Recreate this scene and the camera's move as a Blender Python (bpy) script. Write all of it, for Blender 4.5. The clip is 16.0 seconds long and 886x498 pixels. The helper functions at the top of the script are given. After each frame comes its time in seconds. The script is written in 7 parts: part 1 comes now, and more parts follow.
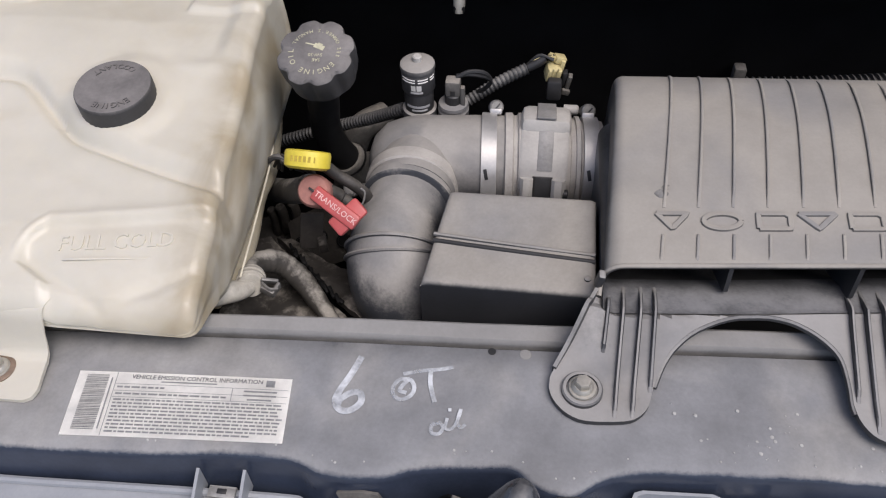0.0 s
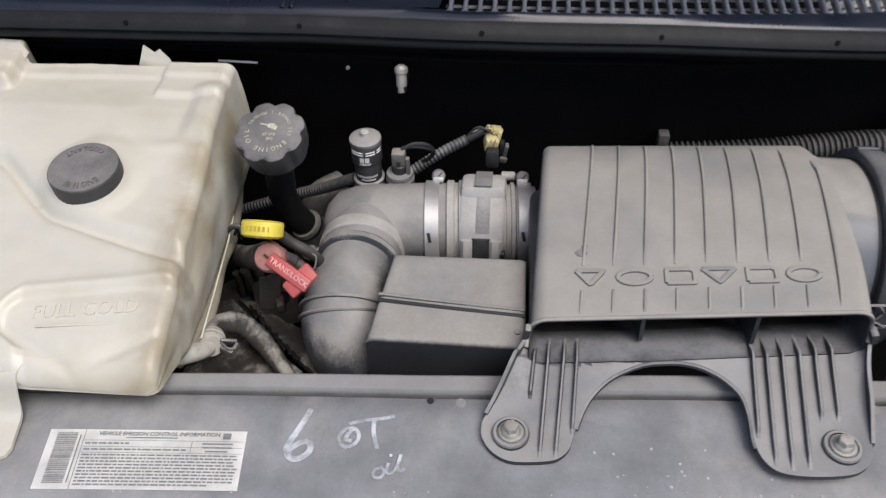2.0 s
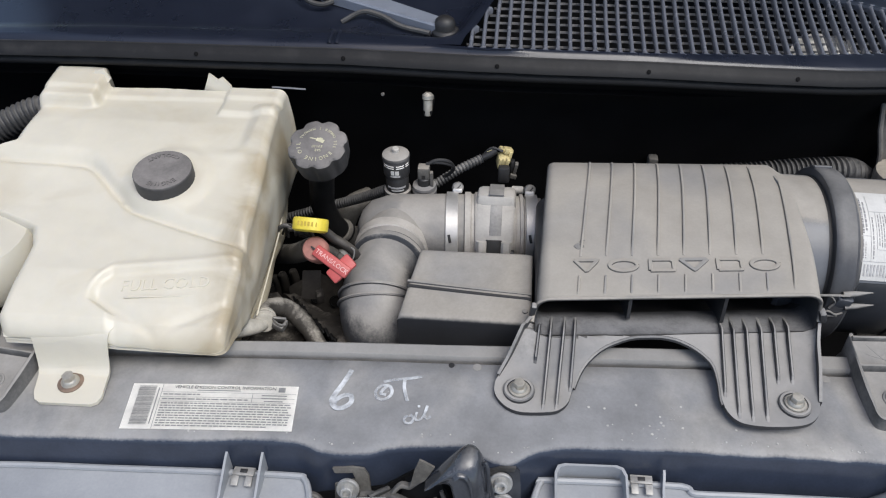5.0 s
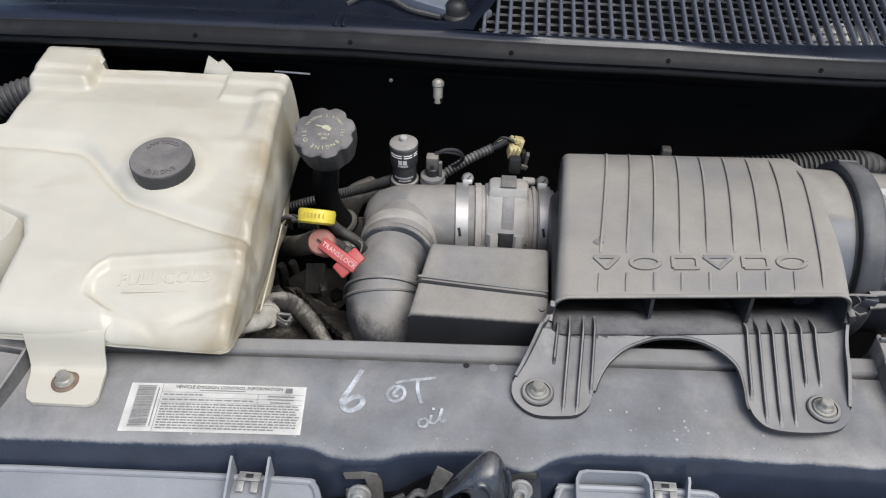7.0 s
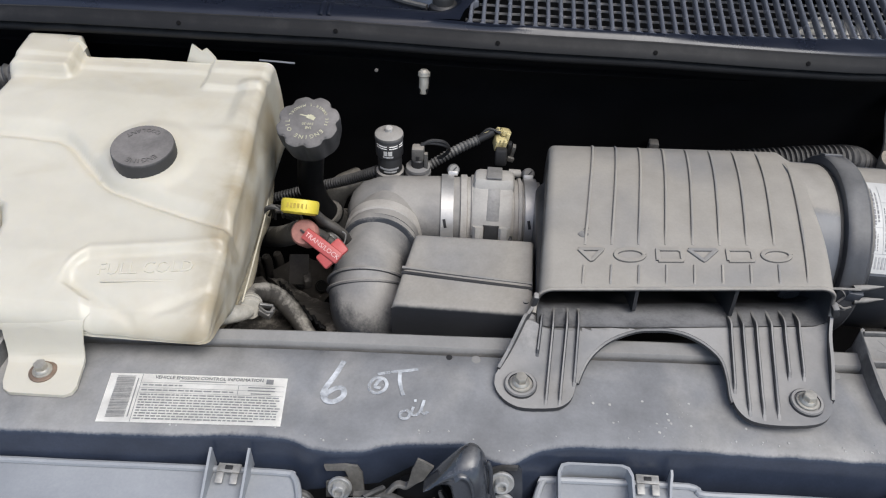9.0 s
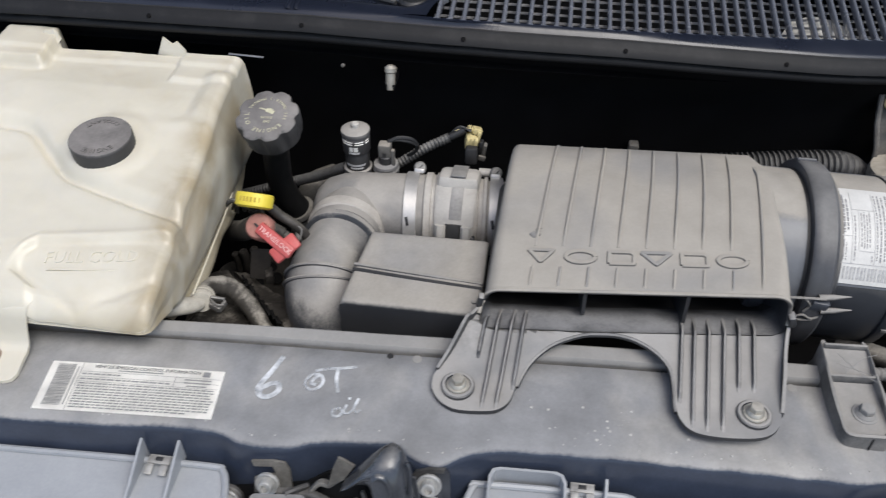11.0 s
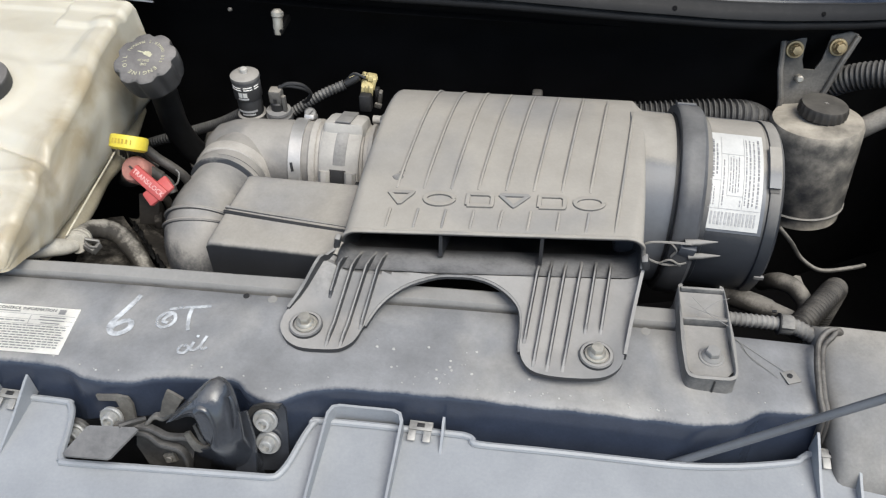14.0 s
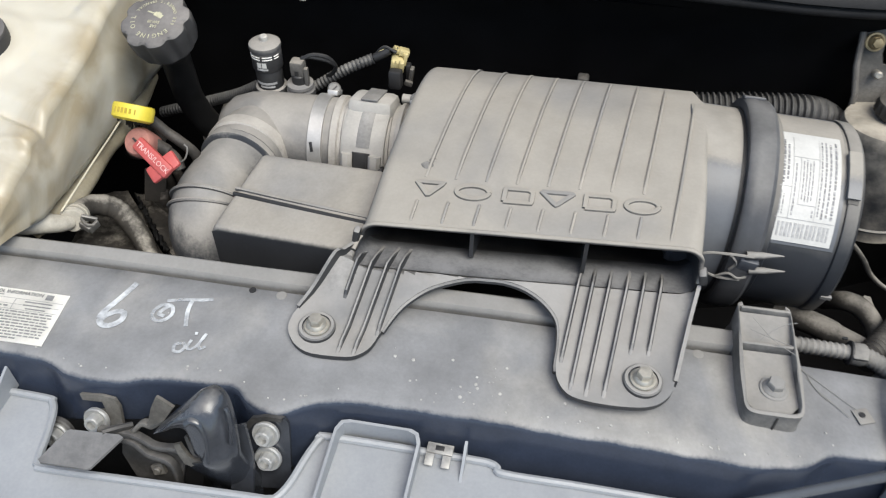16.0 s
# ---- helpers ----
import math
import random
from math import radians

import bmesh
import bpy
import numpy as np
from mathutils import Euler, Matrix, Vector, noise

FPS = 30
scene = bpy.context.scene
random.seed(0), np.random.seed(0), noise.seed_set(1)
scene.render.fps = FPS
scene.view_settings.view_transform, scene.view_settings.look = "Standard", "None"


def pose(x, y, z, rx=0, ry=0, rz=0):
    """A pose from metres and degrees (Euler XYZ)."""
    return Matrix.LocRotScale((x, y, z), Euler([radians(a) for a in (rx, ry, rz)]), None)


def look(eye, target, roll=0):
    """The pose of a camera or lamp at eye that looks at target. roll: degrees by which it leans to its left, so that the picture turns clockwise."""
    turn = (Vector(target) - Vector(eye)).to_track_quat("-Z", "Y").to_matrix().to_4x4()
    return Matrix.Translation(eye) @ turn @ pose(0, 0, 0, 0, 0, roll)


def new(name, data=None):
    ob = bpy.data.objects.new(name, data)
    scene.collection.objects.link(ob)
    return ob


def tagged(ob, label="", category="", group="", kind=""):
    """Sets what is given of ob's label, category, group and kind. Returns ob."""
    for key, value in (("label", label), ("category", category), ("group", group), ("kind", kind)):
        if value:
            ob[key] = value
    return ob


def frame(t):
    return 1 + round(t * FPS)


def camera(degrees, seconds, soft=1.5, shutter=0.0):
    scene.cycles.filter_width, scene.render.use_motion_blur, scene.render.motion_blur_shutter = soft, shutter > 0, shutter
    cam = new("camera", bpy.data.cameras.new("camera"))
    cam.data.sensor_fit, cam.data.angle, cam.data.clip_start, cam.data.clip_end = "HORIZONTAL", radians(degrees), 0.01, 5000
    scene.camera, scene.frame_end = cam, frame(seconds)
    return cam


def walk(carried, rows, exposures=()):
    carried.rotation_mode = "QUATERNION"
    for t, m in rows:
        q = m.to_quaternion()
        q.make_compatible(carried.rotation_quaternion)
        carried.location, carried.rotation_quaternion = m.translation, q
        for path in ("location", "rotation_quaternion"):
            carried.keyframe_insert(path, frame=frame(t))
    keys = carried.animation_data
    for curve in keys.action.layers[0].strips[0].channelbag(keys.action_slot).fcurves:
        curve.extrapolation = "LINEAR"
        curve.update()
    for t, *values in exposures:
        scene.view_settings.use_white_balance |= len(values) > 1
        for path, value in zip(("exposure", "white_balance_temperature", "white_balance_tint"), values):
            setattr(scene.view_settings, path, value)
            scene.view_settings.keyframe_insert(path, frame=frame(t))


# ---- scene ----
# One plan unit is 0.77 m; the plan's z = 0 is the radiator support's top at x = 0.
S = 0.77
cam = camera(57.0, 16.0, soft=1.15, shutter=0.4)
PATH = [
    (0, (0.053, -0.022, 0.534), (-0.129, 1.288, -0.966), -2.0),
    (0.5, (0.048, -0.028, 0.533), (-0.106, 1.285, -0.969), -1.2),
    (1, (0.046, -0.036, 0.541), (-0.123, 1.302, -0.936), -1.6),
    (1.5, (0.062, -0.031, 0.55), (-0.112, 1.317, -0.918), -2.3),
    (2, (0.095, -0.06, 0.588), (-0.05, 1.349, -0.825), -1.9),
    (2.5, (0.122, -0.112, 0.616), (-0.06, 1.357, -0.729), -3.0),
    (3, (0.127, -0.19, 0.65), (-0.077, 1.315, -0.651), -2.7),
    (3.5, (0.125, -0.225, 0.658), (-0.096, 1.272, -0.649), -2.8),
    (6, (0.067, -0.185, 0.633), (-0.059, 1.303, -0.697), -0.2),
    (6.5, (0.061, -0.177, 0.631), (-0.076, 1.302, -0.708), -0.5),
    (7, (0.056, -0.175, 0.625), (-0.062, 1.299, -0.722), 0.4),
    (7.5, (0.061, -0.174, 0.624), (-0.048, 1.299, -0.725), 0.5),
    (8, (0.061, -0.173, 0.622), (-0.03, 1.298, -0.73), 1.3),
    (10.5, (0.101, -0.172, 0.609), (-0.05, 1.291, -0.747), 0.9),
    (11, (0.158, -0.156, 0.605), (-0.043, 1.306, -0.745), 0.0),
    (11.5, (0.241, -0.142, 0.603), (0.013, 1.331, -0.73), -1.4),
    (12, (0.25, -0.192, 0.608), (0.036, 1.248, -0.763), -2.6),
    (12.5, (0.274, -0.188, 0.607), (0.002, 1.249, -0.757), -3.7),
    (13, (0.292, -0.176, 0.599), (0.034, 1.254, -0.775), -2.1),
    (13.5, (0.309, -0.161, 0.593), (0.029, 1.251, -0.796), -2.3),
    (14, (0.316, -0.151, 0.582), (0.075, 1.255, -0.819), -0.9),
    (14.5, (0.311, -0.139, 0.575), (0.101, 1.251, -0.848), -0.3),
    (15, (0.305, -0.134, 0.571), (0.093, 1.255, -0.851), -0.2),
    (15.5, (0.3, -0.118, 0.56), (0.061, 1.263, -0.867), -0.8),
    (16, (0.295, -0.08, 0.535), (0.01, 1.28, -0.904), 0.5),
]
walk(cam, [(t, look(e, g, r)) for t, e, g, r in PATH],
     exposures=[(0, 0.56, 6640, 15), (1.5, 0.57, 6595, 13), (2.5, 0.67, 6560, 11), (3.5, 0.71, 6510, 10), (8, 0.67, 6510, 9), (11, 0.71, 6560, 9), (12.5, 0.87, 6640, 7), (16, 0.98, 6730, 6)])

# ---- light ----
world = bpy.data.worlds.new("sky")
scene.world = world
world.use_nodes = True
wn = world.node_tree.nodes
sky = wn.new("ShaderNodeTexSky")
sky.sky_type = 'NISHITA'
sky.sun_disc = False
sky.sun_elevation = radians(70)
sky.sun_rotation = radians(170)
sky.air_density, sky.dust_density = 1.0, 2.0
wn["Background"].inputs[1].default_value = 0.11
world.node_tree.links.new(sky.outputs[0], wn["Background"].inputs[0])
sun = new("sun", bpy.data.lights.new("sun", 'SUN'))
sun.data.energy, sun.data.angle, sun.data.color = 2.0, radians(40), (1.0, 0.965, 0.92)
sun.matrix_world = look((1.7, -0.8, 3.2), (0.1, 0.4, 0))


# ---- materials ----
def mat(name, col, rough=0.6, metal=0.0, var=0.25, scale=30.0, bump=0.1, fine=350.0, dust=0.0, dust_col=(0.27, 0.25, 0.225),
        dust_lo=0.2, dust_hi=0.8, spec=0.5, coat=0.0, sss=0.0, fleck=0.0, patchy=0.9, alpha=0.0, grit=0.6, cloud=None, cloud_scale=9.0, stain=None, stain_amount=0.5):
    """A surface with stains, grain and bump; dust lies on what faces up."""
    m = bpy.data.materials.new(name)
    m.use_nodes = True
    n, l = m.node_tree.nodes, m.node_tree.links
    b = n["Principled BSDF"]
    geo, info = n.new("ShaderNodeTexCoord"), n.new("ShaderNodeObjectInfo")
    add = n.new("ShaderNodeVectorMath")
    add.operation = 'MULTIPLY_ADD'
    add.inputs[1].default_value = (1, 1, 1)
    l.new(geo.outputs["Object"], add.inputs[0])
    l.new(info.outputs["Random"], add.inputs[2])
    big, small = n.new("ShaderNodeTexNoise"), n.new("ShaderNodeTexNoise")
    for t, s, d in ((big, scale, 5.0), (small, fine, 3.0)):
        t.inputs["Scale"].default_value, t.inputs["Detail"].default_value = s, d
        t.inputs["Roughness"].default_value = 0.62
        l.new(add.outputs[0], t.inputs["Vector"])
    ramp = n.new("ShaderNodeMapRange")
    ramp.inputs[1].default_value, ramp.inputs[2].default_value = 0.3, 0.7
    ramp.inputs[3].default_value, ramp.inputs[4].default_value = 1 - var, 1 + var
    l.new(big.outputs[0], ramp.inputs[0])
    grain = n.new("ShaderNodeMapRange")
    grain.inputs[1].default_value, grain.inputs[2].default_value = 0.3, 0.7
    grain.inputs[3].default_value, grain.inputs[4].default_value = 1 - var * 0.5 * grit, 1 + var * 0.5 * grit
    l.new(small.outputs[0], grain.inputs[0])
    mul = n.new("ShaderNodeMath")
    mul.operation = 'MULTIPLY'
    l.new(ramp.outputs[0], mul.inputs[0])
    l.new(grain.outputs[0], mul.inputs[1])
    tint = n.new("ShaderNodeVectorMath")
    tint.operation = 'SCALE'
    tint.inputs[0].default_value = col
    l.new(mul.outputs[0], tint.inputs["Scale"])
    out = tint.outputs[0]
    if stain:
        st, sr, sm = n.new("ShaderNodeTexNoise"), n.new("ShaderNodeMapRange"), n.new("ShaderNodeMix")
        st.inputs["Scale"].default_value, st.inputs["Detail"].default_value, st.inputs["Distortion"].default_value = 6.5, 7.0, 1.2
        l.new(add.outputs[0], st.inputs["Vector"])
        sr.inputs[1].default_value, sr.inputs[2].default_value, sr.inputs[4].default_value = 0.52, 0.74, stain_amount
        l.new(st.outputs[0], sr.inputs[0])
        sm.data_type = 'RGBA'
        sm.inputs[7].default_value = (*stain, 1)
        l.new(sr.outputs[0], sm.inputs[0])
        l.new(out, sm.inputs[6])
        out = sm.outputs[2]
    rough_out = None
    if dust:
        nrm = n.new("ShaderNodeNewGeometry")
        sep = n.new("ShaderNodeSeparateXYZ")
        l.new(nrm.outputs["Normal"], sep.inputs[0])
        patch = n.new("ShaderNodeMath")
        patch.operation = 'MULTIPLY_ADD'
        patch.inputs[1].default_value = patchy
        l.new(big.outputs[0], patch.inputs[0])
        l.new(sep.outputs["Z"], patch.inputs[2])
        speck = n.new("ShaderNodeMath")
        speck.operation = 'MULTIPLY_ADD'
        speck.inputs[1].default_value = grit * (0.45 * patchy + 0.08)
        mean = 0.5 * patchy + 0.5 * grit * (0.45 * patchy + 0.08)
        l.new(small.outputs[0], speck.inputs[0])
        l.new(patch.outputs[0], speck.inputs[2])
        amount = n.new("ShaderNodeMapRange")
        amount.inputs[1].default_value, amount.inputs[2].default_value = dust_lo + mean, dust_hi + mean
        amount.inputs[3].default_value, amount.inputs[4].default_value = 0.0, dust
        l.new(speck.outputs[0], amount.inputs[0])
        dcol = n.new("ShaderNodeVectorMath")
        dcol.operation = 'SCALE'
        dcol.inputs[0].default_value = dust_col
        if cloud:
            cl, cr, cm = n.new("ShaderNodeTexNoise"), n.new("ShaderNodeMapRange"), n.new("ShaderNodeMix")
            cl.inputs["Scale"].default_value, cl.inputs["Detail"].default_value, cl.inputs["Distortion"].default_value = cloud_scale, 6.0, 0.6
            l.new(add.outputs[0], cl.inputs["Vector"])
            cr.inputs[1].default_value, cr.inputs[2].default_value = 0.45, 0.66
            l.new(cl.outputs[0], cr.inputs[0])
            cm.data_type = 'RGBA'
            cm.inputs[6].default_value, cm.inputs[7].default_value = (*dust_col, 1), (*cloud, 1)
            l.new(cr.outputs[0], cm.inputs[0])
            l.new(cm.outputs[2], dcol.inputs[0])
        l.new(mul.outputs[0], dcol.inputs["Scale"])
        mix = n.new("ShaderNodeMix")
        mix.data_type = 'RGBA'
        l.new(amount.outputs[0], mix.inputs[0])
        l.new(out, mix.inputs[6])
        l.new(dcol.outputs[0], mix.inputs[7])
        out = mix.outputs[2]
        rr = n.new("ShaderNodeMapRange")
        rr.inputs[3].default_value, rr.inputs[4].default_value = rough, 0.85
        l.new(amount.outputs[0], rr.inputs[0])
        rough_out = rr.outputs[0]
    if fleck:
        vor = n.new("ShaderNodeTexVoronoi")
        vor.inputs["Scale"].default_value = 60.0
        l.new(add.outputs[0], vor.inputs["Vector"])
        spot = n.new("ShaderNodeMapRange")
        spot.inputs[1].default_value, spot.inputs[2].default_value = 0.04, 0.1
        spot.inputs[3].default_value, spot.inputs[4].default_value = fleck, 0.0
        l.new(vor.outputs["Distance"], spot.inputs[0])
        gate = n.new("ShaderNodeMath")
        gate.operation = 'GREATER_THAN'
        gate.inputs[1].default_value = 0.57
        l.new(big.outputs[0], gate.inputs[0])
        both = n.new("ShaderNodeMath")
        both.operation = 'MULTIPLY'
        l.new(spot.outputs[0], both.inputs[0])
        l.new(gate.outputs[0], both.inputs[1])
        fmix = n.new("ShaderNodeMix")
        fmix.data_type = 'RGBA'
        fmix.inputs[7].default_value = (0.6, 0.6, 0.58, 1)
        l.new(both.outputs[0], fmix.inputs[0])
        l.new(out, fmix.inputs[6])
        out = fmix.outputs[2]
    l.new(out, b.inputs["Base Color"])
    if rough_out is None:
        rr = n.new("ShaderNodeMapRange")
        rr.inputs[1].default_value, rr.inputs[2].default_value = 0.3, 0.7
        rr.inputs[3].default_value, rr.inputs[4].default_value = max(rough - 0.08, 0.03), min(rough + 0.1, 1)
        l.new(big.outputs[0], rr.inputs[0])
        rough_out = rr.outputs[0]
    l.new(rough_out, b.inputs["Roughness"])
    b.inputs["Metallic"].default_value = metal
    b.inputs["Specular IOR Level"].default_value = spec
    b.inputs["Coat Weight"].default_value = coat
    if sss:
        b.inputs["Subsurface Weight"].default_value = sss
        b.inputs["Subsurface Radius"].default_value = (0.035, 0.028, 0.015)
    if alpha:
        thin = n.new("ShaderNodeMapRange")
        thin.inputs[1].default_value, thin.inputs[2].default_value = 0.36, 0.62
        thin.inputs[3].default_value, thin.inputs[4].default_value = alpha, 1.0
        l.new(big.outputs[0], thin.inputs[0])
        l.new(thin.outputs[0], b.inputs["Alpha"])
    if bump:
        bp = n.new("ShaderNodeBump")
        bp.inputs["Strength"].default_value, bp.inputs["Distance"].default_value = bump, 0.001
        l.new(small.outputs[0], bp.inputs["Height"])
        l.new(bp.outputs[0], b.inputs["Normal"])
    return m


DUST = (0.305, 0.285, 0.252)
def wiped(m, clean, x0, x1, y0, y1, stains=0.0):
    """The dust wiped off a corner of a surface: wholly past x1 and below y1, fading to x0 and y0 (metres from the part's middle);
    with stains, uneven blotches of that colour instead."""
    n, l = m.node_tree.nodes, m.node_tree.links
    base = n["Principled BSDF"].inputs["Base Color"]
    coord, sep, wob = n.new("ShaderNodeTexCoord"), n.new("ShaderNodeSeparateXYZ"), n.new("ShaderNodeTexNoise")
    wob.inputs["Scale"].default_value, wob.inputs["Detail"].default_value = 60.0, 5.0
    l.new(coord.outputs["Object"], sep.inputs[0])
    l.new(coord.outputs["Object"], wob.inputs["Vector"])
    out = []
    for axis, a, b in (("X", x0, x1), ("Y", y0, y1)):
        shift, ramp = n.new("ShaderNodeMath"), n.new("ShaderNodeMapRange")
        shift.operation = 'MULTIPLY_ADD'
        shift.inputs[1].default_value = 0.009
        l.new(wob.outputs[0], shift.inputs[0])
        l.new(sep.outputs[axis], shift.inputs[2])
        ramp.interpolation_type = 'SMOOTHSTEP'
        ramp.inputs[1].default_value, ramp.inputs[2].default_value = a + 0.0045, b + 0.0045
        l.new(shift.outputs[0], ramp.inputs[0])
        out.append(ramp)
    both, mix = n.new("ShaderNodeMath"), n.new("ShaderNodeMix")
    both.operation = 'MULTIPLY'
    l.new(out[0].outputs[0], both.inputs[0])
    l.new(out[1].outputs[0], both.inputs[1])
    amount = both
    if stains:
        blot, cut, amount = n.new("ShaderNodeTexNoise"), n.new("ShaderNodeMapRange"), n.new("ShaderNodeMath")
        blot.inputs["Scale"].default_value, blot.inputs["Detail"].default_value, blot.inputs["Distortion"].default_value = 13.0, 6.0, 0.8
        l.new(coord.outputs["Object"], blot.inputs["Vector"])
        cut.inputs[1].default_value, cut.inputs[2].default_value, cut.inputs[4].default_value = 0.42, 0.66, stains
        l.new(blot.outputs[0], cut.inputs[0])
        amount.operation = 'MULTIPLY'
        l.new(both.outputs[0], amount.inputs[0])
        l.new(cut.outputs[0], amount.inputs[1])
    mix.data_type = 'RGBA'
    mix.inputs[7].default_value = (*clean, 1)
    l.new(amount.outputs[0], mix.inputs[0])
    l.new(base.links[0].from_socket, mix.inputs[6])
    l.new(mix.outputs[2], base)
    return m


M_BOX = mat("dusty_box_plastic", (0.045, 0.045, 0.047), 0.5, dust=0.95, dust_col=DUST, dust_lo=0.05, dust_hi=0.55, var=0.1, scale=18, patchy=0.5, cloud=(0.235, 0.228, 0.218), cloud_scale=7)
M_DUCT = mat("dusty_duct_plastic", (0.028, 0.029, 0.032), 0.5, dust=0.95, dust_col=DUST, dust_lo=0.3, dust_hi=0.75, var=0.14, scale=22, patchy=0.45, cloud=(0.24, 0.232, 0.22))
M_RUBBER = mat("dusty_rubber", (0.055, 0.056, 0.06), 0.65, dust=0.92, dust_col=(0.295, 0.28, 0.258), dust_lo=-0.05, dust_hi=0.6, var=0.12, scale=25, patchy=0.5, cloud=(0.2, 0.195, 0.19), cloud_scale=14)
M_COLLAR = mat("pale_dusty_collar", (0.2, 0.19, 0.18), 0.65, dust=0.9, dust_col=(0.38, 0.36, 0.33), dust_lo=-0.3, dust_hi=0.5, var=0.15, scale=40)
M_CAN = mat("dark_canister_plastic", (0.028, 0.031, 0.037), 0.4, dust=0.9, dust_col=(0.27, 0.255, 0.23), dust_lo=0.3, dust_hi=1.05, var=0.2, scale=12, patchy=0.4, grit=0.2)
M_STRAP = mat("scuffed_dark_band", (0.06, 0.062, 0.068), 0.42, dust=0.5, dust_col=(0.22, 0.215, 0.205), dust_lo=0.5, dust_hi=1.1, var=0.3, scale=20, patchy=0.6, grit=0.2)
M_BRACKET = mat("dusty_bracket_plastic", (0.06, 0.062, 0.065), 0.5, dust=0.8, dust_col=(0.275, 0.265, 0.248), dust_lo=-0.1, dust_hi=0.6, var=0.15, scale=30)
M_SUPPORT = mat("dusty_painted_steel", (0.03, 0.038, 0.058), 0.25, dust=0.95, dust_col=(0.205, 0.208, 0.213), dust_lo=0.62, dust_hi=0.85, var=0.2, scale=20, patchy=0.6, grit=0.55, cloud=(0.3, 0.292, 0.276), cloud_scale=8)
M_LIP = mat("dusty_steel_lip", (0.1, 0.1, 0.1), 0.5, dust=0.9, dust_col=(0.235, 0.23, 0.22), dust_lo=-0.6, dust_hi=0.2, var=0.12, scale=20)
M_HEADER = mat("blue_grey_plastic", (0.262, 0.276, 0.295), 0.42, var=0.12, scale=10, fleck=0.25, bump=0.12, dust=0.35, dust_col=(0.36, 0.36, 0.355), dust_lo=0.8, dust_hi=1.4)
M_WHITE = mat("yellowed_white_plastic", (0.53, 0.503, 0.425), 0.36, var=0.06, scale=9, sss=0.12, bump=0.1, fine=120, dust=0.35, dust_col=(0.52, 0.48, 0.4), dust_lo=0.7, dust_hi=1.6, grit=0.3, stain=(0.44, 0.375, 0.255), stain_amount=0.4)
M_BOTTLE = wiped(mat("stained_white_plastic", (0.53, 0.503, 0.425), 0.36, var=0.06, scale=9, sss=0.12, bump=0.1, fine=120, dust=0.35, dust_col=(0.52, 0.48, 0.4), dust_lo=0.7, dust_hi=1.6, grit=0.3, stain=(0.42, 0.36, 0.25), stain_amount=0.55), (0.25, 0.18, 0.08), 0.14, 0.18, 0.5, 0.49, 0.6)
M_BLACK = mat("black_plastic", (0.02, 0.02, 0.021), 0.5, var=0.2, scale=40)
M_CAP = mat("dusty_black_cap", (0.035, 0.035, 0.037), 0.55, dust=0.85, dust_col=(0.19, 0.178, 0.17), dust_lo=0.1, dust_hi=0.75, var=0.25, scale=30, patchy=0.6, cloud=(0.13, 0.122, 0.117), cloud_scale=22)
M_DARK = mat("near_black_bay", (0.004, 0.004, 0.0045), 0.8, var=0.3, scale=20, spec=0.12)
M_COWL = mat("dark_navy_paint", (0.011, 0.014, 0.024), 0.3, var=0.12, scale=16, bump=0.02, spec=0.5)
M_SEAL = mat("black_rubber_seal", (0.012, 0.012, 0.013), 0.6, var=0.15, scale=25, dust=0.25, dust_col=(0.1, 0.097, 0.092), dust_lo=0.6, dust_hi=1.1, spec=0.25, grit=0.2)
M_STEEL = mat("bright_steel", (0.5, 0.49, 0.475), 0.5, 0.6, var=0.12, scale=45, bump=0.05)
M_ZINC = mat("dull_zinc_steel", (0.43, 0.41, 0.365), 0.42, 0.6, var=0.2, scale=70, dust=0.35, dust_col=(0.36, 0.335, 0.29), dust_lo=0.4, dust_hi=1.2)
M_RUST = mat("rusty_brown_steel", (0.22, 0.16, 0.12), 0.6, 0.5, var=0.3, scale=90)
M_ALU = mat("dusty_cast_aluminium", (0.42, 0.41, 0.39), 0.5, 0.1, var=0.15, scale=35, dust=0.8, dust_col=(0.41, 0.392, 0.362), dust_lo=-0.1, dust_hi=0.8)
M_RED = mat("red_plastic", (0.42, 0.078, 0.073), 0.45, var=0.15, scale=60)
M_PINK = mat("dusty_faded_red_plastic", (0.3, 0.135, 0.11), 0.65, var=0.25, scale=60)
M_YELLOW = mat("yellow_plastic", (0.62, 0.5, 0.05), 0.42, var=0.1, scale=60)
M_YELLOW_INK = mat("pale_yellow_ink", (0.47, 0.45, 0.32), 0.6, var=0.2, scale=200)
M_PAPER = mat("white_paper", (0.9, 0.885, 0.842), 0.6, var=0.1, scale=40, bump=0.03)
M_LABEL = mat("greyed_white_paper", (0.52, 0.518, 0.5), 0.5, var=0.12, scale=30, bump=0.03)
M_INK = mat("grey_print", (0.37, 0.37, 0.37), 0.6, var=0.25, scale=300, bump=0)
M_MARKER = mat("white_marker", (0.5, 0.52, 0.54), 0.7, var=0.15, scale=50, bump=0, alpha=0.35)
M_TANK = mat("smudged_grey_tank", (0.06, 0.063, 0.068), 0.45, var=0.5, scale=26, dust=0.88, dust_col=(0.33, 0.3, 0.25), dust_lo=-0.4, dust_hi=0.6, patchy=2.2, grit=0.12)
M_TAN = mat("dusty_tan_plastic", (0.17, 0.166, 0.158), 0.6, var=0.2, scale=15, dust=0.8, dust_col=(0.32, 0.302, 0.27), dust_lo=0.3, dust_hi=0.95, patchy=1.0, cloud=(0.2, 0.2, 0.2), cloud_scale=5)
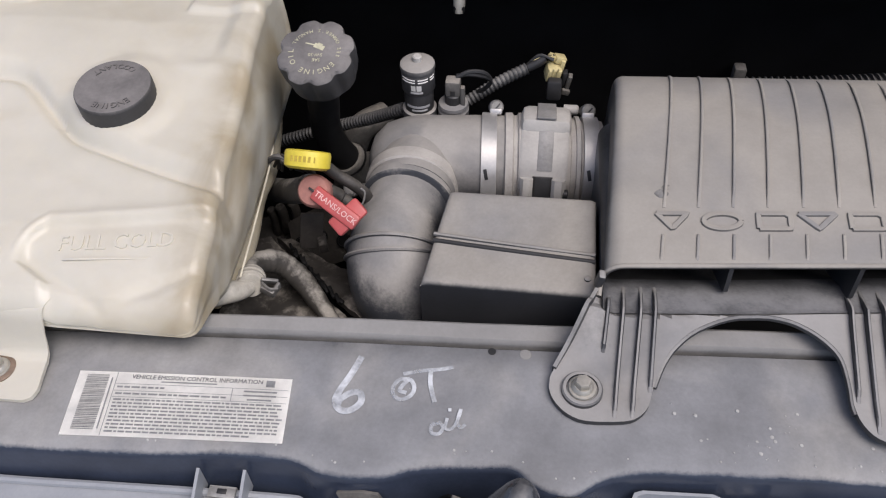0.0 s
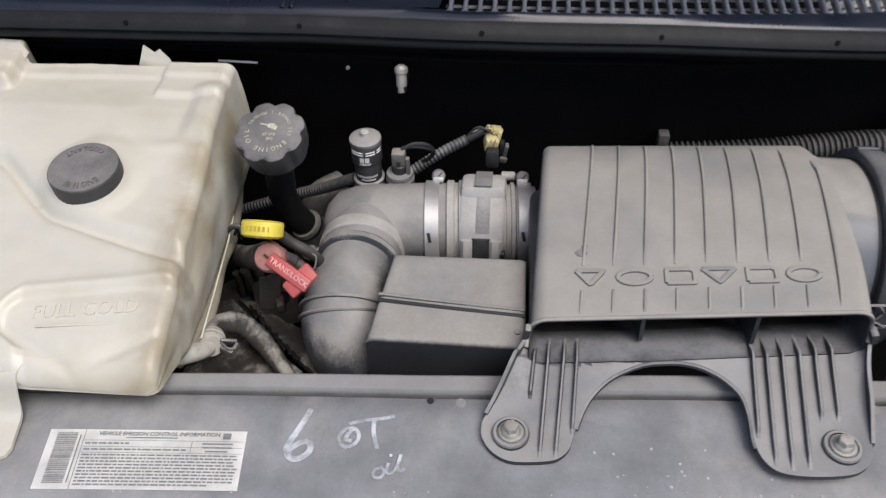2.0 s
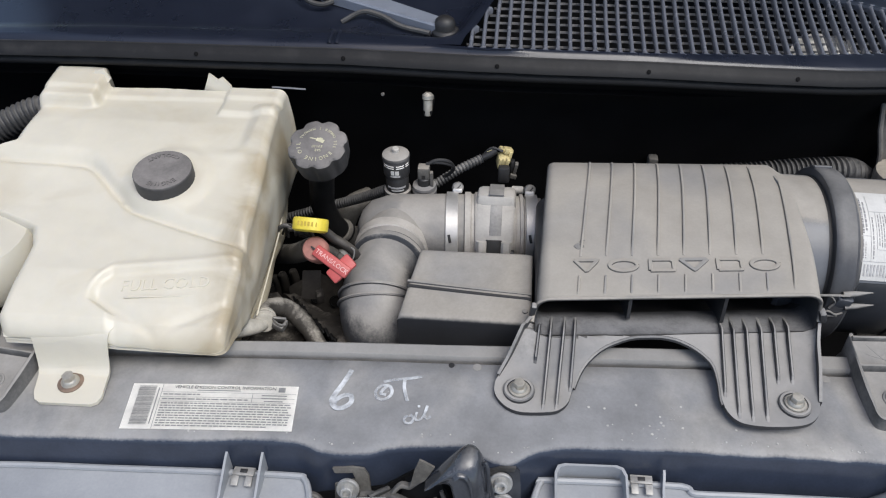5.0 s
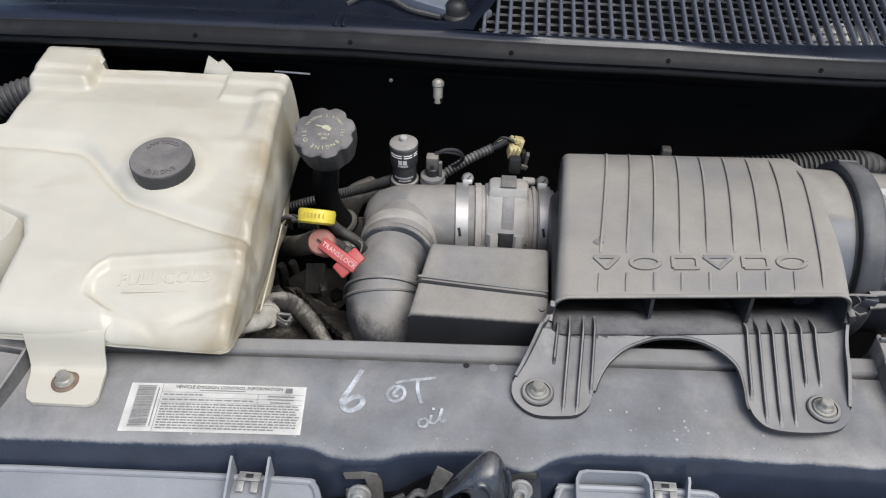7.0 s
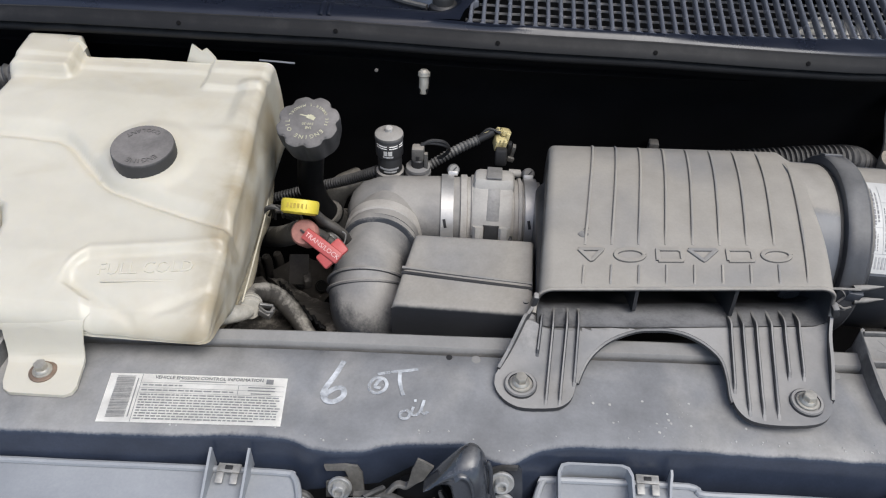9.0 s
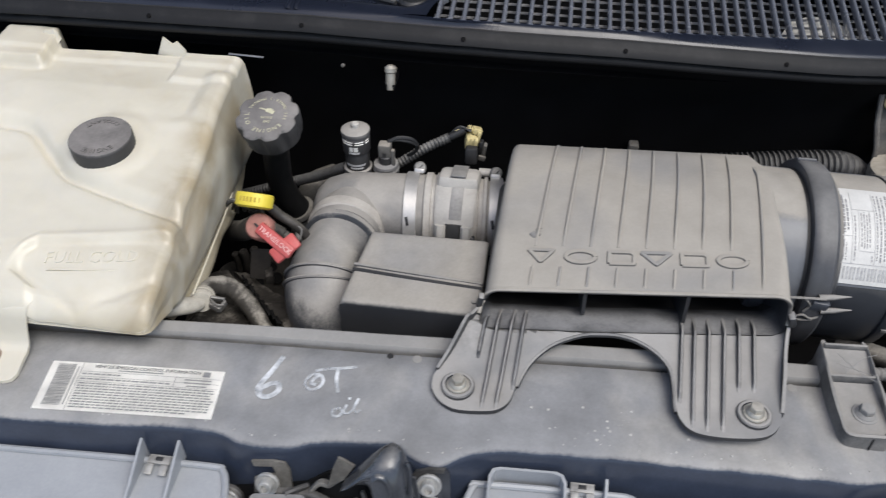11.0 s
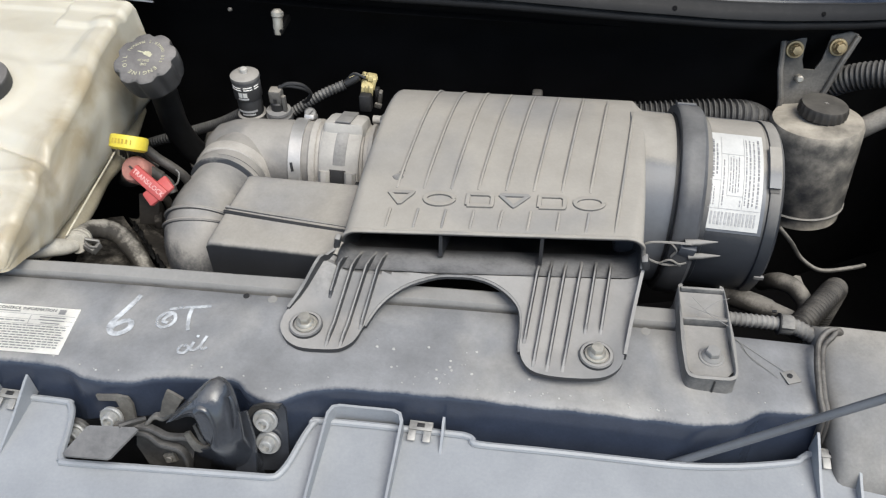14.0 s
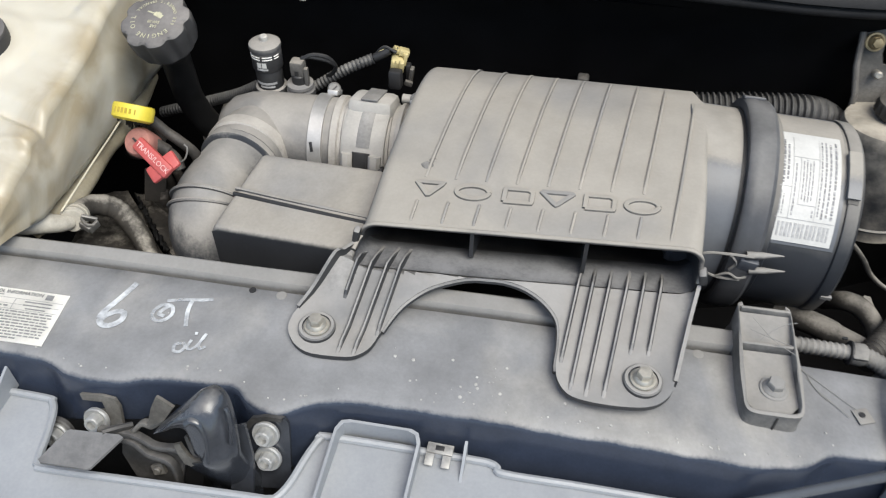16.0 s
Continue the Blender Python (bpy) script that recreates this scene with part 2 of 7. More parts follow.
M_HOSE = mat("dusty_grey_hose", (0.09, 0.086, 0.08), 0.7, var=0.3, scale=40, dust=0.75, dust_col=(0.25, 0.23, 0.2), dust_lo=0.2, dust_hi=1.05)
M_LOOM = mat("dark_ribbed_loom", (0.035, 0.035, 0.036), 0.55, var=0.2, scale=60, dust=0.45, dust_col=(0.15, 0.145, 0.138), dust_lo=0.4, dust_hi=1.05)
M_CREAM = mat("cream_connector_plastic", (0.55, 0.47, 0.24), 0.5, var=0.15, scale=90)
M_SCREW = mat("dull_screw_steel", (0.2, 0.195, 0.185), 0.5, 0.4, var=0.25, scale=60)
M_BARE = mat("worn_edge_steel", (0.26, 0.26, 0.27), 0.4, 0.4, var=0.2, scale=60)
M_BLADE = mat("matt_grey_wiper_paint", (0.17, 0.19, 0.23), 0.38, var=0.08, scale=40)
M_BEIGE_GREY = mat("weathered_grey_metal", (0.105, 0.1, 0.092), 0.5, 0.1, var=0.5, scale=16, dust=0.4, dust_col=(0.24, 0.222, 0.195), dust_lo=0.2, dust_hi=1.1)

# ---- builders ----
PLACE = {}


def thing(name, base, label, category, group="", kind=""):
    """An Empty at the thing's base, in plan units."""
    ob = new(name)
    ob.empty_display_size = 0.02
    ob.location = Vector(base) * S
    PLACE[ob.name] = Vector(base)
    return tagged(ob, label, category, group, kind)


def part(name, bm, material, parent=None, label="", smooth=38.0):
    """Links a bmesh, made in plan units, as one mesh object under parent."""
    lo = [min(v.co[k] for v in bm.verts) for k in range(3)]
    hi = [max(v.co[k] for v in bm.verts) for k in range(3)]
    mid = Vector([(a + b) / 2 for a, b in zip(lo, hi)])
    for v in bm.verts:
        v.co = (v.co - mid) * S
    bmesh.ops.recalc_face_normals(bm, faces=bm.faces)
    me = bpy.data.meshes.new(name)
    bm.to_mesh(me)
    bm.free()
    me.polygons.foreach_set("use_smooth", [True] * len(me.polygons))
    me.set_sharp_from_angle(angle=radians(smooth))
    me.materials.append(material)
    ob = new(name, me)
    if parent is not None:
        ob.parent = parent
        ob.location = (mid - PLACE[parent.name]) * S
    else:
        ob.location = mid * S
    PLACE[ob.name] = mid
    if label:
        ob["label"] = label
    return ob


def solo(name, bm, material, label, category, group="", kind="", smooth=38.0):
    return tagged(part(name, bm, material, None, "", smooth), label, category, group, kind)


def join(*bms):
    """One bmesh out of several."""
    out = bmesh.new()
    for b in bms:
        me = bpy.data.meshes.new("tmp")
        b.to_mesh(me)
        b.free()
        out.from_mesh(me)
        bpy.data.meshes.remove(me)
    return out


def turned(bm, m):
    bm.transform(m)
    return bm


def aim(axis, at=(0, 0, 0), spin=0.0):
    """Turns +z to the axis and moves to a place."""
    q = Vector(axis).to_track_quat("Z", "Y")
    return Matrix.Translation(at) @ q.to_matrix().to_4x4() @ Matrix.Rotation(radians(spin), 4, "Z")


def rbox(center, size, bevel=0.002, rot=(0, 0, 0), seg=2):
    bm = bmesh.new()
    bmesh.ops.create_cube(bm, size=1.0)
    for v in bm.verts:
        v.co = Vector((v.co[k] * size[k] for k in range(3)))
    if bevel:
        bmesh.ops.bevel(bm, geom=list(bm.edges), offset=min(bevel, min(size) * 0.45), segments=seg, affect='EDGES', profile=0.5)
    return turned(bm, pose(*center, *rot))


def lathe(profile, at=(0, 0, 0), axis=(0, 0, 1), n=32, spin=0.0, wave=None):
    """Turns (radius, height) pairs about the axis. wave(angle) scales the radius."""
    bm = bmesh.new()
    rings = []
    for r, h in profile:
        ring = []
        for k in range(n):
            a = 2 * math.pi * k / n
            f = wave(a, h) if wave else 1.0
            ring.append(bm.verts.new((r * f * math.cos(a), r * f * math.sin(a), h)))
        rings.append(ring)
    for a, b in zip(rings, rings[1:]):
        for k in range(n):
            bm.faces.new((a[k], a[(k + 1) % n], b[(k + 1) % n], b[k]))
    bm.faces.new(rings[0][::-1])
    bm.faces.new(rings[-1])
    return turned(bm, aim(axis, at, spin))


def smooth_line(pts, n):
    """A Catmull-Rom line through the points, with n steps a span."""
    p = [Vector(q) for q in pts]
    p = [2 * p[0] - p[1]] + p + [2 * p[-1] - p[-2]]
    out = []
    for i in range(1, len(p) - 2):
        for k in range(n):
            t = k / n
            a, b, c, d = p[i - 1], p[i], p[i + 1], p[i + 2]
            out.append(0.5 * (2 * b + (c - a) * t + (2 * a - 5 * b + 4 * c - d) * t * t + (3 * b - a - 3 * c + d) * t ** 3))
    out.append(p[-2])
    return out


def even_line(line, step):
    """The same line with points at even steps."""
    out, left = [line[0]], step
    for a, b in zip(line, line[1:]):
        d = (b - a).length
        while d > 1e-9 and left <= d:
            a = a + (b - a) * (left / d)
            d = (b - a).length
            out.append(a.copy())
            left = step
        left -= d
    return out


def sweep(line, radius, n=14, caps=True, flat=1.0):
    """A tube along a line; radius a number or one for each point; flat squashes it across."""
    bm = bmesh.new()
    rad = radius if isinstance(radius, (list, tuple)) else [radius] * len(line)
    tan = [(line[min(i + 1, len(line) - 1)] - line[max(i - 1, 0)]).normalized() for i in range(len(line))]
    up = Vector((0, 0, 1)) if abs(tan[0].z) < 0.9 else Vector((0, 1, 0))
    side = tan[0].cross(up).normalized()
    rings = []
    for q, t, r in zip(line, tan, rad):
        side = (side - t * side.dot(t)).normalized()
        over = side.cross(t)
        rings.append([bm.verts.new(q + side * (r * math.cos(2 * math.pi * k / n)) + over * (r * flat * math.sin(2 * math.pi * k / n))) for k in range(n)])
    for a, b in zip(rings, rings[1:]):
        for k in range(n):
            bm.faces.new((a[k], a[(k + 1) % n], b[(k + 1) % n], b[k]))
    if caps:
        bm.faces.new(rings[0][::-1])
        bm.faces.new(rings[-1])
    return bm


def pipe(pts, radius, n=14, steps=8, flat=1.0):
    return sweep(smooth_line(pts, steps), radius, n, True, flat)


def ribbed(pts, radius, pitch=0.008, depth=0.12, n=18):
    """A corrugated hose."""
    line = even_line(smooth_line(pts, 24), pitch / 4)
    rad = [radius * (1 - depth * (0, 0.15, 1, 0.85)[i % 4]) for i in range(len(line))]
    return sweep(line, rad, n)


def ribbon(pts, width, thick, up=(0, 0, 1), closed=False):
    """A flat strip along points, lying across up."""
    bm = bmesh.new()
    p = [Vector(q) for q in pts]
    up = Vector(up)
    rows = []
    for i, q in enumerate(p):
        t = (p[min(i + 1, len(p) - 1)] - p[max(i - 1, 0)]).normalized()
        s = t.cross(up).normalized() * width / 2
        o = up.normalized() * thick
        rows.append([bm.verts.new(c) for c in (q - s, q + s, q + s + o, q - s + o)])
    for a, b in zip(rows, rows[1:]):
        for k in range(4):
            bm.faces.new((a[k], a[(k + 1) % 4], b[(k + 1) % 4], b[k]))
    bm.faces.new(rows[0][::-1])
    bm.faces.new(rows[-1])
    return bm


def plate(poly, top, thick, cuts=(), bevel=0.0, step=0.0):
    """A sheet over an outline in x and y; top(x, y) gives its upper face. It is cut along y = cuts so that it can bend."""
    bm = bmesh.new()
    f = bm.faces.new([bm.verts.new((x, y, 0)) for x, y in poly])
    bm.normal_update()
    bmesh.ops.triangulate(bm, faces=[f])
    lines = [((0, c, 0), (0, 1, 0)) for c in cuts]
    if step:
        xs, ys = [p[0] for p in poly], [p[1] for p in poly]
        lines += [((min(xs) + step * k, 0, 0), (1, 0, 0)) for k in range(1, int((max(xs) - min(xs)) / step) + 1)]
    for co, no in lines:
        bmesh.ops.bisect_plane(bm, geom=bm.verts[:] + bm.edges[:] + bm.faces[:], plane_co=co, plane_no=no, dist=1e-6)
    r = bmesh.ops.extrude_face_region(bm, geom=bm.faces[:])
    low = {v for v in r["geom"] if isinstance(v, bmesh.types.BMVert)}
    for v in bm.verts:
        v.co.z = top(v.co.x, v.co.y) - (thick if v in low else 0.0)
    return bm


def pillow(ys, left, right, top, bottom, nx=40, r=0.015, levels=1, bulge=None):
    """A body with a shaped top: rows along ys from left(y) to right(y), edges rounded by r, with sides down to bottom(x, y)."""
    bm = bmesh.new()
    rows, y0, y1 = [], ys[0], ys[-1]

    def drop(d):
        return 0.0 if d >= r else r - math.sqrt(max(r * r - (r - d) ** 2, 0.0))
    us = [0.5 - 0.5 * math.cos(math.pi * k / nx) for k in range(nx + 1)]
    for y in ys:
        a, b = left(y), right(y)
        row = []
        for u in us:
            x = a + (b - a) * u
            d = [min(x - a, r), min(b - x, r), min(y - y0, r), min(y1 - y, r)]
            z = top(x, y) - min(sum(drop(q) for q in d), r)
            row.append(bm.verts.new((x, y, z)))
        rows.append(row)
    for p, q in zip(rows, rows[1:]):
        for k in range(nx):
            bm.faces.new((p[k], p[k + 1], q[k + 1], q[k]))
    rim = rows[0] + [row[-1] for row in rows[1:-1]] + rows[-1][::-1] + [row[0] for row in rows[-2:0:-1]]
    cx, cy = sum(v.co.x for v in rim) / len(rim), sum(v.co.y for v in rim) / len(rim)
    above = rim
    for level in range(1, levels + 1):
        u, low = level / levels, []
        for v in rim:
            x, y, z = v.co
            z = z + (bottom(x, y) - z) * u
            if bulge:
                f = bulge(x, y, u) / max(math.hypot(x - cx, y - cy), 1e-6)
                x, y = x + (x - cx) * f, y + (y - cy) * f
            low.append(bm.verts.new((x, y, z)))
        for k in range(len(rim)):
            j = (k + 1) % len(rim)
            bm.faces.new((above[j], above[k], low[k], low[j]))
        above = low
    bm.faces.new(above)
    return bm


def lerp(x, xs, ys):
    return float(np.interp(x, xs, ys))


def soft(a, b, x):
    u = min(max((x - a) / (b - a), 0), 1)
    return u * u * (3 - 2 * u)


def letters(body, size, depth):
    """Words in the built-in font, centred in x and y, lying in z = 0."""
    cu = bpy.data.curves.new("words", 'FONT')
    cu.body, cu.size, cu.extrude, cu.resolution_u = body, size, depth, 2
    cu.align_x, cu.align_y = 'CENTER', 'CENTER'
    ob = new("words", cu)
    me = bpy.data.meshes.new_from_object(ob.evaluated_get(bpy.context.evaluated_depsgraph_get()))
    bm = bmesh.new()
    bm.from_mesh(me)
    bpy.data.objects.remove(ob)
    bpy.data.curves.remove(cu)
    bpy.data.meshes.remove(me)
    return bm


def arc_letters(body, radius, start, sweep_deg, size, depth, outward=True):
    """Words round a circle in z = 0: from the angle start over sweep_deg; letter tops point outward or inward."""
    bms = []
    for k, ch in enumerate(body):
        if ch == " ":
            continue
        a = radians(start + sweep_deg * k / max(len(body) - 1, 1))
        spin = math.degrees(a) - 90 if outward else math.degrees(a) + 90
        bms.append(turned(letters(ch, size, depth), pose(radius * math.cos(a), radius * math.sin(a), 0, 0, 0, spin)))
    return join(*bms)


def hex_bolt(parent, at, axis=(0, 0, 1), size=0.011, washer=0.021, material=None, name="bolt", collar=True):
    """A flanged hexagon bolt: head, flange and washer."""
    material = material or M_ZINC
    m = aim(axis, at, 12)
    ring = lathe([(washer, 0), (washer, 0.0018), (washer * 0.96, 0.0026), (size * 1.02, 0.003), (size * 1.02, 0.001)], n=28)
    part("washer", turned(ring, m), material, parent)
    flange = lathe([(size * 1.34, 0.002), (size * 1.34, 0.0035), (size * 1.1, 0.006), (size, 0.007)], n=24)
    part("flange", turned(flange, m), material, parent)
    head = lathe([(size, 0.005), (size, 0.0125), (size * 0.9, 0.0142), (size * 0.5, 0.0146)], n=6)
    part("bolt_head", turned(head, m), material, parent, smooth=20)


def panel_z(x):
    return -0.06 * x * x

# ---- large structure ----
M_NEAR_BLACK = mat("near_black_metal", (0.006, 0.006, 0.0063), 0.6, var=0.4, scale=18, spec=0.15)
FRONT_X = (-0.95, -0.5, -0.29, -0.19, -0.127, -0.101, -0.074, -0.036, -0.011, 0.035, 0.078, 0.098, 0.133, 0.163, 0.199, 0.252, 0.371, 0.55, 0.6, 0.656, 0.68, 0.75)
FRONT_Y = (0.29, 0.295, 0.298, 0.306, 0.306, 0.295, 0.292, 0.297, 0.308, 0.314, 0.318, 0.298, 0.294, 0.316, 0.326, 0.33, 0.337, 0.347, 0.349, 0.364, 0.385, 0.396)
GROOVE_X = (-0.95, -0.258, -0.115, 0.031, 0.125, 0.225, 0.404, 0.539, 0.593, 0.75)
GROOVE_Y = (0.425, 0.438, 0.443, 0.448, 0.453, 0.461, 0.475, 0.482, 0.487, 0.5)


def front_y(x):
    return sum(lerp(x + d, FRONT_X, FRONT_Y) for d in (-0.008, -0.004, 0, 0.004, 0.008)) / 5


def groove_y(x):
    return lerp(x, GROOVE_X, GROOVE_Y)


def support_sheet():
    """Top of the radiator support with a rolled front edge and its front face."""
    bm = bmesh.new()
    rows = []
    n = 420
    for i in range(n + 1):
        x = -0.95 + 1.7 * i / n
        f, g = front_y(x), groove_y(x)
        pts = [(g, -0.03), (g, -0.004), (g - 0.003, 0)]
        pts += [(g - 0.003 + (f + 0.012 - g) * u, 0.0006 * math.sin(9 * x + 7 * u)) for u in (0.2, 0.4, 0.6, 0.8)]
        pts += [(f + 0.012 - 0.013 * math.sin(a), -0.013 + 0.013 * math.cos(a)) for a in (0.0, 0.4, 0.8, 1.15, 1.45)]
        pts += [(f - 0.003, -0.03), (f - 0.014, -0.07), (f - 0.038, -0.15)]
        rows.append([bm.verts.new((x, y, z + panel_z(x))) for y, z in pts])
    for a, b in zip(rows, rows[1:]):
        for k in range(len(a) - 1):
            bm.faces.new((a[k], a[k + 1], b[k + 1], b[k]))
    return bm


support = solo("radiator_support", support_sheet(), M_SUPPORT, "dusty dark navy painted steel radiator support panel", "panel", kind="structure", smooth=60)


def lip_strip():
    """The raised flat lip behind the support."""
    bm = bmesh.new()
    rows = []
    for i in range(121):
        x = -0.95 + 1.588 * i / 120
        g = groove_y(x) + 0.0038
        w = 0.021 + 0.003 * math.sin(2.2 * x)
        pts = [(g + 0.001, -0.03), (g + 0.0005, -0.004), (g + 0.001, 0.0015), (g + 0.003, 0.0045), (g + w - 0.003, 0.008), (g + w, 0.006), (g + w + 0.002, -0.05)]
        rows.append([bm.verts.new((x, y, z + panel_z(x))) for y, z in pts])
    for a, b in zip(rows, rows[1:]):
        for k in range(len(a) - 1):
            bm.faces.new((a[k], a[k + 1], b[k + 1], b[k]))
    return bm


solo("radiator_lip", lip_strip(), M_LIP, "dusty grey steel lip along the radiator top", "trim", kind="structure")

# asphalt under the vehicle, out to the horizon
M_ASPHALT = mat("grey_asphalt", (0.06, 0.06, 0.062), 0.85, var=0.25, scale=3, fine=60, bump=0.4)
land = bmesh.new()
for k in range(4):
    land.verts.new((80 * (1, -1, -1, 1)[k], 80 * (1, 1, -1, -1)[k], -1.2))
land.faces.new(land.verts[:])
solo("ground", land, M_ASPHALT, "grey asphalt ground below the vehicle", "ground", kind="structure")

# bay: shroud face, firewall; unseen near-black floor and walls added to keep it dark
solo("bay_floor", rbox((0.05, 0.8, -0.62), (2.5, 1.3, 0.03), 0.004), M_DARK, "black floor added to close the engine bay", "floor", kind="structure")
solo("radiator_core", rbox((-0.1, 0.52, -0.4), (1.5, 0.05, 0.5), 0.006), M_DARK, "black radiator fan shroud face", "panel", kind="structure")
solo("wall_left", rbox((-1.05, 0.72, -0.5), (0.05, 1.55, 1.4), 0.01), M_DARK, "plain black wall added at the side of the bay", "wall", kind="structure")
solo("wall_right", rbox((1.24, 0.72, -0.5), (0.05, 1.55, 1.4), 0.01), M_DARK, "plain black wall added at the side of the bay", "wall", kind="structure")
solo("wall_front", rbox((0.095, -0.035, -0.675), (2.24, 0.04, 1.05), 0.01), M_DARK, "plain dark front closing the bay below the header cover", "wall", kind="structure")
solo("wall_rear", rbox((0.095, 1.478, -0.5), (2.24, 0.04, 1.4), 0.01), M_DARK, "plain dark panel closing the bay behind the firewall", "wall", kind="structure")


def seal_y(x):
    pts = ((-1.05, -0.6, -0.16, 0.1, 0.33, 0.5, 0.6, 0.7, 0.8, 0.9, 1.25), (0.949, 0.917, 0.896, 0.892, 0.9155, 0.9315, 0.9435, 0.967, 1.0, 1.045, 1.235))
    return sum(lerp(x + d, *pts) for d in (-0.06, -0.03, 0, 0.03, 0.06)) / 5


def cowl_z(x):
    return lerp(x, (-1.05, -0.6, -0.16, 0.1, 0.33, 0.57, 0.8, 1.25), (0.17, 0.195, 0.207, 0.203, 0.19, 0.172, 0.147, 0.08))


def strip(profile, x0, x1, n):
    """A long sheet: profile(x) gives the (y, z) pairs across it."""
    bm = bmesh.new()
    rows = [[bm.verts.new((x0 + (x1 - x0) * i / n, y, z)) for y, z in profile(x0 + (x1 - x0) * i / n)] for i in range(n + 1)]
    for a, b in zip(rows, rows[1:]):
        for k in range(len(a) - 1):
            bm.faces.new((a[k], a[k + 1], b[k + 1], b[k]))
    return bm


def firewall_profile(x):
    s, z = seal_y(x), cowl_z(x)
    return [(s + 0.008, z - 0.006), (s + 0.012, z - 0.03), (s + 0.035, z - 0.06), (s + 0.06, z - 0.1), (s + 0.08, z - 0.14), (s + 0.11, z - 0.3), (s + 0.11, -0.62)]


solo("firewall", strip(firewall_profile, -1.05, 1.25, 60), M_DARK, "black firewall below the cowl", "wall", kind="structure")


def seal_profile(x):
    s, z = seal_y(x), cowl_z(x)
    lip = [(s + 0.006 - 0.0065 * math.sin(q), z - 0.0265 + 0.0065 * math.cos(q)) for q in (2.7, 2.2, 1.7, 1.2, 0.7, 0.2)]
    return [(s + 0.02, z - 0.04)] + lip + [(s + 0.008, z - 0.019), (s + 0.0035, z - 0.0155), (s - 0.003, z - 0.0145), (s - 0.0055, z - 0.0125), (s - 0.0045, z - 0.01), (s + 0.001, z - 0.002), (s + 0.0075, z + 0.0035), (s + 0.0095, z + 0.0072), (s + 0.012, z + 0.0075), (s + 0.0138, z + 0.0035), (s + 0.0142, z - 0.02)]


seal = thing("cowl_seal", (0.1, 0.905, 0.2), "black rubber strip with small holes along the cowl edge", "seal")
part("strip", strip(seal_profile, -1.05, 1.25, 80), M_SEAL, seal, smooth=50)
# the strip's holes, their darkness put in as near-black discs
for hx in (-0.41, -0.162, 0.085, 0.325, 0.565, 0.79):
    part("plug", lathe([(0.0035, -0.002), (0.0035, 0.0012), (0.002, 0.0016)], (hx, seal_y(hx) - 0.0008, cowl_z(hx) - 0.0042), (0, -0.75, 0.7), 12), M_DARK, seal)

# raised hood, out of sight over the bay
hood = bmesh.new()
hood_rows = [[hood.verts.new((x, y, z)) for x in (-1.05, 0.1, 1.25)] for y, z in ((1.5, 0.27), (1.36, 0.5), (1.2, 0.9), (0.95, 1.75))]
for a, b in zip(hood_rows, hood_rows[1:]):
    for k in range(2):
        hood.faces.new((a[k], a[k + 1], b[k + 1], b[k]))
bmesh.ops.solidify(hood, geom=hood.faces[:], thickness=0.03)
solo("hood", hood, M_COWL, "dark navy raised hood underside", "hood", kind="structure")

# cowl with its grille
GR0, PITCH, SLOT = 0.0505, 0.02, 0.0135


def slot_front(x):
    return lerp(x, (-1.1, -0.2, 0.0, 0.05, 0.09, 0.214, 0.331, 0.46, 0.58, 0.68, 0.74, 1.25), (0.985, 0.94, 0.931, 0.93, 0.93, 0.943, 0.955, 0.979, 1.001, 1.032, 1.05, 1.3))


def grille_top(x):
    """Where the slots end: a slanting left end, then an even upper edge."""
    return min(lerp(x, (0.025, 0.047, 0.064, 0.081, 0.0957, 0.12, 0.16), (0.95, 0.99, 1.042, 1.094, 1.126, 1.2, 1.3)), lerp(x, (0.1, 0.45, 0.505, 0.614, 0.714, 0.773, 1.25), (1.21, 1.2, 1.19, 1.186, 1.182, 1.177, 1.3)))


def deck_z(x, y):
    return cowl_z(x) + 0.0115 + max(y - slot_front(x), 0) * 0.16


M_SLAT = mat("navy_grille_plastic", (0.12, 0.129, 0.153), 0.22, var=0.1, scale=30, bump=0.02, spec=0.8)
M_LEAF = mat("pale_dry_leaf", (0.5, 0.49, 0.46), 0.6, var=0.3, scale=60)
M_CROSS = mat("dusty_grille_web", (0.24, 0.24, 0.245), 0.4, var=0.3, scale=40)
cowl = thing("cowl", (0.1, 1.1, 0.2), "dark navy glossy cowl with a slotted air grille", "cowl")


def cowl_apron(x):
    s, z, f = seal_y(x), cowl_z(x), slot_front(x)
    return [(s + 0.0148, z - 0.012), (s + 0.0152, z + 0.0), (s + 0.018, z + 0.005), (s + 0.023, z + 0.0085), (f - 0.014, z + 0.0112), (f - 0.006, z + 0.0115)]


part("front_edge", strip(cowl_apron, -1.05, 1.25, 90), M_COWL, cowl, smooth=60)


def closed_profile(x):
    """The bulged front of the closed panel and the sunken deck behind it."""
    z = cowl_z(x)
    a = slot_front(x) - 0.006
    return [(a, z + 0.0115), (a + 0.01, z + 0.0128), (a + 0.02, z + 0.0125), (a + 0.03, z + 0.009), (a + 0.038, z + 0.003), (a + 0.045, z), (a + 0.06, z + 0.001), (a + 0.14, z + 0.01), (a + 0.5, z + 0.06)]


def grille_left(y):
    """The closed panel's slanting right end."""
    return lerp(y, (0.92, 0.95, 0.99, 1.042, 1.094, 1.126, 1.2, 1.4), (0.024, 0.03, 0.051, 0.068, 0.085, 0.1, 0.124, 0.166))


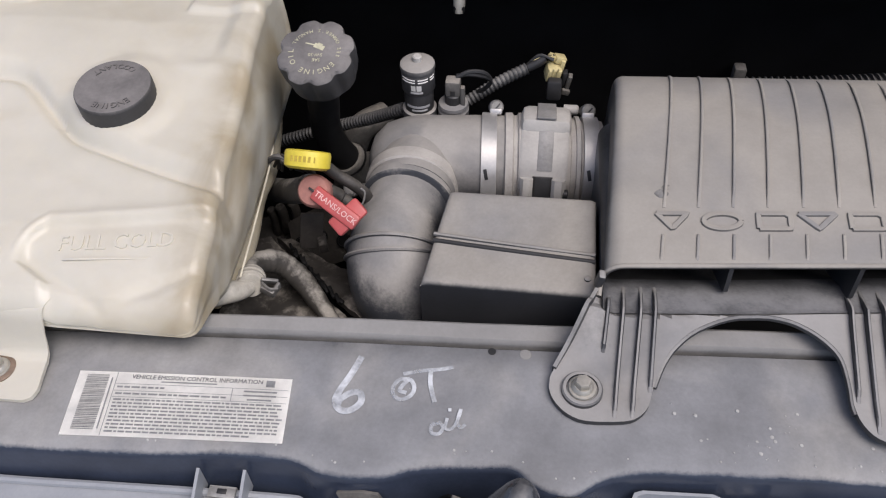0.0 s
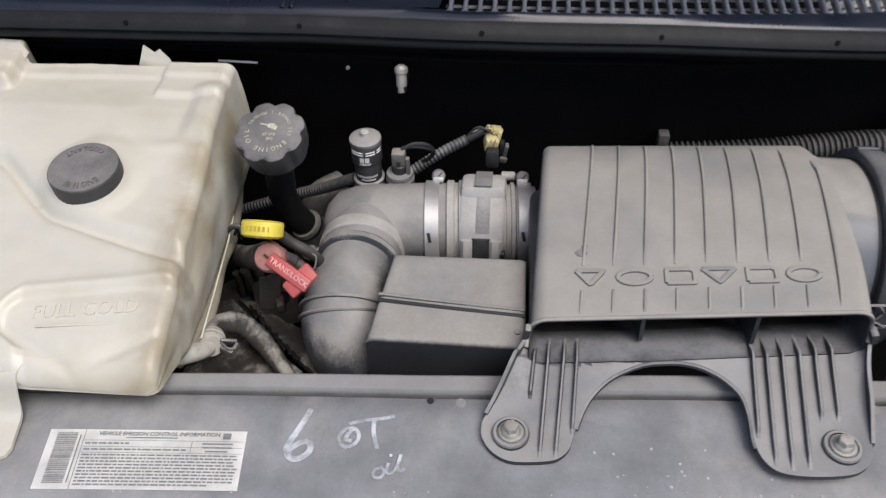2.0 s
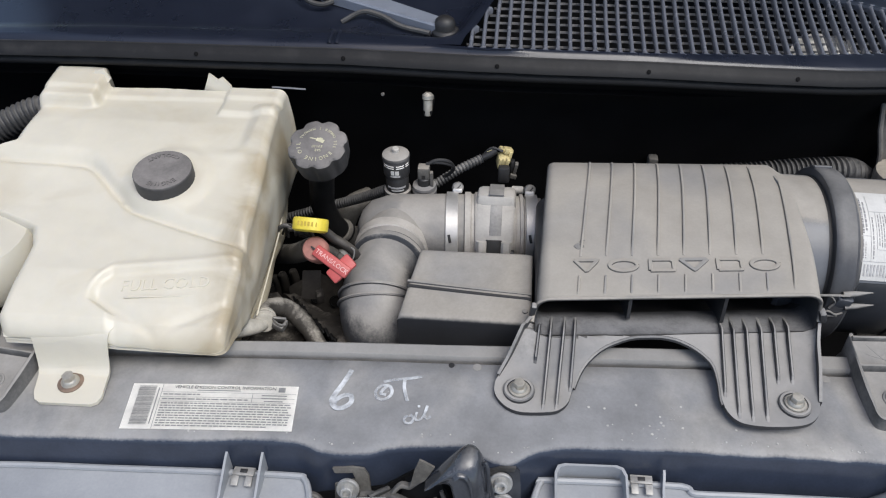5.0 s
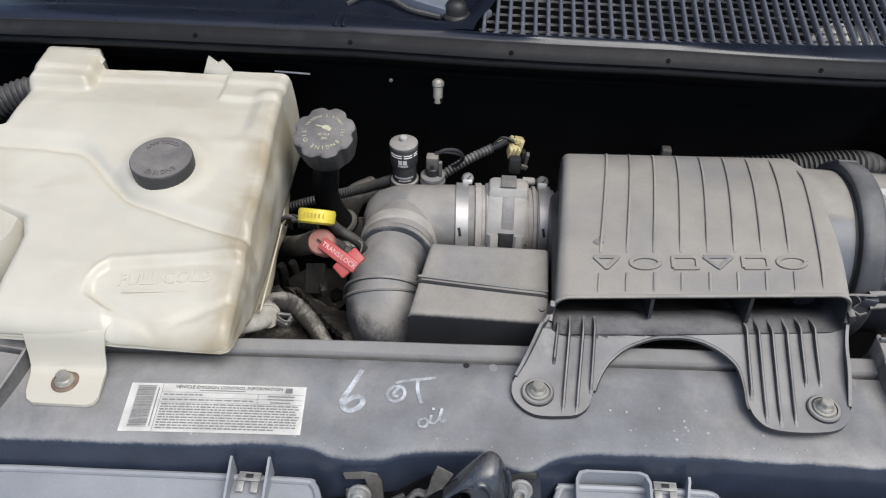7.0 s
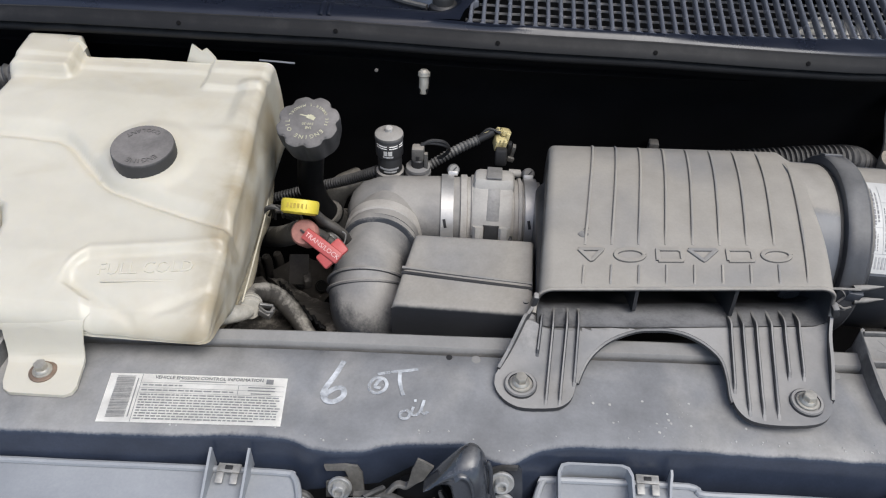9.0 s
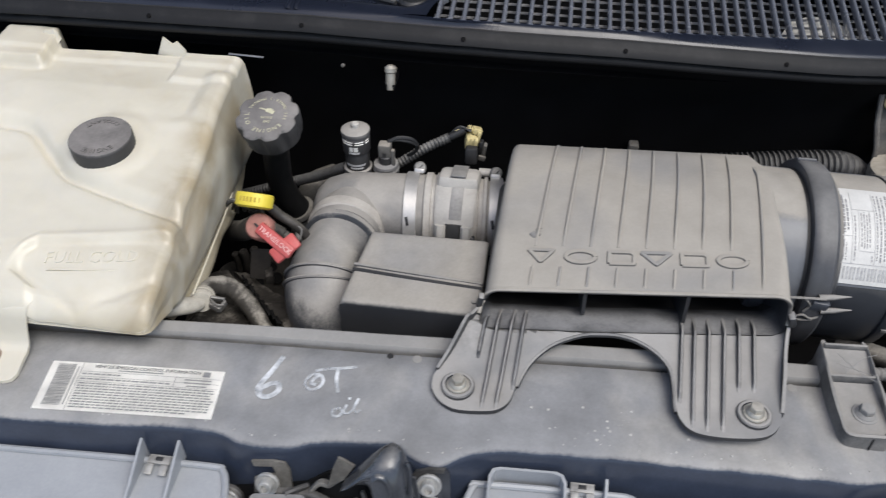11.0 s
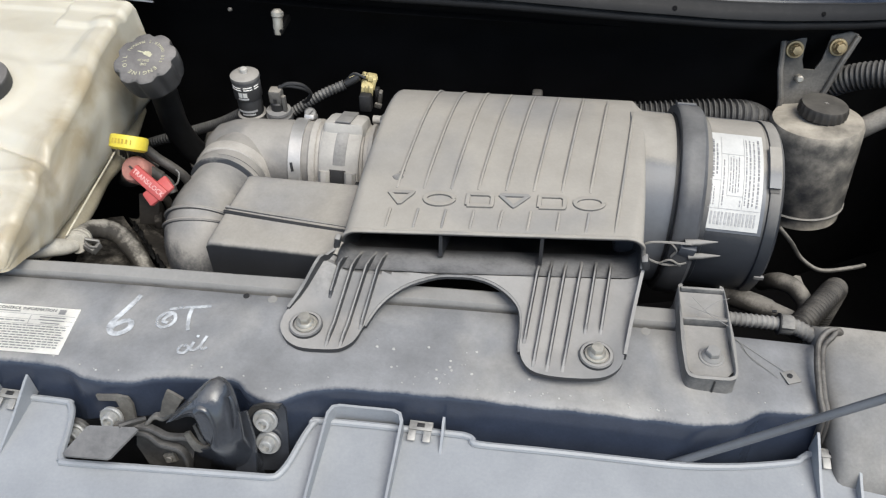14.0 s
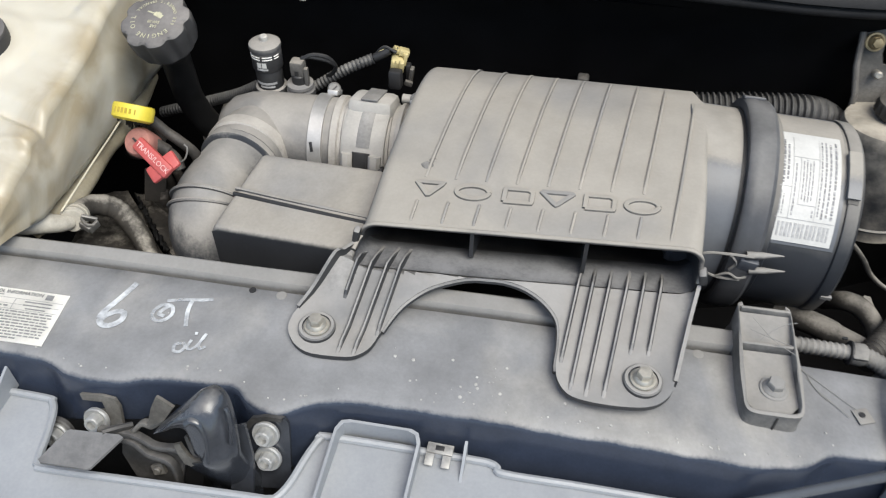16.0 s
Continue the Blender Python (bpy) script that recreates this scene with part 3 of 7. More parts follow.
solid = bmesh.new()
rows = []
for i in range(81):
    u = i / 80
    row = []
    for k, (y, z) in enumerate(closed_profile(-1.05 + 1.07 * u)):
        x = -1.05 + (grille_left(y) + 1.05) * u
        yy, zz = closed_profile(x)[k]
        # the sunken deck climbs back to the grille's frame at its right end
        zz += (deck_z(x, yy) + 0.0022 - zz) * soft(grille_left(yy) - 0.045, grille_left(yy) - 0.012, x)
        row.append(solid.verts.new((x, yy, zz)))
    rows.append(row)
for a, b in zip(rows, rows[1:]):
    for k in range(len(a) - 1):
        solid.faces.new((a[k], a[k + 1], b[k + 1], b[k]))
part("closed_panel", solid, M_COWL, cowl, smooth=60)
part("upper_panel", strip(lambda x: [(grille_top(x) - 0.002, deck_z(x, grille_top(x)) - 0.004), (grille_top(x), deck_z(x, grille_top(x)) + 0.001), (grille_top(x) + 0.02, deck_z(x, grille_top(x)) + 0.002), (grille_top(x) + 0.3, deck_z(x, grille_top(x)) + 0.05)], 0.105, 1.24, 60), M_COWL, cowl)
for jx in (-0.193, -0.181):
    part("joint_lip", strip(lambda x: [(y - 0.001, z + 0.0012 + 0.0022 * math.sin(math.pi * min(max((x - jx) / 0.008, 0), 1))) for y, z in cowl_apron(x)[3:5] + closed_profile(x)[:6]], jx, jx + 0.008, 6), M_COWL, cowl)


def slat_bm(x, y0, y1):
    """One bar of the grille, flared at both ends so that the slots end round."""
    w = (PITCH - SLOT) / 2
    bm = bmesh.new()
    rows = []
    steps = [0, 0.25, 0.5, 0.75, 1]
    ys = [y0 - 0.008 + 0.015 * s for s in steps] + [y0 + (y1 - y0) * u for u in (0.3, 0.6)] + [y1 - 0.01 + 0.015 * s for s in steps]
    for k, y in enumerate(ys):
        s = steps[k] if k < 5 else 1 - steps[k - 7] if k > 6 else 1
        hw = w + (SLOT / 2 + 0.0006) * (1 - math.sqrt(max(1 - (1 - s) ** 2, 0)))
        bend = 0.03 * max(y - slot_front(x) - 0.1, 0)
        z = deck_z(x, y)
        rows.append([bm.verts.new((x + bend + dx, y, z + dz)) for dx, dz in ((-hw, -0.012), (-hw, -0.003), (-hw * 0.72, -0.0006), (-hw * 0.3, 0.0006), (hw * 0.3, 0.0006), (hw * 0.72, -0.0006), (hw, -0.003), (hw, -0.012))])
    for a, b in zip(rows, rows[1:]):
        for k in range(7):
            bm.faces.new((a[k], a[k + 1], b[k + 1], b[k]))
    bm.faces.new(rows[0][::-1])
    bm.faces.new(rows[-1])
    return bm


for k in range(57):
    gx = GR0 + PITCH * (k - 0.5)
    y0, y1 = slot_front(gx), max(grille_top(gx), slot_front(gx) + 0.022)
    part("slat", slat_bm(gx, y0, y1), M_SLAT, cowl, smooth=75)
for k in range(13):
    off = 0.01 + 0.0205 * k
    start = next(0.03 + 0.002 * j for j in range(60) if grille_top(0.03 + 0.002 * j) > slot_front(0.03 + 0.002 * j) + off)
    part("cross_bar", strip(lambda x, off=off: [(slot_front(x) + off - 0.0011, cowl_z(x) - 0.01 + off * 0.16), (slot_front(x) + off - 0.0006, cowl_z(x) - 0.0065 + off * 0.16),
                                       (slot_front(x) + off + 0.0006, cowl_z(x) - 0.0065 + off * 0.16), (slot_front(x) + off + 0.0011, cowl_z(x) - 0.01 + off * 0.16)], start, 1.2, 30), M_CROSS, cowl)
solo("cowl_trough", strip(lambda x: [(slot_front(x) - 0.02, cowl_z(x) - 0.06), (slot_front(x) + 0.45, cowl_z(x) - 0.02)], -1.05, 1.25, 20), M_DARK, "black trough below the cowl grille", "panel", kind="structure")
solo("leaf_litter", plate([(0.565, 1.01), (0.6, 1.0), (0.64, 1.012), (0.675, 1.03), (0.69, 1.06), (0.685, 1.08), (0.66, 1.095), (0.63, 1.11), (0.6, 1.095), (0.575, 1.05)], lambda x, y: 0.15 + 0.25 * (y - 1.04) + 0.003 * math.sin(60 * x) + 0.003 * math.cos(70 * y), 0.001,
                          cuts=(1.02, 1.035, 1.05, 1.07, 1.09), step=0.02), M_LEAF, "pale dry leaf lying under the cowl grille", "leaf")

# wiper
wiper = thing("wiper_arm", (-0.006, 0.99, 0.21), "grey painted wiper arm with a black pivot cap", "wiper")


def arm_bm(stations):
    """A channel-shaped arm through (x, y, half width, z) stations."""
    bm = bmesh.new()
    rows = []
    for x, y, w, z in stations:
        n = Vector((0.42, 0.9, 0)).normalized() * w
        rows.append([bm.verts.new((x + n.x * s, y + n.y * s, z + dz)) for s, dz in ((-1, -0.012), (-1, 0.003), (-0.86, 0.006), (0.86, 0.006), (1, 0.003), (1, -0.012))])
    for a, b in zip(rows, rows[1:]):
        for k in range(5):
            bm.faces.new((a[k], a[k + 1], b[k + 1], b[k]))
    bm.faces.new(rows[0])
    bm.faces.new(rows[-1][::-1])
    return bm


part("arm", arm_bm(((-0.014, 0.991, 0.0155, 0.219), (-0.1, 1.034, 0.0195, 0.223), (-0.222, 1.093, 0.0245, 0.23))), M_BLADE, wiper)
part("blade_arm", arm_bm(((-0.224, 1.1, 0.029, 0.234), (-0.33, 1.144, 0.0285, 0.24), (-0.55, 1.235, 0.026, 0.262))), M_BLADE, wiper)
part("hinge_pin", lathe([(0.0065, -0.03), (0.0065, 0.032)], (-0.224, 1.094, 0.232), (0.42, 0.9, 0), 12), M_BLACK, wiper)
part("pivot_cap", lathe([(0.0175, 0.205), (0.0175, 0.224), (0.0155, 0.231), (0.01, 0.2355), (0.004, 0.237)], (-0.006, 0.985, 0), n=24), M_BLACK, wiper)
part("pivot_foot", lathe([(0.024, 0.2), (0.023, 0.212), (0.019, 0.216)], (-0.005, 0.984, 0), n=24), M_BLACK, wiper)
part("hose_clip", lathe([(0.0075, 0), (0.0075, 0.006), (0.005, 0.008)], (-0.222, 1.062, 0.226), n=14), M_BLACK, wiper)
part("washer_hose", pipe([(-0.27, 1.078, 0.236), (-0.25, 1.05, 0.228), (-0.225, 1.042, 0.225), (-0.205, 1.05, 0.228)], 0.0045, 8), M_LOOM, wiper)
part("washer_hose", pipe([(-0.185, 1.008, 0.21), (-0.15, 1.02, 0.224), (-0.115, 1.01, 0.222), (-0.08, 0.99, 0.214), (-0.03, 0.972, 0.212)], 0.0045, 8), M_LOOM, wiper)

# ---- grille header cover ----
HEAD_EDGE = [(-0.95, 0.265), (-0.54, 0.281), (-0.378, 0.283), (-0.219, 0.286), (-0.131, 0.287), (-0.121, 0.284), (-0.113, 0.272), (-0.105, 0.245), (-0.1, 0.222), (-0.096, 0.215), (-0.088, 0.212),
             (0.011, 0.219), (0.118, 0.227), (0.142, 0.229), (0.15, 0.234), (0.157, 0.25), (0.163, 0.278), (0.168, 0.296), (0.172, 0.303), (0.18, 0.307), (0.324, 0.315), (0.347, 0.315), (0.354, 0.312), (0.362, 0.307),
             (0.436, 0.312), (0.531, 0.318), (0.594, 0.323), (0.658, 0.335), (0.717, 0.352), (0.727, 0.359), (0.735, 0.365), (0.745, 0.368), (0.84, 0.382), (1.2, 0.43)]


def head_z(x, y=0.3):
    return -0.045 - 0.06 * x * x - 0.03 * max(0.3 - y, 0) - 0.6 * max(0.12 - y, 0)


header = thing("grille_header_cover", (0.1, 0.2, -0.05), "blue-grey plastic header cover with a raised rim", "header cover")
part("cover", plate([(1.2, -0.05), (-0.95, -0.05)] + HEAD_EDGE, head_z, 0.004, cuts=(0.0, 0.06, 0.12, 0.17, 0.21, 0.25, 0.29), step=0.06), M_HEADER, header)
part("rim", sweep([Vector((x, y, head_z(x, y) + 0.002)) for x, y, *_ in smooth_line([(x, y, 0) for x, y in HEAD_EDGE], 4)], 0.0042, 8), M_HEADER, header, "raised rounded rim")


def fin(x, y0, y1, h, t=0.003, lean=0.0):
    """An upright triangular rib."""
    bm = bmesh.new()
    prof = [(y0, 0.0), (y1, 0.0), (y1, h), (y1 - 0.006, h * 0.95), ((y0 + y1) / 2, h * 0.42)]
    a = [bm.verts.new((x - t / 2 + lean * z, y, head_z(x, y) + z - 0.002)) for y, z in prof]
    b = [bm.verts.new((x + t / 2 + lean * z, y, head_z(x, y) + z - 0.002)) for y, z in prof]
    bm.faces.new(a)
    bm.faces.new(b[::-1])
    for k in range(len(a)):
        j = (k + 1) % len(a)
        bm.faces.new((a[j], a[k], b[k], b[j]))
    return bm


for cx in (-0.196, 0.762):
    part("rib", fin(cx - 0.021, 0.2 if cx < 0 else 0.27, 0.296 if cx < 0 else 0.378, 0.034), M_HEADER, header)
    part("rib", fin(cx + 0.024, 0.2 if cx < 0 else 0.27, 0.298 if cx < 0 else 0.382, 0.034), M_HEADER, header)
part("rib", fin(0.32, 0.285, 0.322, 0.026), M_HEADER, header)


M_CLIP = mat("dull_clip_steel", (0.33, 0.325, 0.31), 0.5, 0.4, var=0.3, scale=60)


def spring_clip(x, y, name="clip"):
    """A bent sheet-metal clip with two tongues and a slot."""
    z = head_z(x, y) + 0.002
    bits = [rbox((x, y + 0.006, z + 0.006), (0.027, 0.01, 0.0025), 0.0008), rbox((x - 0.0086, y - 0.006, z + 0.005), (0.009, 0.013, 0.0025), 0.0008, (12, 0, 0)),
            rbox((x + 0.0086, y - 0.006, z + 0.005), (0.009, 0.013, 0.0025), 0.0008, (12, 0, 0)), rbox((x, y + 0.012, z), (0.027, 0.002, 0.014), 0.0006)]
    c = part(name, join(*bits), M_CLIP, header, "dull metal spring clip")
    part("slot", rbox((x, y + 0.007, z + 0.0075), (0.009, 0.005, 0.002), 0.0004), M_BLACK, c)


spring_clip(-0.196, 0.278)
spring_clip(0.294, 0.309)
spring_clip(0.763, 0.362)
# upright box flange
UP0, UP1 = 0.187, 0.275
box = bmesh.new()
out = [(UP0, 0.12), (UP0, 0.306), (UP0 + 0.004, 0.316), (UP0 + 0.012, 0.319), (UP1 - 0.012, 0.3225), (UP1 - 0.004, 0.3195), (UP1, 0.31), (UP1, 0.12)]
walls = []
for i, (x, y) in enumerate(out):
    h = 0.024 if y > 0.2 else 0.004
    if y <= 0.2:
        h = 0.006
    cxm, cym = (UP0 + UP1) / 2, 0.25
    inn = (x + math.copysign(0.003, cxm - x), y - (0.003 if y > 0.3 else 0))
    z = head_z(x, y)
    walls.append([box.verts.new(q) for q in ((x, y, z - 0.004), (x, y, z + h), (*inn, z + h), (*inn, z - 0.004))])
for a, b in zip(walls, walls[1:]):
    for k in range(3):
        box.faces.new((a[k], a[k + 1], b[k + 1], b[k]))
part("box_flange", box, M_HEADER, header, "upright boxed flange")

# ---- hood latch ----
M_NUT = mat("dusty_grey_nut_steel", (0.42, 0.42, 0.41), 0.45, 0.4, var=0.2, scale=60)
M_LATCH = mat("dusty_latch_steel", (0.028, 0.027, 0.026), 0.38, var=0.3, scale=40, dust=0.4, dust_col=(0.17, 0.165, 0.16), dust_lo=0.3, dust_hi=1.1)
M_HANDLE = mat("worn_handle_steel", (0.15, 0.148, 0.145), 0.45, 0.2, var=0.25, scale=50)
M_HOOK = mat("glossy_pressed_steel", (0.032, 0.035, 0.042), 0.2, var=0.3, scale=30, dust=0.5, dust_col=(0.17, 0.165, 0.155), dust_lo=0.75, dust_hi=1.15, spec=0.8)
M_TAB = mat("dusty_tan_steel", (0.085, 0.08, 0.072), 0.5, 0.1, var=0.35, scale=60, dust=0.5, dust_col=(0.22, 0.21, 0.19), dust_lo=0.3, dust_hi=1.0)
latch = thing("hood_latch", (0.05, 0.29, -0.1), "dark painted steel hood latch with a release lever", "latch")
LN = Vector((0, -1, 0.45)).normalized()


def on_latch(x, z, out=0.0):
    """A point on the latch's leaning face."""
    return Vector((x, 0.303 + 0.45 * z, z)) + LN * out


def latch_sheet(poly, out, thick):
    bm = plate(poly, lambda a, b: 0.0, thick)
    for v in bm.verts:
        v.co = on_latch(v.co.x, v.co.y, out + v.co.z)
    return bm


part("backing_plate", latch_sheet([(-0.15, -0.14), (0.16, -0.14), (0.16, -0.07), (0.09, -0.03), (0.02, -0.02), (-0.02, -0.045), (-0.15, -0.07)], 0.001, 0.004), M_NEAR_BLACK, latch)
HOOK = [(0.0363, -0.004), (0.0462, 0.0065), (0.0566, 0.0169), (0.0669, 0.0271), (0.075, 0.0345), (0.0828, 0.038), (0.0917, 0.0372), (0.0991, 0.0299), (0.1037, 0.0178), (0.1082, 0.0003), (0.1125, -0.0254), (0.1165, -0.0652), (0.12, -0.11)]
SLOT_EDGE = [(0.0391, -0.0035), (0.0448, -0.006), (0.0515, -0.0025), (0.0595, -0.0008), (0.0652, -0.0033), (0.068, -0.0121), (0.0719, -0.0234), (0.0754, -0.0329), (0.073, -0.0406), (0.0627, -0.0474), (0.0518, -0.0531), (0.0439, -0.072), (0.042, -0.11)]


def spread(pts, n):
    """A smooth line through latch points, at n even steps."""
    line = smooth_line([(x, z, 0) for x, z in pts], 12)
    return even_line(line, sum((q - p).length for p, q in zip(line, line[1:])) / (n + 0.5))[:n + 1]


def dome_bm(outer, inner, n=48, m=10, base=0.052, high=0.0205):
    """A pressed sheet bulging between two edges."""
    bm = bmesh.new()
    o, i = spread(outer, n), spread(inner, n)
    rows = []
    for p, q in zip(o, i):
        row = []
        for k in range(-2, m + 2):
            v = min(max(k / m, 0), 1)
            c = p.lerp(q, v)
            lift = math.sin(math.pi * min(v * 1.25, 0.5 + v * 0.42)) ** 0.6 if v else 0
            off = base + high * lift - (0.006 * -k if k < 0 else 0.014 if k > m else 0) - 0.85 * max(-0.025 - c.y, 0)
            inward = 0.0015 * max(-k - 1, 0)
            row.append(bm.verts.new(on_latch(c.x + inward * (1 if c.x < 0.08 else -1), c.y - inward, max(off, 0.004))))
        rows.append(row)
    for a, b in zip(rows, rows[1:]):
        for k in range(len(a) - 1):
            bm.faces.new((a[k], a[k + 1], b[k + 1], b[k]))
    return bm


part("hook_body", dome_bm(HOOK, SLOT_EDGE), M_HOOK, latch, "dark pressed steel striker housing", smooth=60)
part("hook_bead", pipe([on_latch(x, z, 0.0715) for x, z in ((0.0697, 0.0141), (0.0756, 0.0181), (0.0831, 0.0159), (0.0878, 0.0082), (0.0909, -0.0044), (0.0926, -0.0236))], [0.0058 - 0.0001 * k for k in range(41)], 12, 8, 0.45), M_HOOK, latch)
part("side_crease", pipe([on_latch(x, z, 0.06) for x, z in ((0.1034, 0.0283), (0.1063, 0.0224), (0.1083, 0.008), (0.1084, -0.0068))], 0.0022, 8, 6), M_HOOK, latch)
part("skirt", latch_sheet([(0.0982, -0.01), (0.1089, -0.0053), (0.1179, -0.0377), (0.1189, -0.0756), (0.1189, -0.12), (0.0928, -0.12)], 0.03, 0.004), M_HOOK, latch)
part("dirt_tab", latch_sheet([(0.018, -0.0141), (0.0228, 0.0063), (0.0283, 0.0187), (0.0341, 0.0168), (0.0462, 0.0112), (0.0353, -0.0052)], 0.05, 0.004), M_TAB, latch, "tan dusty steel tab")
# near-black sheet behind the housing's slot: the opening's shade given as colour
part("catch_plate", latch_sheet([(0.0066, -0.0303), (0.0207, -0.025), (0.0277, -0.0227), (0.0484, -0.0166), (0.0611, -0.0318), (0.0669, -0.0516), (0.06, -0.12), (0.0, -0.12), (0.0, -0.0603)], 0.028, 0.024), M_NEAR_BLACK, latch)
part("catch", latch_sheet([(0.042, -0.0318), (0.0482, -0.0289), (0.0519, -0.0345), (0.0569, -0.0406), (0.0634, -0.0431), (0.0702, -0.0421), (0.0693, -0.047), (0.0603, -0.051), (0.0537, -0.0499), (0.0474, -0.0419)], 0.045, 0.0045), M_TAB, latch, "worn bare steel catch")
part("catch_pawl", latch_sheet([(0.0519, -0.0228), (0.0553, -0.021), (0.0601, -0.0318), (0.0675, -0.0429), (0.0641, -0.0448), (0.0578, -0.0375)], 0.042, 0.004), M_LATCH, latch)


def wavy_arm(pts, w, out, material, name):
    """A pressed steel arm with a rounded top, standing off the latch's face."""
    line = smooth_line([(x, z, 0) for x, z in pts], 8)
    bm = bmesh.new()
    rows = []
    for k, q in enumerate(line):
        d = (line[min(k + 1, len(line) - 1)] - line[max(k - 1, 0)]).normalized()
        nx, nz = -d.y, d.x
        row = []
        for off, o in ((0.5, -0.006), (0.5, 0.0), (0.38, 0.0022), (0.0, 0.003), (-0.38, 0.0022), (-0.5, 0.0), (-0.5, -0.006)):
            row.append(bm.verts.new(on_latch(q.x + nx * off * w, q.y + nz * off * w, out + o)))
        rows.append(row)
    for a, b in zip(rows, rows[1:]):
        for k in range(6):
            bm.faces.new((a[k], a[k + 1], b[k + 1], b[k]))
    bm.faces.new(rows[0])
    bm.faces.new(rows[-1][::-1])
    return part(name, bm, material, latch, smooth=50)


wavy_arm([(-0.0427, -0.0373), (-0.0267, -0.0359), (-0.0142, -0.0349), (-0.0051, -0.0316), (0.0024, -0.0231), (0.0081, -0.0203), (0.0161, -0.0213), (0.024, -0.0156), (0.0303, -0.0114)], 0.005, 0.038, M_TAB, "safety_lever")
wavy_arm([(-0.03, -0.0336), (-0.0152, -0.0338), (-0.0015, -0.034), (0.0091, -0.0374), (0.0184, -0.0409), (0.0293, -0.0407), (0.0402, -0.0392), (0.0475, -0.041), (0.0532, -0.0463)], 0.0055, 0.041, M_LATCH, "release_arm")
wavy_arm([(-0.03, -0.0395), (-0.0123, -0.0403), (-0.0009, -0.0428), (0.0108, -0.0508), (0.0216, -0.0528), (0.0324, -0.0547), (0.0401, -0.0619), (0.0434, -0.0754), (0.044, -0.1)], 0.0065, 0.041, M_LATCH, "lower_arm")
part("arm_gusset", latch_sheet([(-0.0188, -0.0405), (0.0086, -0.0423), (0.0357, -0.0455), (0.0489, -0.054), (0.0438, -0.0827), (-0.0019, -0.0894), (-0.0205, -0.0602)], 0.034, 0.003), M_LATCH, latch)
part("plate_clip", join(latch_sheet([(0.0122, -0.0657), (0.0243, -0.0605), (0.0291, -0.0703), (0.0164, -0.0749)], 0.038, 0.004), turned(lathe([(0.0042, 0), (0.0042, 0.004), (0.003, 0.005)], n=10), aim(LN, on_latch(0.0205, -0.068, 0.037)))), M_TAB, latch)
part("bracket_plate", latch_sheet([(0.1, -0.026), (0.106, -0.013), (0.121, -0.008), (0.14, -0.007), (0.1445, -0.012), (0.1465, -0.03), (0.1485, -0.062), (0.148, -0.085), (0.108, -0.09), (0.106, -0.045)], 0.005, 0.004), M_HOOK, latch)
part("bracket_lip", latch_sheet([(0.0965, -0.028), (0.0985, -0.0225), (0.1065, -0.0115), (0.121, -0.0065), (0.1395, -0.0055), (0.1385, -0.0095), (0.121, -0.0105), (0.11, -0.0165), (0.104, -0.0255)], 0.0095, 0.005), M_LATCH, latch)
part("bracket_plate", latch_sheet([(-0.083, -0.024), (-0.058, -0.021), (-0.044, -0.022), (-0.038, -0.03), (-0.0345, -0.056), (-0.08, -0.062), (-0.08, -0.044), (-0.054, -0.036), (-0.058, -0.028), (-0.08, -0.03)], 0.006, 0.004), M_TAB, latch)
part("bracket_ring", turned(lathe([(0.019, 0), (0.0185, 0.004), (0.016, 0.006), (0.015, 0.002)], n=28), aim(LN, on_latch(-0.112, -0.074, 0.003))), M_LATCH, latch)
handle_poly = [(-0.0616, 0.2397), (-0.0114, 0.2441), (-0.0067, 0.2422), (-0.0263, 0.2092), (-0.0303, 0.2074), (-0.0777, 0.2049), (-0.0806, 0.207), (-0.065, 0.238)]
part("handle", plate(handle_poly, lambda x, y: -0.007 + 0.27 * (y - 0.2425), 0.003), M_HANDLE, latch, "flat grey release handle")
part("handle_arm", pipe([(-0.03, 0.243, -0.009), (-0.02, 0.252, -0.012), (-0.01, 0.262, -0.018)], 0.004, 8), M_LATCH, latch)


def flange_nut(at, axis, r=0.0142):
    m = aim(axis, at)
    part("washer", turned(lathe([(r, 0), (r, 0.003), (r * 0.93, 0.0048), (r * 0.8, 0.004), (r * 0.6, 0.0025)], n=28), m), M_NUT, latch, smooth=25)
    part("nut", turned(lathe([(r * 0.62, 0.002), (r * 0.6, 0.005), (r * 0.6, 0.006), (r * 0.58, 0.0115), (r * 0.52, 0.013), (r * 0.36, 0.013), (r * 0.33, 0.006)], n=12, spin=20), m), M_NUT, latch, smooth=25)


for nx, nz in ((0.1225, -0.0255), (0.1255, -0.0515), (-0.0635, -0.0475), (-0.112, -0.074)):
    flange_nut(on_latch(nx, nz, 0.007), LN)

# hood prop rod
M_ROD = mat("grey_coated_rod", (0.1, 0.107, 0.118), 0.45, var=0.12, scale=40)
rod = solo("hood_prop_rod", pipe([(0.55, 0.329, -0.102), (0.583, 0.33, -0.072), (0.763, 0.336, 0.087), (0.95, 0.342, 0.252)], 0.0048, 12), M_ROD, "grey coated steel hood prop rod rising from the front channel", "rod")

# ---- emission label and marker writing on the support ----
LAB = [(-0.3675, 0.3845), (-0.1455, 0.391), (-0.1388, 0.3205), (-0.3592, 0.312)]


def on_label(u, v, h=0.0006):
    a = Vector(LAB[0]).lerp(Vector(LAB[1]), u)
    b = Vector(LAB[3]).lerp(Vector(LAB[2]), u)
    q = a.lerp(b, v)
    return Vector((q.x, q.y, panel_z(q.x) + 0.0012 + h))


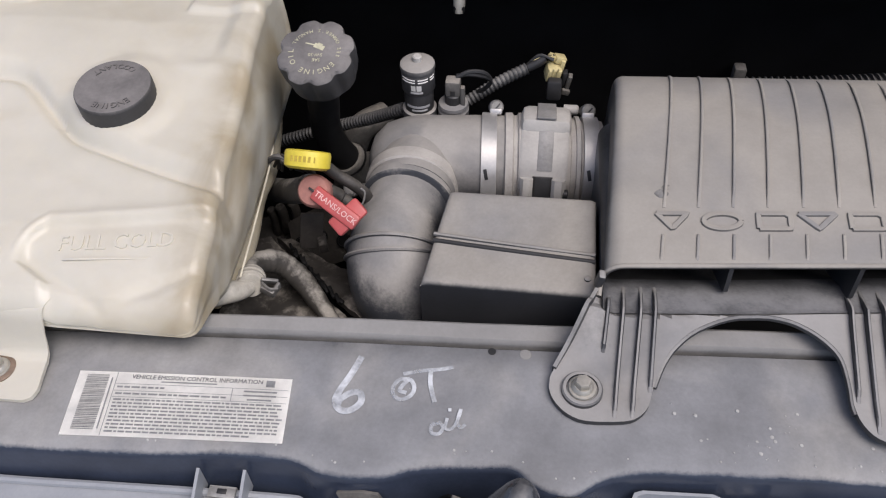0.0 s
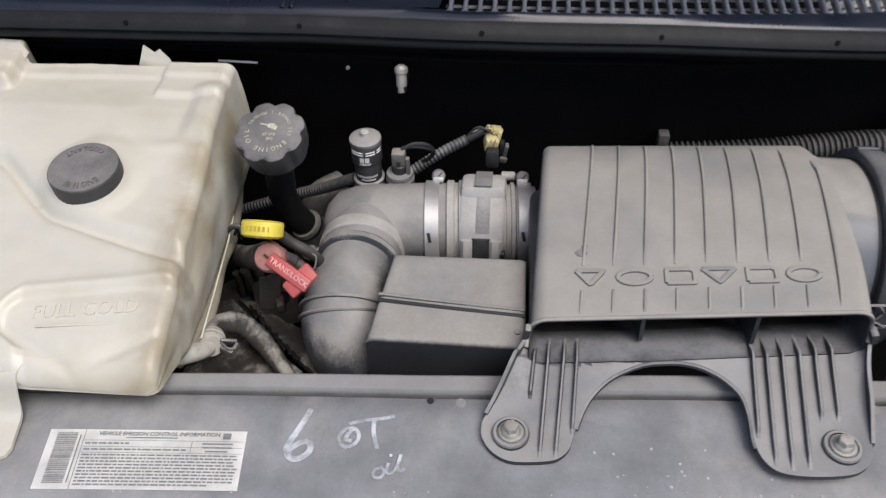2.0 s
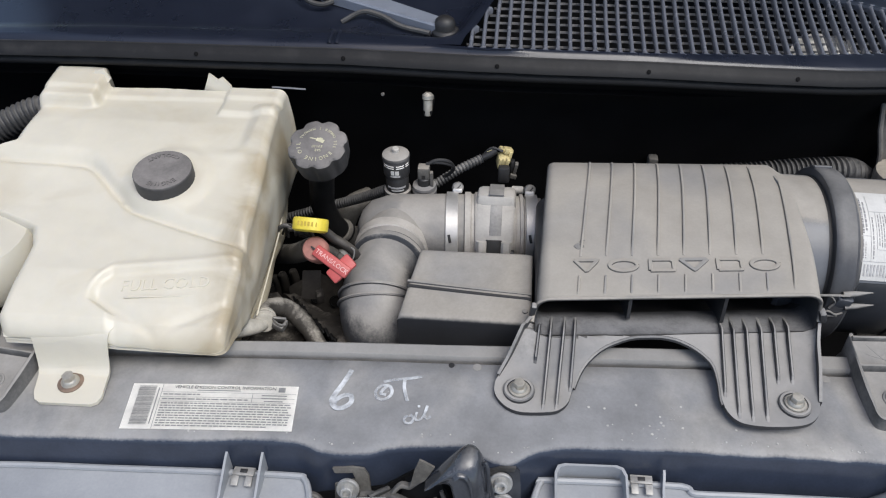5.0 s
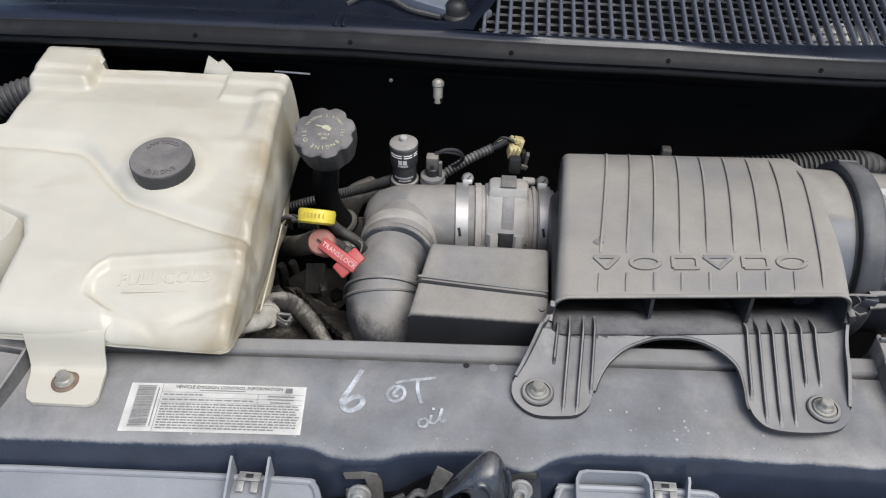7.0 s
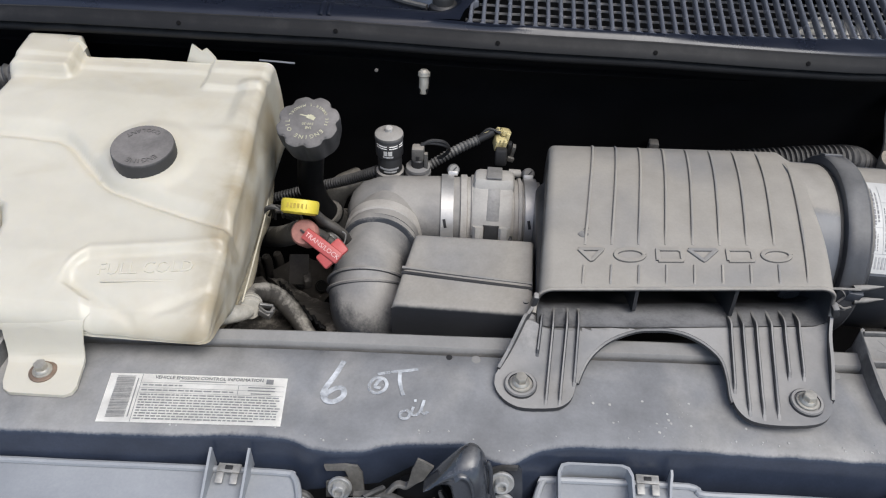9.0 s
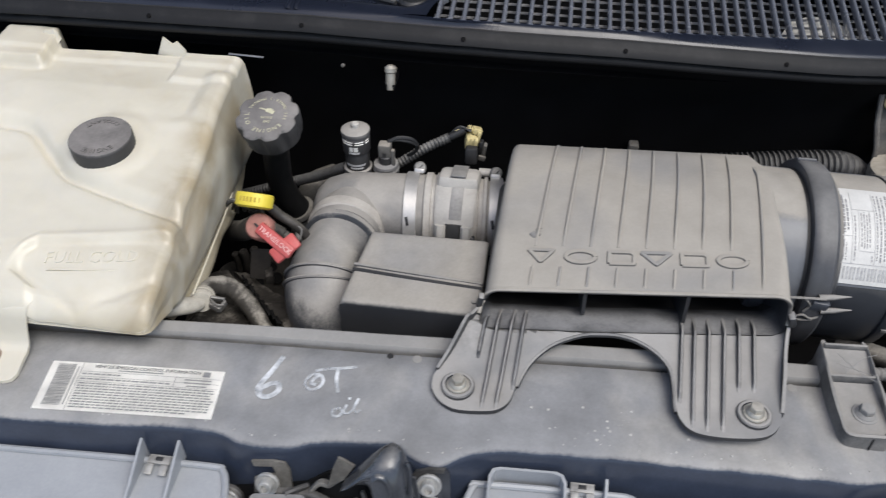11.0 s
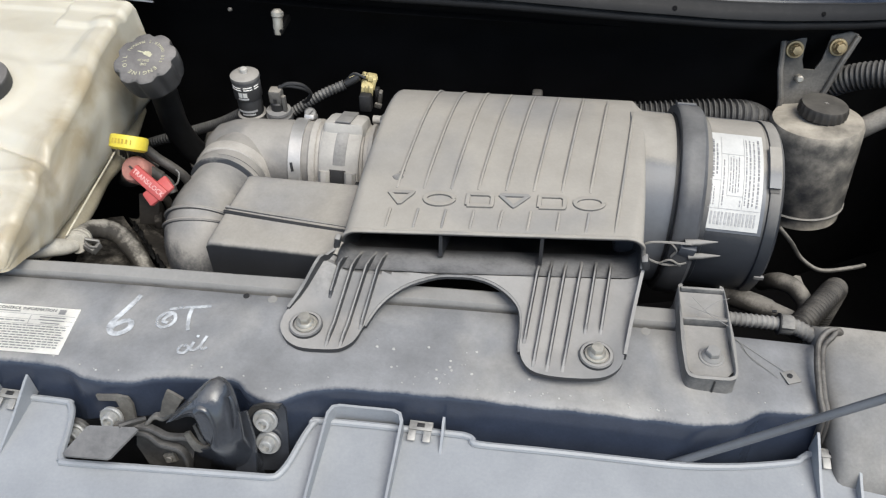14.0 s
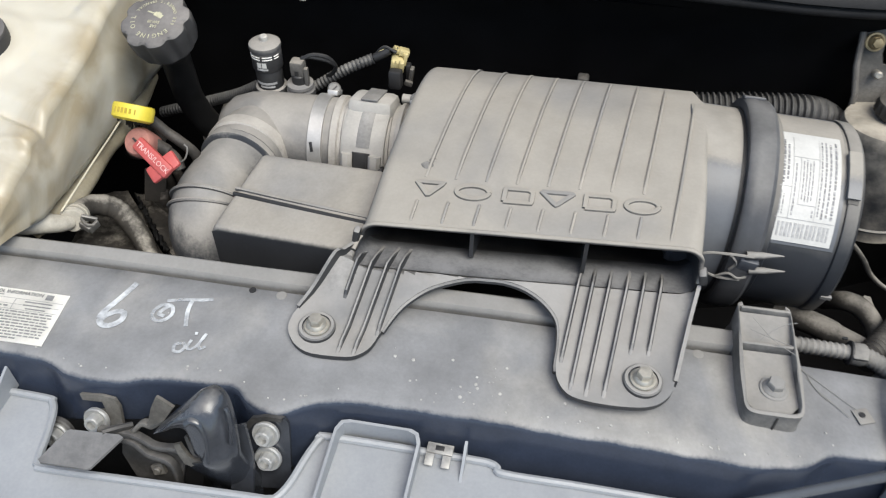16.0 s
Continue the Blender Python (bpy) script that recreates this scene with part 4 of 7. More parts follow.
def label_patch(u0, v0, u1, v1, h):
    bm = bmesh.new()
    n = max(1, int((u1 - u0) * 12))
    rows = [[bm.verts.new(on_label(u0 + (u1 - u0) * k / n, v, h)) for v in (v0, v1)] for k in range(n + 1)]
    for a, b in zip(rows, rows[1:]):
        bm.faces.new((a[0], a[1], b[1], b[0]))
    bmesh.ops.solidify(bm, geom=bm.faces[:], thickness=0.0003)
    return bm


M_TITLE = mat("dark_print", (0.16, 0.16, 0.16), 0.6, var=0.2, scale=200, bump=0)
lab = thing("emission_label", (-0.25, 0.355, 0.0), "white printed emission control label stuck on the support panel", "label")
part("paper", label_patch(0, 0, 1, 1, 0.0), M_PAPER, lab)
rng = random.Random(4)
bits, v = [], 0.06
while v < 0.92:
    h = rng.choice((0.006, 0.009, 0.013, 0.017))
    bits.append(label_patch(0.045, v, 0.15, v + h, 0.0008))
    v += h + rng.choice((0.006, 0.009, 0.012))
tagged(part("barcode", join(*bits), M_INK, lab), kind="stuff")
part("barcode_line", label_patch(0.163, 0.1, 0.17, 0.9, 0.0008), M_INK, lab)
for k, q in enumerate(((0.185, 0.0, 0.188, 1.0), (0.19, 0.19, 0.99, 0.197), (0.19, 0.3, 0.99, 0.307), (0.19, 0.4, 0.99, 0.407), (0.735, 0.19, 0.738, 0.4))):
    part("rule", label_patch(*q, 0.0008), M_INK, lab)
bits = []
for k in range(10):
    v = 0.43 + 0.054 * k
    u, end = 0.2, 0.985 - 0.12 * (k == 9) - 0.02 * rng.random()
    while u < end - 0.01:
        w = rng.uniform(0.01, 0.04)
        bits.append(label_patch(u, v, min(u + w, end), v + 0.026, 0.0008))
        u += w + 0.006
for v, end in ((0.23, 0.42), (0.335, 0.72)):
    u = 0.2
    while u < end:
        w = rng.uniform(0.015, 0.045)
        bits.append(label_patch(u, v, u + w, v + 0.028, 0.0008))
        u += w + 0.007
for k in range(3):
    bits.append(label_patch(0.79 + 0.02 * (k == 2), 0.225 + 0.065 * k, 0.94 - 0.02 * (k == 2), 0.25 + 0.065 * k, 0.0008))
bits.append(label_patch(0.4, 0.135, 0.66, 0.155, 0.0008))
part("print", join(*bits), M_INK, lab)
title = letters("VEHICLE EMISSION CONTROL INFORMATION", 0.0066, 0.0002)
title.transform(Matrix.Translation(on_label(0.565, 0.085, 0.0012)) @ pose(0, 0, 0, 0, -1.7, 1.6))
part("title", title, M_TITLE, lab)
part("emblem", join(label_patch(0.885, 0.05, 0.925, 0.155, 0.0008)), M_INK, lab)

writing = thing("marker_writing", (-0.03, 0.39, 0.0), "hand-written 6 QT oil in white marker on the dusty panel", "writing")
STROKES = [
    ("digit", [(-0.081, 0.424), (-0.088, 0.402), (-0.096, 0.382), (-0.098, 0.37), (-0.091, 0.361), (-0.081, 0.362), (-0.073, 0.371), (-0.075, 0.381), (-0.084, 0.381), (-0.093, 0.373), (-0.095, 0.367)], 0.0068),
    ("letter", [(-0.029, 0.402), (-0.039, 0.4), (-0.044, 0.39), (-0.041, 0.381), (-0.033, 0.378), (-0.025, 0.384), (-0.023, 0.393), (-0.028, 0.401), (-0.033, 0.397), (-0.037, 0.388), (-0.03, 0.386)], 0.0042),
    ("letter", [(-0.036, 0.407), (-0.02, 0.412), (0.0, 0.416), (0.013, 0.42)], 0.0042),
    ("letter", [(-0.009, 0.414), (-0.008, 0.4), (-0.004, 0.386), (-0.001, 0.378)], 0.0046),
    ("letter", [(0.006, 0.356), (-0.001, 0.353), (0.0, 0.345), (0.007, 0.345), (0.01, 0.352), (0.005, 0.357)], 0.0036),
    ("letter", [(0.013, 0.362), (0.012, 0.354), (0.014, 0.35), (0.02, 0.353), (0.024, 0.365), (0.025, 0.373), (0.023, 0.36), (0.026, 0.353), (0.031, 0.357)], 0.0032),
    ("dot", [(0.013, 0.371), (0.016, 0.3715)], 0.0034),
]
for name, pts, w in STROKES:
    line = smooth_line([(x, y, 0.0) for x, y in pts], 6)
    part(name, ribbon([Vector((q.x, q.y, panel_z(q.x) + 0.0012)) for q in line], w, 0.0004), M_MARKER, writing)

# an open hole's darkness as a black disc, and two rivets, on the lip edge
for name, x, dy, m in (("panel_hole", 0.05, -0.006, M_BLACK), ("panel_rivet", 0.084, -0.008, M_LIP), ("panel_rivet", 0.545, -0.008, M_LIP)):
    solo(name, lathe([(0.0065 if m is M_LIP else 0.004, -0.002), (0.006 if m is M_LIP else 0.004, 0.0006), (0.004, 0.001)], (x, groove_y(x) + dy, panel_z(x)), n=18), m, "small dusty round plug, or black hole disc, at the rear edge of the panel", "plug")

# pale flecks and rings of dried drops on the panel
fleck_rng = random.Random(11)
drops = []
for k in range(54):
    near = k % 3
    x = fleck_rng.gauss(0.31, 0.045) if near else fleck_rng.uniform(-0.05, 0.7)
    y = fleck_rng.gauss(0.362, 0.018) if near else fleck_rng.uniform(0.35, 0.44)
    if not front_y(x) + 0.016 < y < groove_y(x) - 0.006:
        continue
    size = 0.0004 + 0.0016 * fleck_rng.random() ** 2.2
    drops.append(lathe([(size, -0.001), (size, 0.0003), (size * 0.5, 0.0005)], (x, y, panel_z(x) + 0.0006), n=7))
for k in range(46):
    x = fleck_rng.uniform(-0.28, 0.68)
    y = front_y(x) + 0.0135 + 0.006 * fleck_rng.random() ** 2
    size = fleck_rng.uniform(0.0005, 0.0012)
    drops.append(lathe([(size * 1.6, -0.001), (size, 0.0003), (size * 0.5, 0.0005)], (x, y, panel_z(x) + 0.0003), n=6))
solo("dried_drops", join(*drops), mat("dried_pale_dirt", (0.36, 0.355, 0.34), 0.8, var=0.3, scale=80), "pale dried drops and flecks on the dusty panel", "dirt", kind="stuff")

# ---- coolant bottle ----
def bottle_left(y):
    return lerp(y, (0.412, 0.43, 0.5, 0.545, 0.58, 0.615, 0.635, 0.712, 0.725, 0.745, 0.8, 0.86, 0.945), (-0.546, -0.556, -0.554, -0.556, -0.572, -0.66, -0.74, -0.74, -0.715, -0.67, -0.668, -0.67, -0.675))


def bottle_right(y):
    return lerp(y, (0.412, 0.4145, 0.419, 0.428, 0.5, 0.6, 0.75, 0.87, 0.9, 0.945), (-0.258, -0.2515, -0.2475, -0.2455, -0.246, -0.25, -0.258, -0.264, -0.264, -0.263))


def bottle_top(x, y):
    z = lerp(y, (0.412, 0.432, 0.46, 0.5, 0.56, 0.62, 0.68, 0.74, 0.8, 0.95), (0.056, 0.07, 0.08, 0.09, 0.095, 0.098, 0.106, 0.118, 0.128, 0.132))
    # bent crease between the upper and the lower face
    d = y - lerp(x, (-0.74, -0.58, -0.545, -0.53, -0.515, -0.48, -0.448, -0.435, -0.42, -0.356, -0.246), (0.716, 0.71, 0.708, 0.704, 0.694, 0.66, 0.63, 0.62, 0.613, 0.59, 0.557))
    z += 0.011 * soft(0.0, 0.024, d) - 0.0045 * math.exp(-(d / 0.006) ** 2) + 0.004 * soft(-0.05, -0.012, d) * (1 - soft(-0.012, 0.0, d)) - 0.004
    # recessed front with a rim
    rim_y = lerp(x, (-0.445, -0.44, -0.42, -0.26), (0.46, 0.487, 0.51, 0.535))
    edge = x - lerp(y, (0.41, 0.44, 0.458), (-0.404, -0.41, -0.442))
    inside = soft(0.0, 0.014, rim_y - y) * soft(0.0, 0.014, edge)
    z -= 0.0075 * inside
    z += 0.0025 * math.exp(-((rim_y - y - 0.002) / 0.007) ** 2) * soft(-0.45, -0.43, x)
    # slanting dents below the level mark
    z -= 0.003 * inside * math.exp(-(((y - 0.44) - 0.5 * abs(x + 0.34) + 0.02) / 0.008) ** 2)
    # boss round the filler
    r = math.hypot(x + 0.393, y - 0.672)
    z += 0.006 * (1 - soft(0.05, 0.075, r))
    # upright rear wall, raised blocks at both ends
    z += 0.004 * soft(0.862, 0.872, y) - 0.006 * soft(0.75, 0.86, y)
    z += 0.02 * (1 - soft(-0.578, -0.566, x)) * soft(0.832, 0.846, y)
    z += 0.007 * soft(-0.364, -0.356, x) * soft(0.82, 0.832, y)
    z += 0.007 * soft(-0.31, -0.285, x) * soft(0.73, 0.76, y) * (1 - soft(0.84, 0.86, y))
    z += 0.004 * math.exp(-((y - 0.728) / 0.01) ** 2) * soft(-0.36, -0.3, x)
    z += 0.0022 * noise.noise(Vector((x * 12, y * 12, 3))) + 0.0008 * noise.noise(Vector((x * 45, y * 45, 1)))
    return z


def bottle_bottom(x, y):
    return lerp(y, (0.412, 0.45, 0.5, 0.6, 0.95), (0.026, 0.012, -0.012, -0.02, -0.03))


def bottle_bulge(x, y, u):
    wave = 0.008 * math.sin(math.pi * u) * soft(0.45, 0.55, y) + 0.006 * noise.noise(Vector((0, y * 11, u * 2.2))) * math.sin(math.pi * min(u * 1.3, 1))
    return wave - (0.012 if u > 0.99 else 0.0)


bottle = thing("coolant_bottle", (-0.43, 0.6, 0.02), "yellowed white plastic coolant bottle with a black filler cap", "coolant bottle")
ys = [0.412 + 0.533 * (0.5 - 0.5 * math.cos(math.pi * k / 190)) for k in range(191)]
shell = pillow(ys, bottle_left, bottle_right, bottle_top, bottle_bottom, 150, 0.014, 9, bottle_bulge)
for v in shell.verts:
    if v.co.y > 0.885:
        v.co.y = 0.885 + (v.co.y - 0.885) * (0.75 - 0.57 * soft(-0.585, -0.565, v.co.x))
part("body", shell, M_BOTTLE, bottle, smooth=70)
tab = [(-0.52, 0.434), (-0.508, 0.415), (-0.502, 0.39), (-0.495, 0.36), (-0.489, 0.349), (-0.48, 0.344), (-0.41, 0.343), (-0.402, 0.347), (-0.399, 0.356), (-0.403, 0.385), (-0.403, 0.405), (-0.398, 0.42), (-0.388, 0.434)]
part("foot_tab", plate(tab, lambda x, y: lerp(y, (0.33, 0.388, 0.396, 0.402, 0.407, 0.411, 0.416, 0.434), (0.006, 0.009, 0.014, 0.026, 0.042, 0.054, 0.061, 0.0668)) + panel_z(x), 0.005, cuts=[0.35, 0.37] + [0.386 + 0.0025 * k for k in range(18)], step=0.03), M_WHITE, bottle, smooth=60)
part("washer", lathe([(0.017, 0), (0.017, 0.0016), (0.016, 0.0024), (0.009, 0.003)], (-0.45, 0.376, -0.004), n=28), M_RUST, bottle, "rusty washer")
hex_bolt(bottle, (-0.45, 0.376, -0.002), size=0.0082, washer=0.012)
for pts in ([(-0.61, 0.12), (-0.568, 0.12), (-0.572, 0.145), (-0.566, 0.156), (-0.578, 0.178), (-0.594, 0.174), (-0.601, 0.156)], [(-0.41, 0.12), (-0.352, 0.12), (-0.358, 0.15), (-0.372, 0.169), (-0.38, 0.162), (-0.396, 0.174), (-0.401, 0.152)]):
    flap = plate(pts, lambda x, y: 0.01 * math.sin(30 * x), 0.004, cuts=(0.135, 0.15))
    for v in flap.verts:
        v.co = (v.co.x, 0.902 - v.co.z + 0.3 * max(v.co.y - 0.14, 0), v.co.y - 0.35 * max(v.co.y - 0.135, 0))
    part("rear_tab", flap, M_WHITE, bottle)
M_AMBER = mat("amber_stained_plastic", (0.36, 0.32, 0.235), 0.4, var=0.25, scale=16, sss=0.1, bump=0.1, stain=(0.2, 0.15, 0.08), stain_amount=0.6)
M_CREAM_LINE = mat("pale_seam_plastic", (0.6, 0.56, 0.45), 0.45, var=0.15, scale=40)
part("lower_half", pipe([(-0.268, 0.5, -0.03), (-0.26, 0.54, -0.034), (-0.259, 0.6, -0.034), (-0.267, 0.665, -0.034), (-0.27, 0.72, -0.036), (-0.284, 0.8, -0.04), (-0.298, 0.86, -0.04)], [0.01 + 0.005 * min(k / 14, 1) + 0.004 * soft(26, 34, k) for k in range(49)], 20, 8), M_AMBER, bottle, "amber-stained lower half of the bottle", smooth=60)
part("seam", pipe([(-0.241, 0.527, -0.015), (-0.244, 0.606, -0.009), (-0.252, 0.717, -0.006), (-0.266, 0.8, 0.0), (-0.272, 0.88, 0.01)], 0.0013, 8), M_CREAM_LINE, bottle, "thin moulding seam")
CAP = (-0.396, 0.67, 0.094)
cap = part("filler_cap", lathe([(0.04, 0), (0.0435, 0.002), (0.0435, 0.038), (0.0431, 0.0418), (0.0422, 0.0432), (0.012, 0.0435)], CAP, (0.02, -0.1, 1), 72,
                               wave=lambda a, h: 1 + (0.008 * math.cos(36 * a) if h < 0.03 else 0)), M_CAP, bottle, "dusty black screw cap")
cm = aim((0.02, -0.1, 1), Vector(CAP) + Vector((0.02, -0.1, 1)).normalized() * 0.0434)
part("cap_word", turned(arc_letters("ENGINE", 0.0315, -52, -66, 0.0115, 0.0008), cm), M_CAP, cap)
part("cap_word", turned(arc_letters("COOLANT", 0.0315, 52, 80, 0.0105, 0.0008, False), cm), M_CAP, cap)
mark = letters("FULL COLD", 0.0235, 0.0012)
mark.transform(Matrix.Translation((-0.342, 0.489, 0)) @ pose(0, 0, 0, 0, 0, 6.5))
for v in mark.verts:
    v.co.z += bottle_top(v.co.x, v.co.y) + 0.0003
part("level_mark", mark, M_WHITE, bottle, "raised level words")
part("level_line", rbox((-0.34, 0.471, bottle_top(-0.34, 0.471) + 0.0006), (0.105, 0.003, 0.002), 0.001, (10, 0, 6.5)), M_WHITE, bottle)
part("wire_end", sweep([Vector((-0.29, 0.905, 0.14)), Vector((-0.255, 0.9, 0.142)), Vector((-0.232, 0.9, 0.141))], 0.0016, 6), M_BARE, bottle)

# round neighbour at the bottle's side
solo("washer_tank", lathe([(0.06, 0), (0.088, 0.004), (0.095, 0.02), (0.094, 0.066), (0.088, 0.08), (0.06, 0.084), (0.02, 0.085)], (-0.668, 0.56, 0.0), n=48), M_WHITE, "greyish white round plastic tank beside the coolant bottle", "tank")
solo("brown_cap", lathe([(0.03, 0), (0.034, 0.01), (0.034, 0.03), (0.028, 0.04), (0.01, 0.043)], (-0.612, 0.44, 0.0), (0.1, -0.3, 1), 28), M_TAN, "dusty brown round cap beside the bottle", "cap")

# hose and fitting below the bottle
M_TUBE = mat("dirty_pale_rubber", (0.045, 0.041, 0.036), 0.7, dust=0.92, dust_col=(0.25, 0.236, 0.21), dust_lo=0.55, dust_hi=0.85, var=0.35, scale=45, patchy=0.9)
M_NIPPLE = mat("cream_grey_fitting", (0.4, 0.38, 0.33), 0.5, var=0.25, scale=60, dust=0.4, dust_col=(0.36, 0.34, 0.3), dust_lo=0.2, dust_hi=0.9)
M_GRIME = mat("dusty_brown_grime", (0.03, 0.026, 0.022), 0.85, var=0.5, scale=34, bump=0.6, fine=170, dust=0.75, dust_col=(0.17, 0.156, 0.136), dust_lo=0.95, dust_hi=1.35, patchy=1.9, stain=(0.012, 0.01, 0.009), stain_amount=0.8)
hose = thing("bottle_hose", (-0.22, 0.5, -0.03), "dusty grey rubber hose clamped below the bottle", "hose")
part("nipple", pipe([(-0.3, 0.478, 0.0), (-0.282, 0.488, -0.006), (-0.262, 0.502, -0.016), (-0.243, 0.518, -0.028), (-0.234, 0.53, -0.034)], [0.022 - 0.0004 * k for k in range(33)], 18, 8, 0.85), M_NIPPLE, hose)
bend = smooth_line([(-0.234, 0.53, -0.032), (-0.243, 0.56, -0.042), (-0.238, 0.584, -0.054), (-0.221, 0.597, -0.07), (-0.199, 0.592, -0.09), (-0.174, 0.573, -0.112), (-0.147, 0.548, -0.132)], 8)
uneven = random.Random(5)
part("bend", sweep(bend, [0.012 + 0.0025 * min(k / 20, 1) - 0.004 * soft(30, 48, k) + uneven.uniform(-0.0006, 0.0006) for k in range(len(bend))], 20), M_TUBE, hose)
CAX = Vector((-0.25, 0.85, -0.35)).normalized()
CAT = Vector((-0.236, 0.539, -0.035))
part("bend_mouth", lathe([(0.0145, -0.013), (0.0158, -0.011), (0.0158, 0.011), (0.014, 0.013)], CAT, CAX, 24), M_NIPPLE, hose)
for off in (-0.005, 0.004):
    part("clamp_ring", lathe([(0.0155, -0.0028), (0.0172, -0.0022), (0.0172, 0.0022), (0.0155, 0.0028)], CAT + CAX * off, CAX, 24), M_NIPPLE, hose)
part("clamp_ear", join(rbox((-0.213, 0.536, -0.03), (0.02, 0.004, 0.011), 0.001, (20, 25, 20)), rbox((-0.204, 0.529, -0.036), (0.004, 0.016, 0.012), 0.001, (10, 10, -20)), rbox((-0.213, 0.524, -0.034), (0.016, 0.004, 0.01), 0.001, (0, 20, -15)), pipe([(-0.219, 0.53, -0.026), (-0.208, 0.522, -0.026), (-0.2, 0.526, -0.03)], 0.0018, 6)), M_SCREW, hose)
solo("filler_tube", pipe([(-0.183, 0.648, 0.014), (-0.205, 0.667, -0.012), (-0.24, 0.71, -0.058), (-0.29, 0.765, -0.11)], 0.0165, 16), M_TUBE, "dusty brown steel dipstick tube running under the bottle", "pipe")

# dirty engine bits in the gap
eng = thing("engine_block_top", (-0.12, 0.62, -0.12), "dirt-caked engine front with brackets and lugs", "engine")


def grimy(x, y, seed):
    return 0.012 * noise.noise(Vector((x * 30, y * 30, seed))) + 0.004 * noise.noise(Vector((x * 90, y * 90, seed + 3)))


EDGE = [(-0.27, 0.694), (-0.235, 0.66), (-0.205, 0.628), (-0.178, 0.6), (-0.15, 0.573), (-0.12, 0.548)]
part("front_sheet", plate([(-0.3, 0.67)] + EDGE + [(-0.1, 0.53), (-0.1, 0.475), (-0.3, 0.475)], lambda x, y: -0.128 + 0.02 * (0.6 - y) + grimy(x, y, 1), 0.006, cuts=[0.49 + 0.006 * k for k in range(34)], step=0.008), M_GRIME, eng, "dust-covered shroud sheet")
part("rear_sheet", plate([(x + 0.006, y + 0.004) for x, y in EDGE] + [(-0.09, 0.54), (-0.02, 0.54), (-0.02, 0.6), (-0.1, 0.625), (-0.16, 0.64), (-0.2, 0.665), (-0.25, 0.695)], lambda x, y: -0.116 - 0.25 * max(y - 0.61, 0) + grimy(x, y, 7), 0.012, cuts=[0.55 + 0.006 * k for k in range(27)], step=0.008), M_GRIME, eng, "sooty dusty sheet behind the radiator")
edge = [Vector((x + 0.004, y + 0.002, -0.113)) for x, y in EDGE[1:5]]
teeth = even_line(smooth_line(edge, 6), 0.006)
part("toothed_edge", join(*[rbox(tuple(q + Vector((uneven.uniform(-0.002, 0.002), uneven.uniform(-0.003, 0.003), 0.0))), (uneven.uniform(0.003, 0.006), uneven.uniform(0.006, 0.013), 0.005), 0.0012, (uneven.uniform(-20, 20), 0, 40 + uneven.uniform(-25, 25))) for q in teeth]), M_NEAR_BLACK, eng)
M_STICKY = mat("oily_dusty_plastic", (0.022, 0.02, 0.018), 0.5, var=0.4, scale=60, dust=0.5, dust_col=(0.16, 0.148, 0.13), dust_lo=0.5, dust_hi=1.1, patchy=1.2)
HB = Matrix.Translation((-0.25, 0.835, -0.285)) @ Matrix.Rotation(radians(48), 4, "X") @ Matrix.Rotation(radians(12), 4, "Z")
part("holed_bracket", turned(plate([(-0.052, 0.03), (-0.05, -0.035), (-0.02, -0.052), (0.03, -0.045), (0.062, -0.02), (0.06, 0.02), (0.05, 0.045), (0.03, 0.036), (0.01, 0.05), (-0.02, 0.042)], lambda x, y: 0.004 * noise.noise(Vector((x * 50, y * 50, 3))), 0.008, cuts=[-0.04 + 0.012 * k for k in range(8)], step=0.012), HB), M_GRIME, eng, "grimy bracket with three holes")
for hx, hy, r in ((0.0, 0.0, 0.0085), (-0.006, 0.022, 0.0065), (0.036, -0.012, 0.009), (-0.034, -0.004, 0.007)):
    part("bracket_hole", turned(lathe([(r * 1.35, 0.0), (r * 1.3, 0.003), (r, 0.003), (r * 0.95, -0.004)], (hx, hy, 0.003), n=18), HB), M_NEAR_BLACK, eng)
for fx, fy, fz, r in ((-0.303, 0.872, -0.262, 0.008), (-0.325, 0.87, -0.27, 0.0085), (-0.342, 0.872, -0.28, 0.0075)):
    part("lug", pipe([(fx, fy, fz + 0.014), (fx + 0.004, fy, fz - 0.005), (fx + 0.002, fy + 0.004, fz - 0.05)], [r * 0.7] + [r] * 16, 12), M_GRIME, eng)
part("boss", lathe([(0.05, -0.04), (0.046, 0.0), (0.03, 0.006), (0.012, 0.006)], (-0.345, 0.865, -0.34), (0.2, -0.5, 0.8), 20), M_GRIME, eng)
part("silver_stud", join(turned(lathe([(0.013, 0), (0.013, 0.008), (0.009, 0.013), (0.004, 0.014)], n=16), aim((-0.2, -0.6, 0.7), (-0.183, 0.827, -0.163))), pipe([(-0.175, 0.828, -0.16), (-0.15, 0.83, -0.158), (-0.12, 0.83, -0.155)], 0.006, 10)), M_STEEL, eng, "bright steel stud")
part("rear_casting", join(rbox((-0.16, 0.87, -0.17), (0.05, 0.05, 0.06), 0.012, (10, 20, 30)), rbox((-0.135, 0.855, -0.145), (0.03, 0.024, 0.05), 0.006, (0, 30, 10))), M_GRIME, eng)
part("lever_bracket", join(rbox((-0.2, 0.668, -0.085), (0.03, 0.005, 0.05), 0.0015, (-20, 10, 15)), rbox((-0.187, 0.664, -0.104), (0.012, 0.02, 0.02), 0.002, (10, 0, 20))), M_GRIME, eng, "dirty small bracket")
